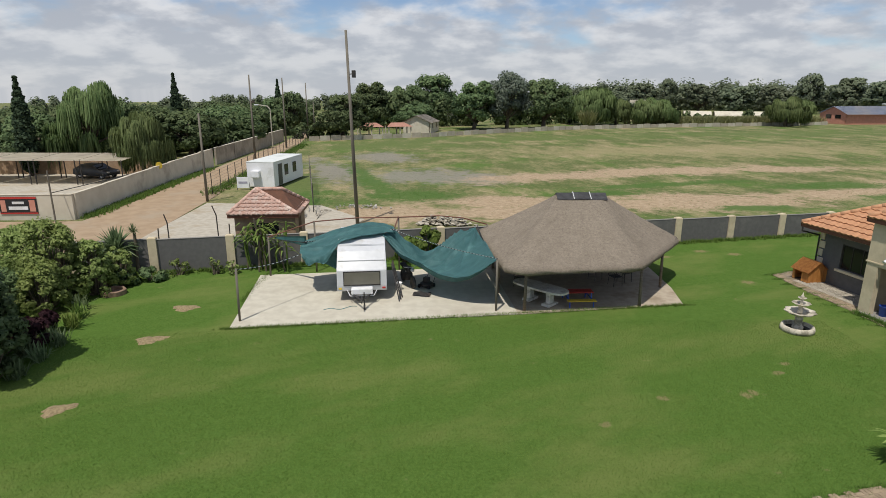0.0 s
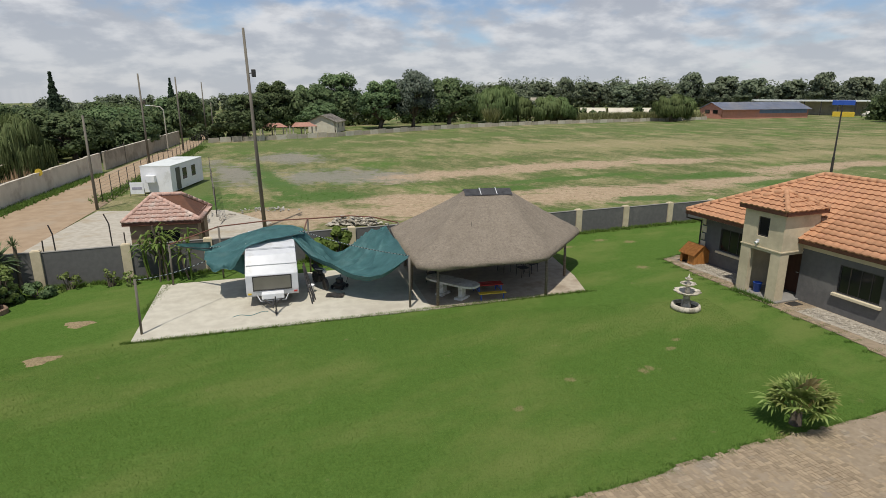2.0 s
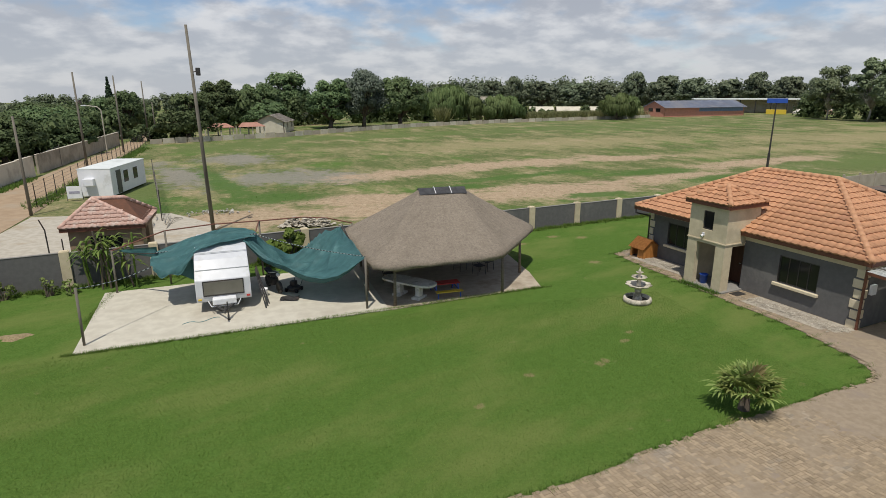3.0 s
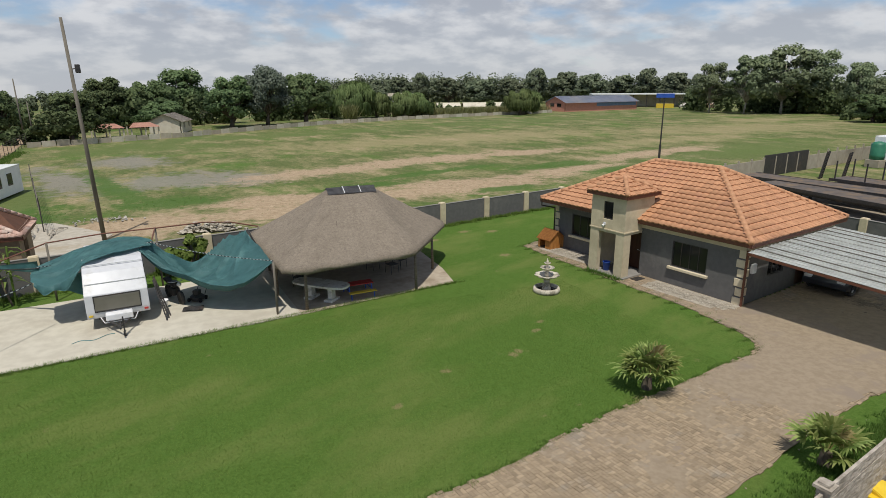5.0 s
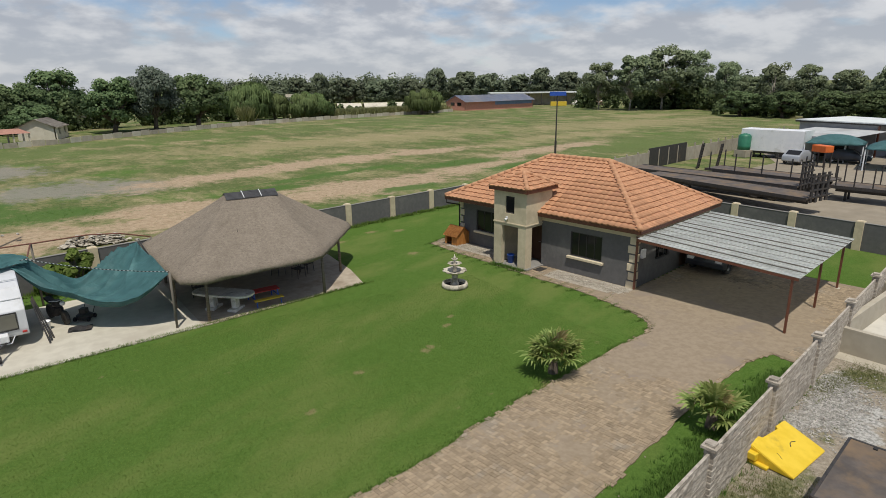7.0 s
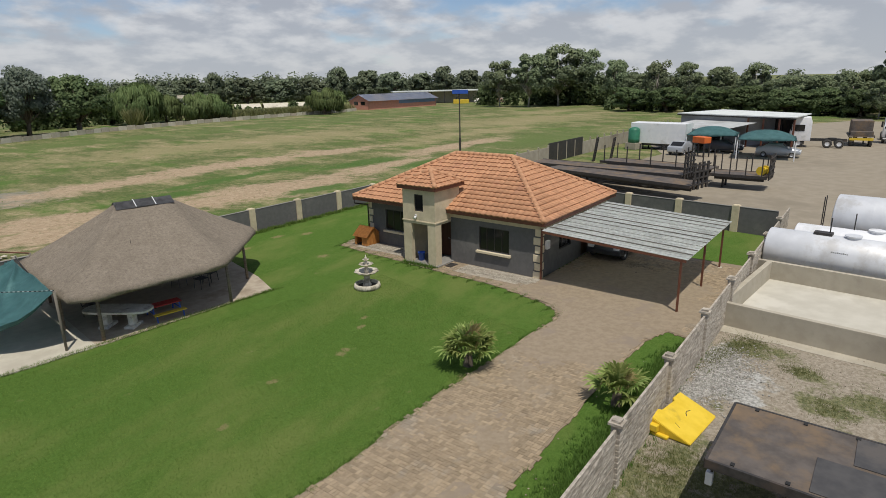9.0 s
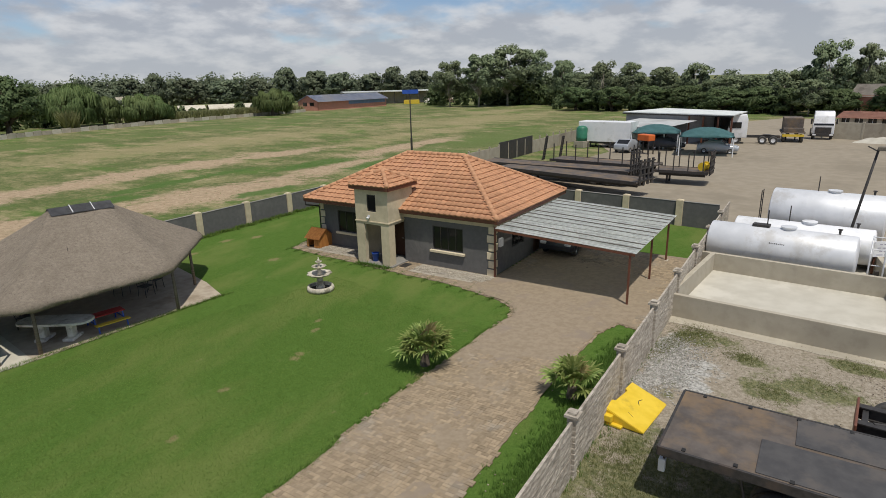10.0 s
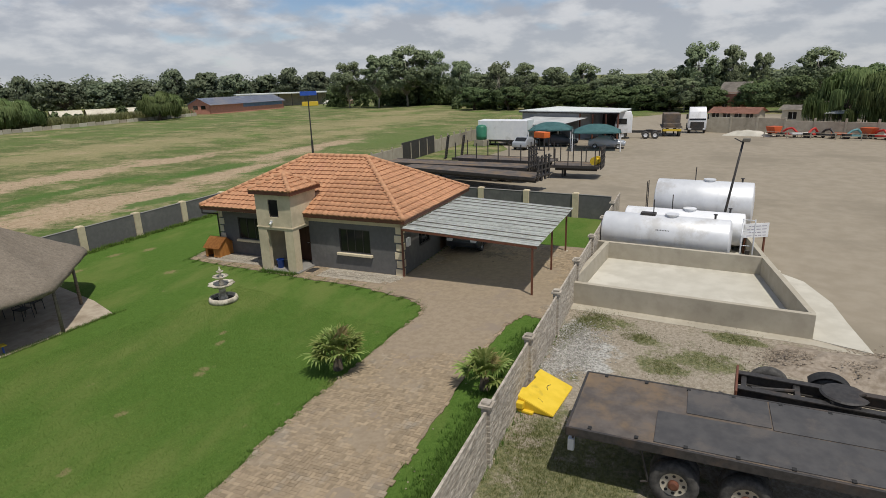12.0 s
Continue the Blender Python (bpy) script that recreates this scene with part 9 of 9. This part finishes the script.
# field growth, reeds and distant woods
tufts("field_weeds", "green weeds and tussocks on the field", [(25, 46, 16, 5), (20, 65, 16, 3), (40, 56, 12, 4), (-6, 49, 6, 3), (-12, 47, 3, 3), (60, 50, 20, 6), (2, 56, 10, 4), (35, 62, 12, 2), (22, 56.5, 9, 1.2), (13.6, 51, 4, 1.2), (37, 56, 7, 2), (-2, 50, 4, 3), (45, 70, 20, 8), (80, 75, 24, 8)], 900, 0.09, mat_blade, 21, 9)
tufts("field_dry_grass", "dry grass tussocks on the field", [(20, 80, 40, 14), (60, 80, 40, 16), (20, 50, 30, 12), (90, 95, 40, 14)], 1200, 0.1, mat_dry_blade, 22, 6)
tufts("reeds", "tall pale reeds beyond the field fence", [(56 + 5 * k, 160 + 0.9 * k, 5, 2.0) for k in range(10)], 3000, 1.9, mat_reed, 23, 8)
tufts("pampas", "pampas grass clump at the field's edge", [(37, 152, 1.2, 1.2)], 40, 3.4, mat_reed, 24, 14)
tufts("road_verge", "grass verge along the road wall", [(-25.2 - 0.07 * k, 41 + 1.3 * k, 0.6, 1.0) for k in range(20)] + [(-20.4 - 0.12 * k, 51 + 2 * k, 0.8, 1.4) for k in range(24)], 3600, 0.3, mat_blade, 25, 7)


def woods(name, label, rows, size, leaf, seed, per=70):
    """A far belt of trees: clumps of leaf along lines (x0, y0, x1, y1, height, count)."""
    rnd, mass = random.Random(seed), Foliage(seed)
    for x0, y0, x1, y1, h, count in rows:
        for k in range(count):
            f = rnd.random()
            hh = h * rnd.uniform(0.45, 1.12)
            x, y = x0 + (x1 - x0) * f + rnd.uniform(-3, 3), y0 + (y1 - y0) * f + rnd.uniform(-3, 3)
            base = fall(x, y)
            rad = hh * rnd.uniform(0.26, 0.4)
            heart = (x, y, base + hh * 0.45)
            for z in (0.22, 0.5, 0.72):
                dx, dy = rnd.uniform(-0.25, 0.25) * hh, rnd.uniform(-0.25, 0.25) * hh
                mass.ball((x + dx, y + dy, base + hh * z), rad * (1.25 - 0.6 * z), per, size, 0, 0.95, heart)
                mass.ball((x + dx * 0.5, y + dy * 0.5, base + hh * z * 0.9), rad * 0.6, per // 4, size * 2.2, 0, 0.9, heart)
    return tagged(link(name, mass.mesh(name), leaf), label, "woods", kind="stuff")


# the far belt gets its haze from the paled leaf colour
woods("far_woods", "distant belt of mixed trees along the horizon, leaves paled for haze", [(-260, 210, -120, 330, 9, 50), (-150, 330, -20, 400, 10, 60), (-60, 330, 80, 330, 10, 60), (60, 300, 190, 270, 14, 90), (180, 250, 260, 130, 12, 80), (240, 130, 260, -40, 10, 80), (180, 60, 190, -30, 7, 50)], 0.95, mat_leaf_haze, 41, 95)
woods("field_edge_bushes", "bushes and small trees beyond the field fence", [(-25, 112, -21, 116, 5, 8), (-22, 145, 35, 168, 8, 50), (40, 170, 100, 178, 3.4, 24), (152, 152, 172, 100, 8, 60), (160, 100, 158, 15, 7, 60), (146, 96, 140, 15, 4.5, 44), (110, -14, 100, -40, 8, 20)], 0.6, mat_leaf, 42, 70)
woods("roadside_woods", "dense trees behind the road wall", [(-60, 66, -42, 80, 6.2, 26), (-50, 80, -31, 92, 5.6, 36), (-44, 95, -32, 122, 6.0, 44), (-70, 90, -45, 150, 6.5, 44), (-95, 70, -60, 110, 7, 34), (-45, 130, -33, 160, 6, 30)], 0.45, mat_leaf, 43, 90)

# ================================================================ paving bricks of the drive
def paver_mesh():
    bm = B()
    box(bm, (-0.098, -0.048, 0), (0.098, 0.048, 0.022))
    top = [v for v in bm.verts if v.co.z > 0.01]
    for v in top:
        v.co.x *= 0.965
        v.co.y *= 0.93
    bmesh.ops.delete(bm, geom=[f for f in bm.faces if f.calc_center_median().z < 0.001], context="FACES")
    me = bpy.data.meshes.new("paver")
    bm.to_mesh(me)
    bm.free()
    me.materials.append(mat_paver)
    return me


drive = thing("driveway", "brown clay brick paving of the driveway", "paving", Matrix(), kind="structure")
pm = paver_mesh()
rnd = random.Random(51)
singles, joined = [], []
turn = Matrix.Rotation(radians(12), 4, "Z")
ii, jj, kk = (g.ravel() for g in np.meshgrid(np.arange(-60, 330), np.arange(-60, 120), np.arange(2), indexing="ij"))
up_ = (ii + jj) % 2
lx, ly = ii * 0.205 + np.where(up_ == 0, 0, (kk - 0.5) * 0.102), jj * 0.205 + np.where(up_ == 1, 0, (kk - 0.5) * 0.102)
c12, s12 = math.cos(radians(12)), math.sin(radians(12))
wx, wy = lx * c12 - ly * s12, lx * s12 + ly * c12
lay = inside(wx, wy, DRIVE) & (wx > -4) & (wx < 27.5) & (wy > 3)
# pairs of bricks laid in a basket weave
for x, y, upright in zip(wx[lay], wy[lay], up_[lay]):
    if rnd.random() < 0.012:
        continue
    m = Matrix.Translation((x, y, 0.034 + rnd.uniform(0, 0.006))) @ turn @ Matrix.Rotation(radians(90 * int(upright) + rnd.uniform(-2, 2)), 4, "Z") @ Matrix.Rotation(radians(rnd.uniform(-1.2, 1.2)), 4, "X")
    (singles if 4.3 < x < 6.9 and 8.0 < y < 10.0 and len(singles) < 290 else joined).append(m)
for m in singles:
    link("paver", pm, None, drive, at=m)
tagged(link("pavers", join_copies(pm, joined), mat_pavers, drive), kind="stuff")


def dust():
    """Earth blown over the paving, lying deepest in front of the carport."""
    step, x0, y0, nx, ny = 0.14, 3.0, 4.5, 175, 120
    gx, gy = np.meshgrid(x0 + step * np.arange(nx), y0 + step * np.arange(ny), indexing="ij")
    keep = inside(gx.ravel(), gy.ravel(), DRIVE).reshape(nx, ny)
    vs, fs, ids = [], [], {}
    for i in range(nx):
        for j in range(ny):
            if keep[i, j]:
                x, y = gx[i, j], gy[i, j]
                deep = max(0.0, 1 - math.hypot((x - 18.5) / 6.5, (y - 12.2) / 4.5))
                z = 0.0545 + 0.024 * min(1, deep * 2) + 0.011 * noise.noise(Vector((x * 0.7, y * 0.7, 3))) + 0.008 * noise.noise(Vector((x * 2.6, y * 2.6, 1)))
                ids[i, j] = len(vs)
                vs.append((x, y, max(0.036, z)))
    for i, j in ids:
        q = [(i, j), (i + 1, j), (i + 1, j + 1), (i, j + 1)]
        if all(c in ids for c in q):
            fs.append([ids[c] for c in q])
    me = bpy.data.meshes.new("dust")
    me.from_pydata(vs, [], fs)
    return me


mat_dust = mat("blown_earth", (0.25, 0.196, 0.132), (0.305, 0.243, 0.168), 5.0, 0.97, 0.3, 0.01, stain=(0.25, 0.2, 0.15), stain_scale=0.7)
tagged(link("dust", dust(), mat_dust), "brown dust lying over the paving", "dust", kind="stuff")
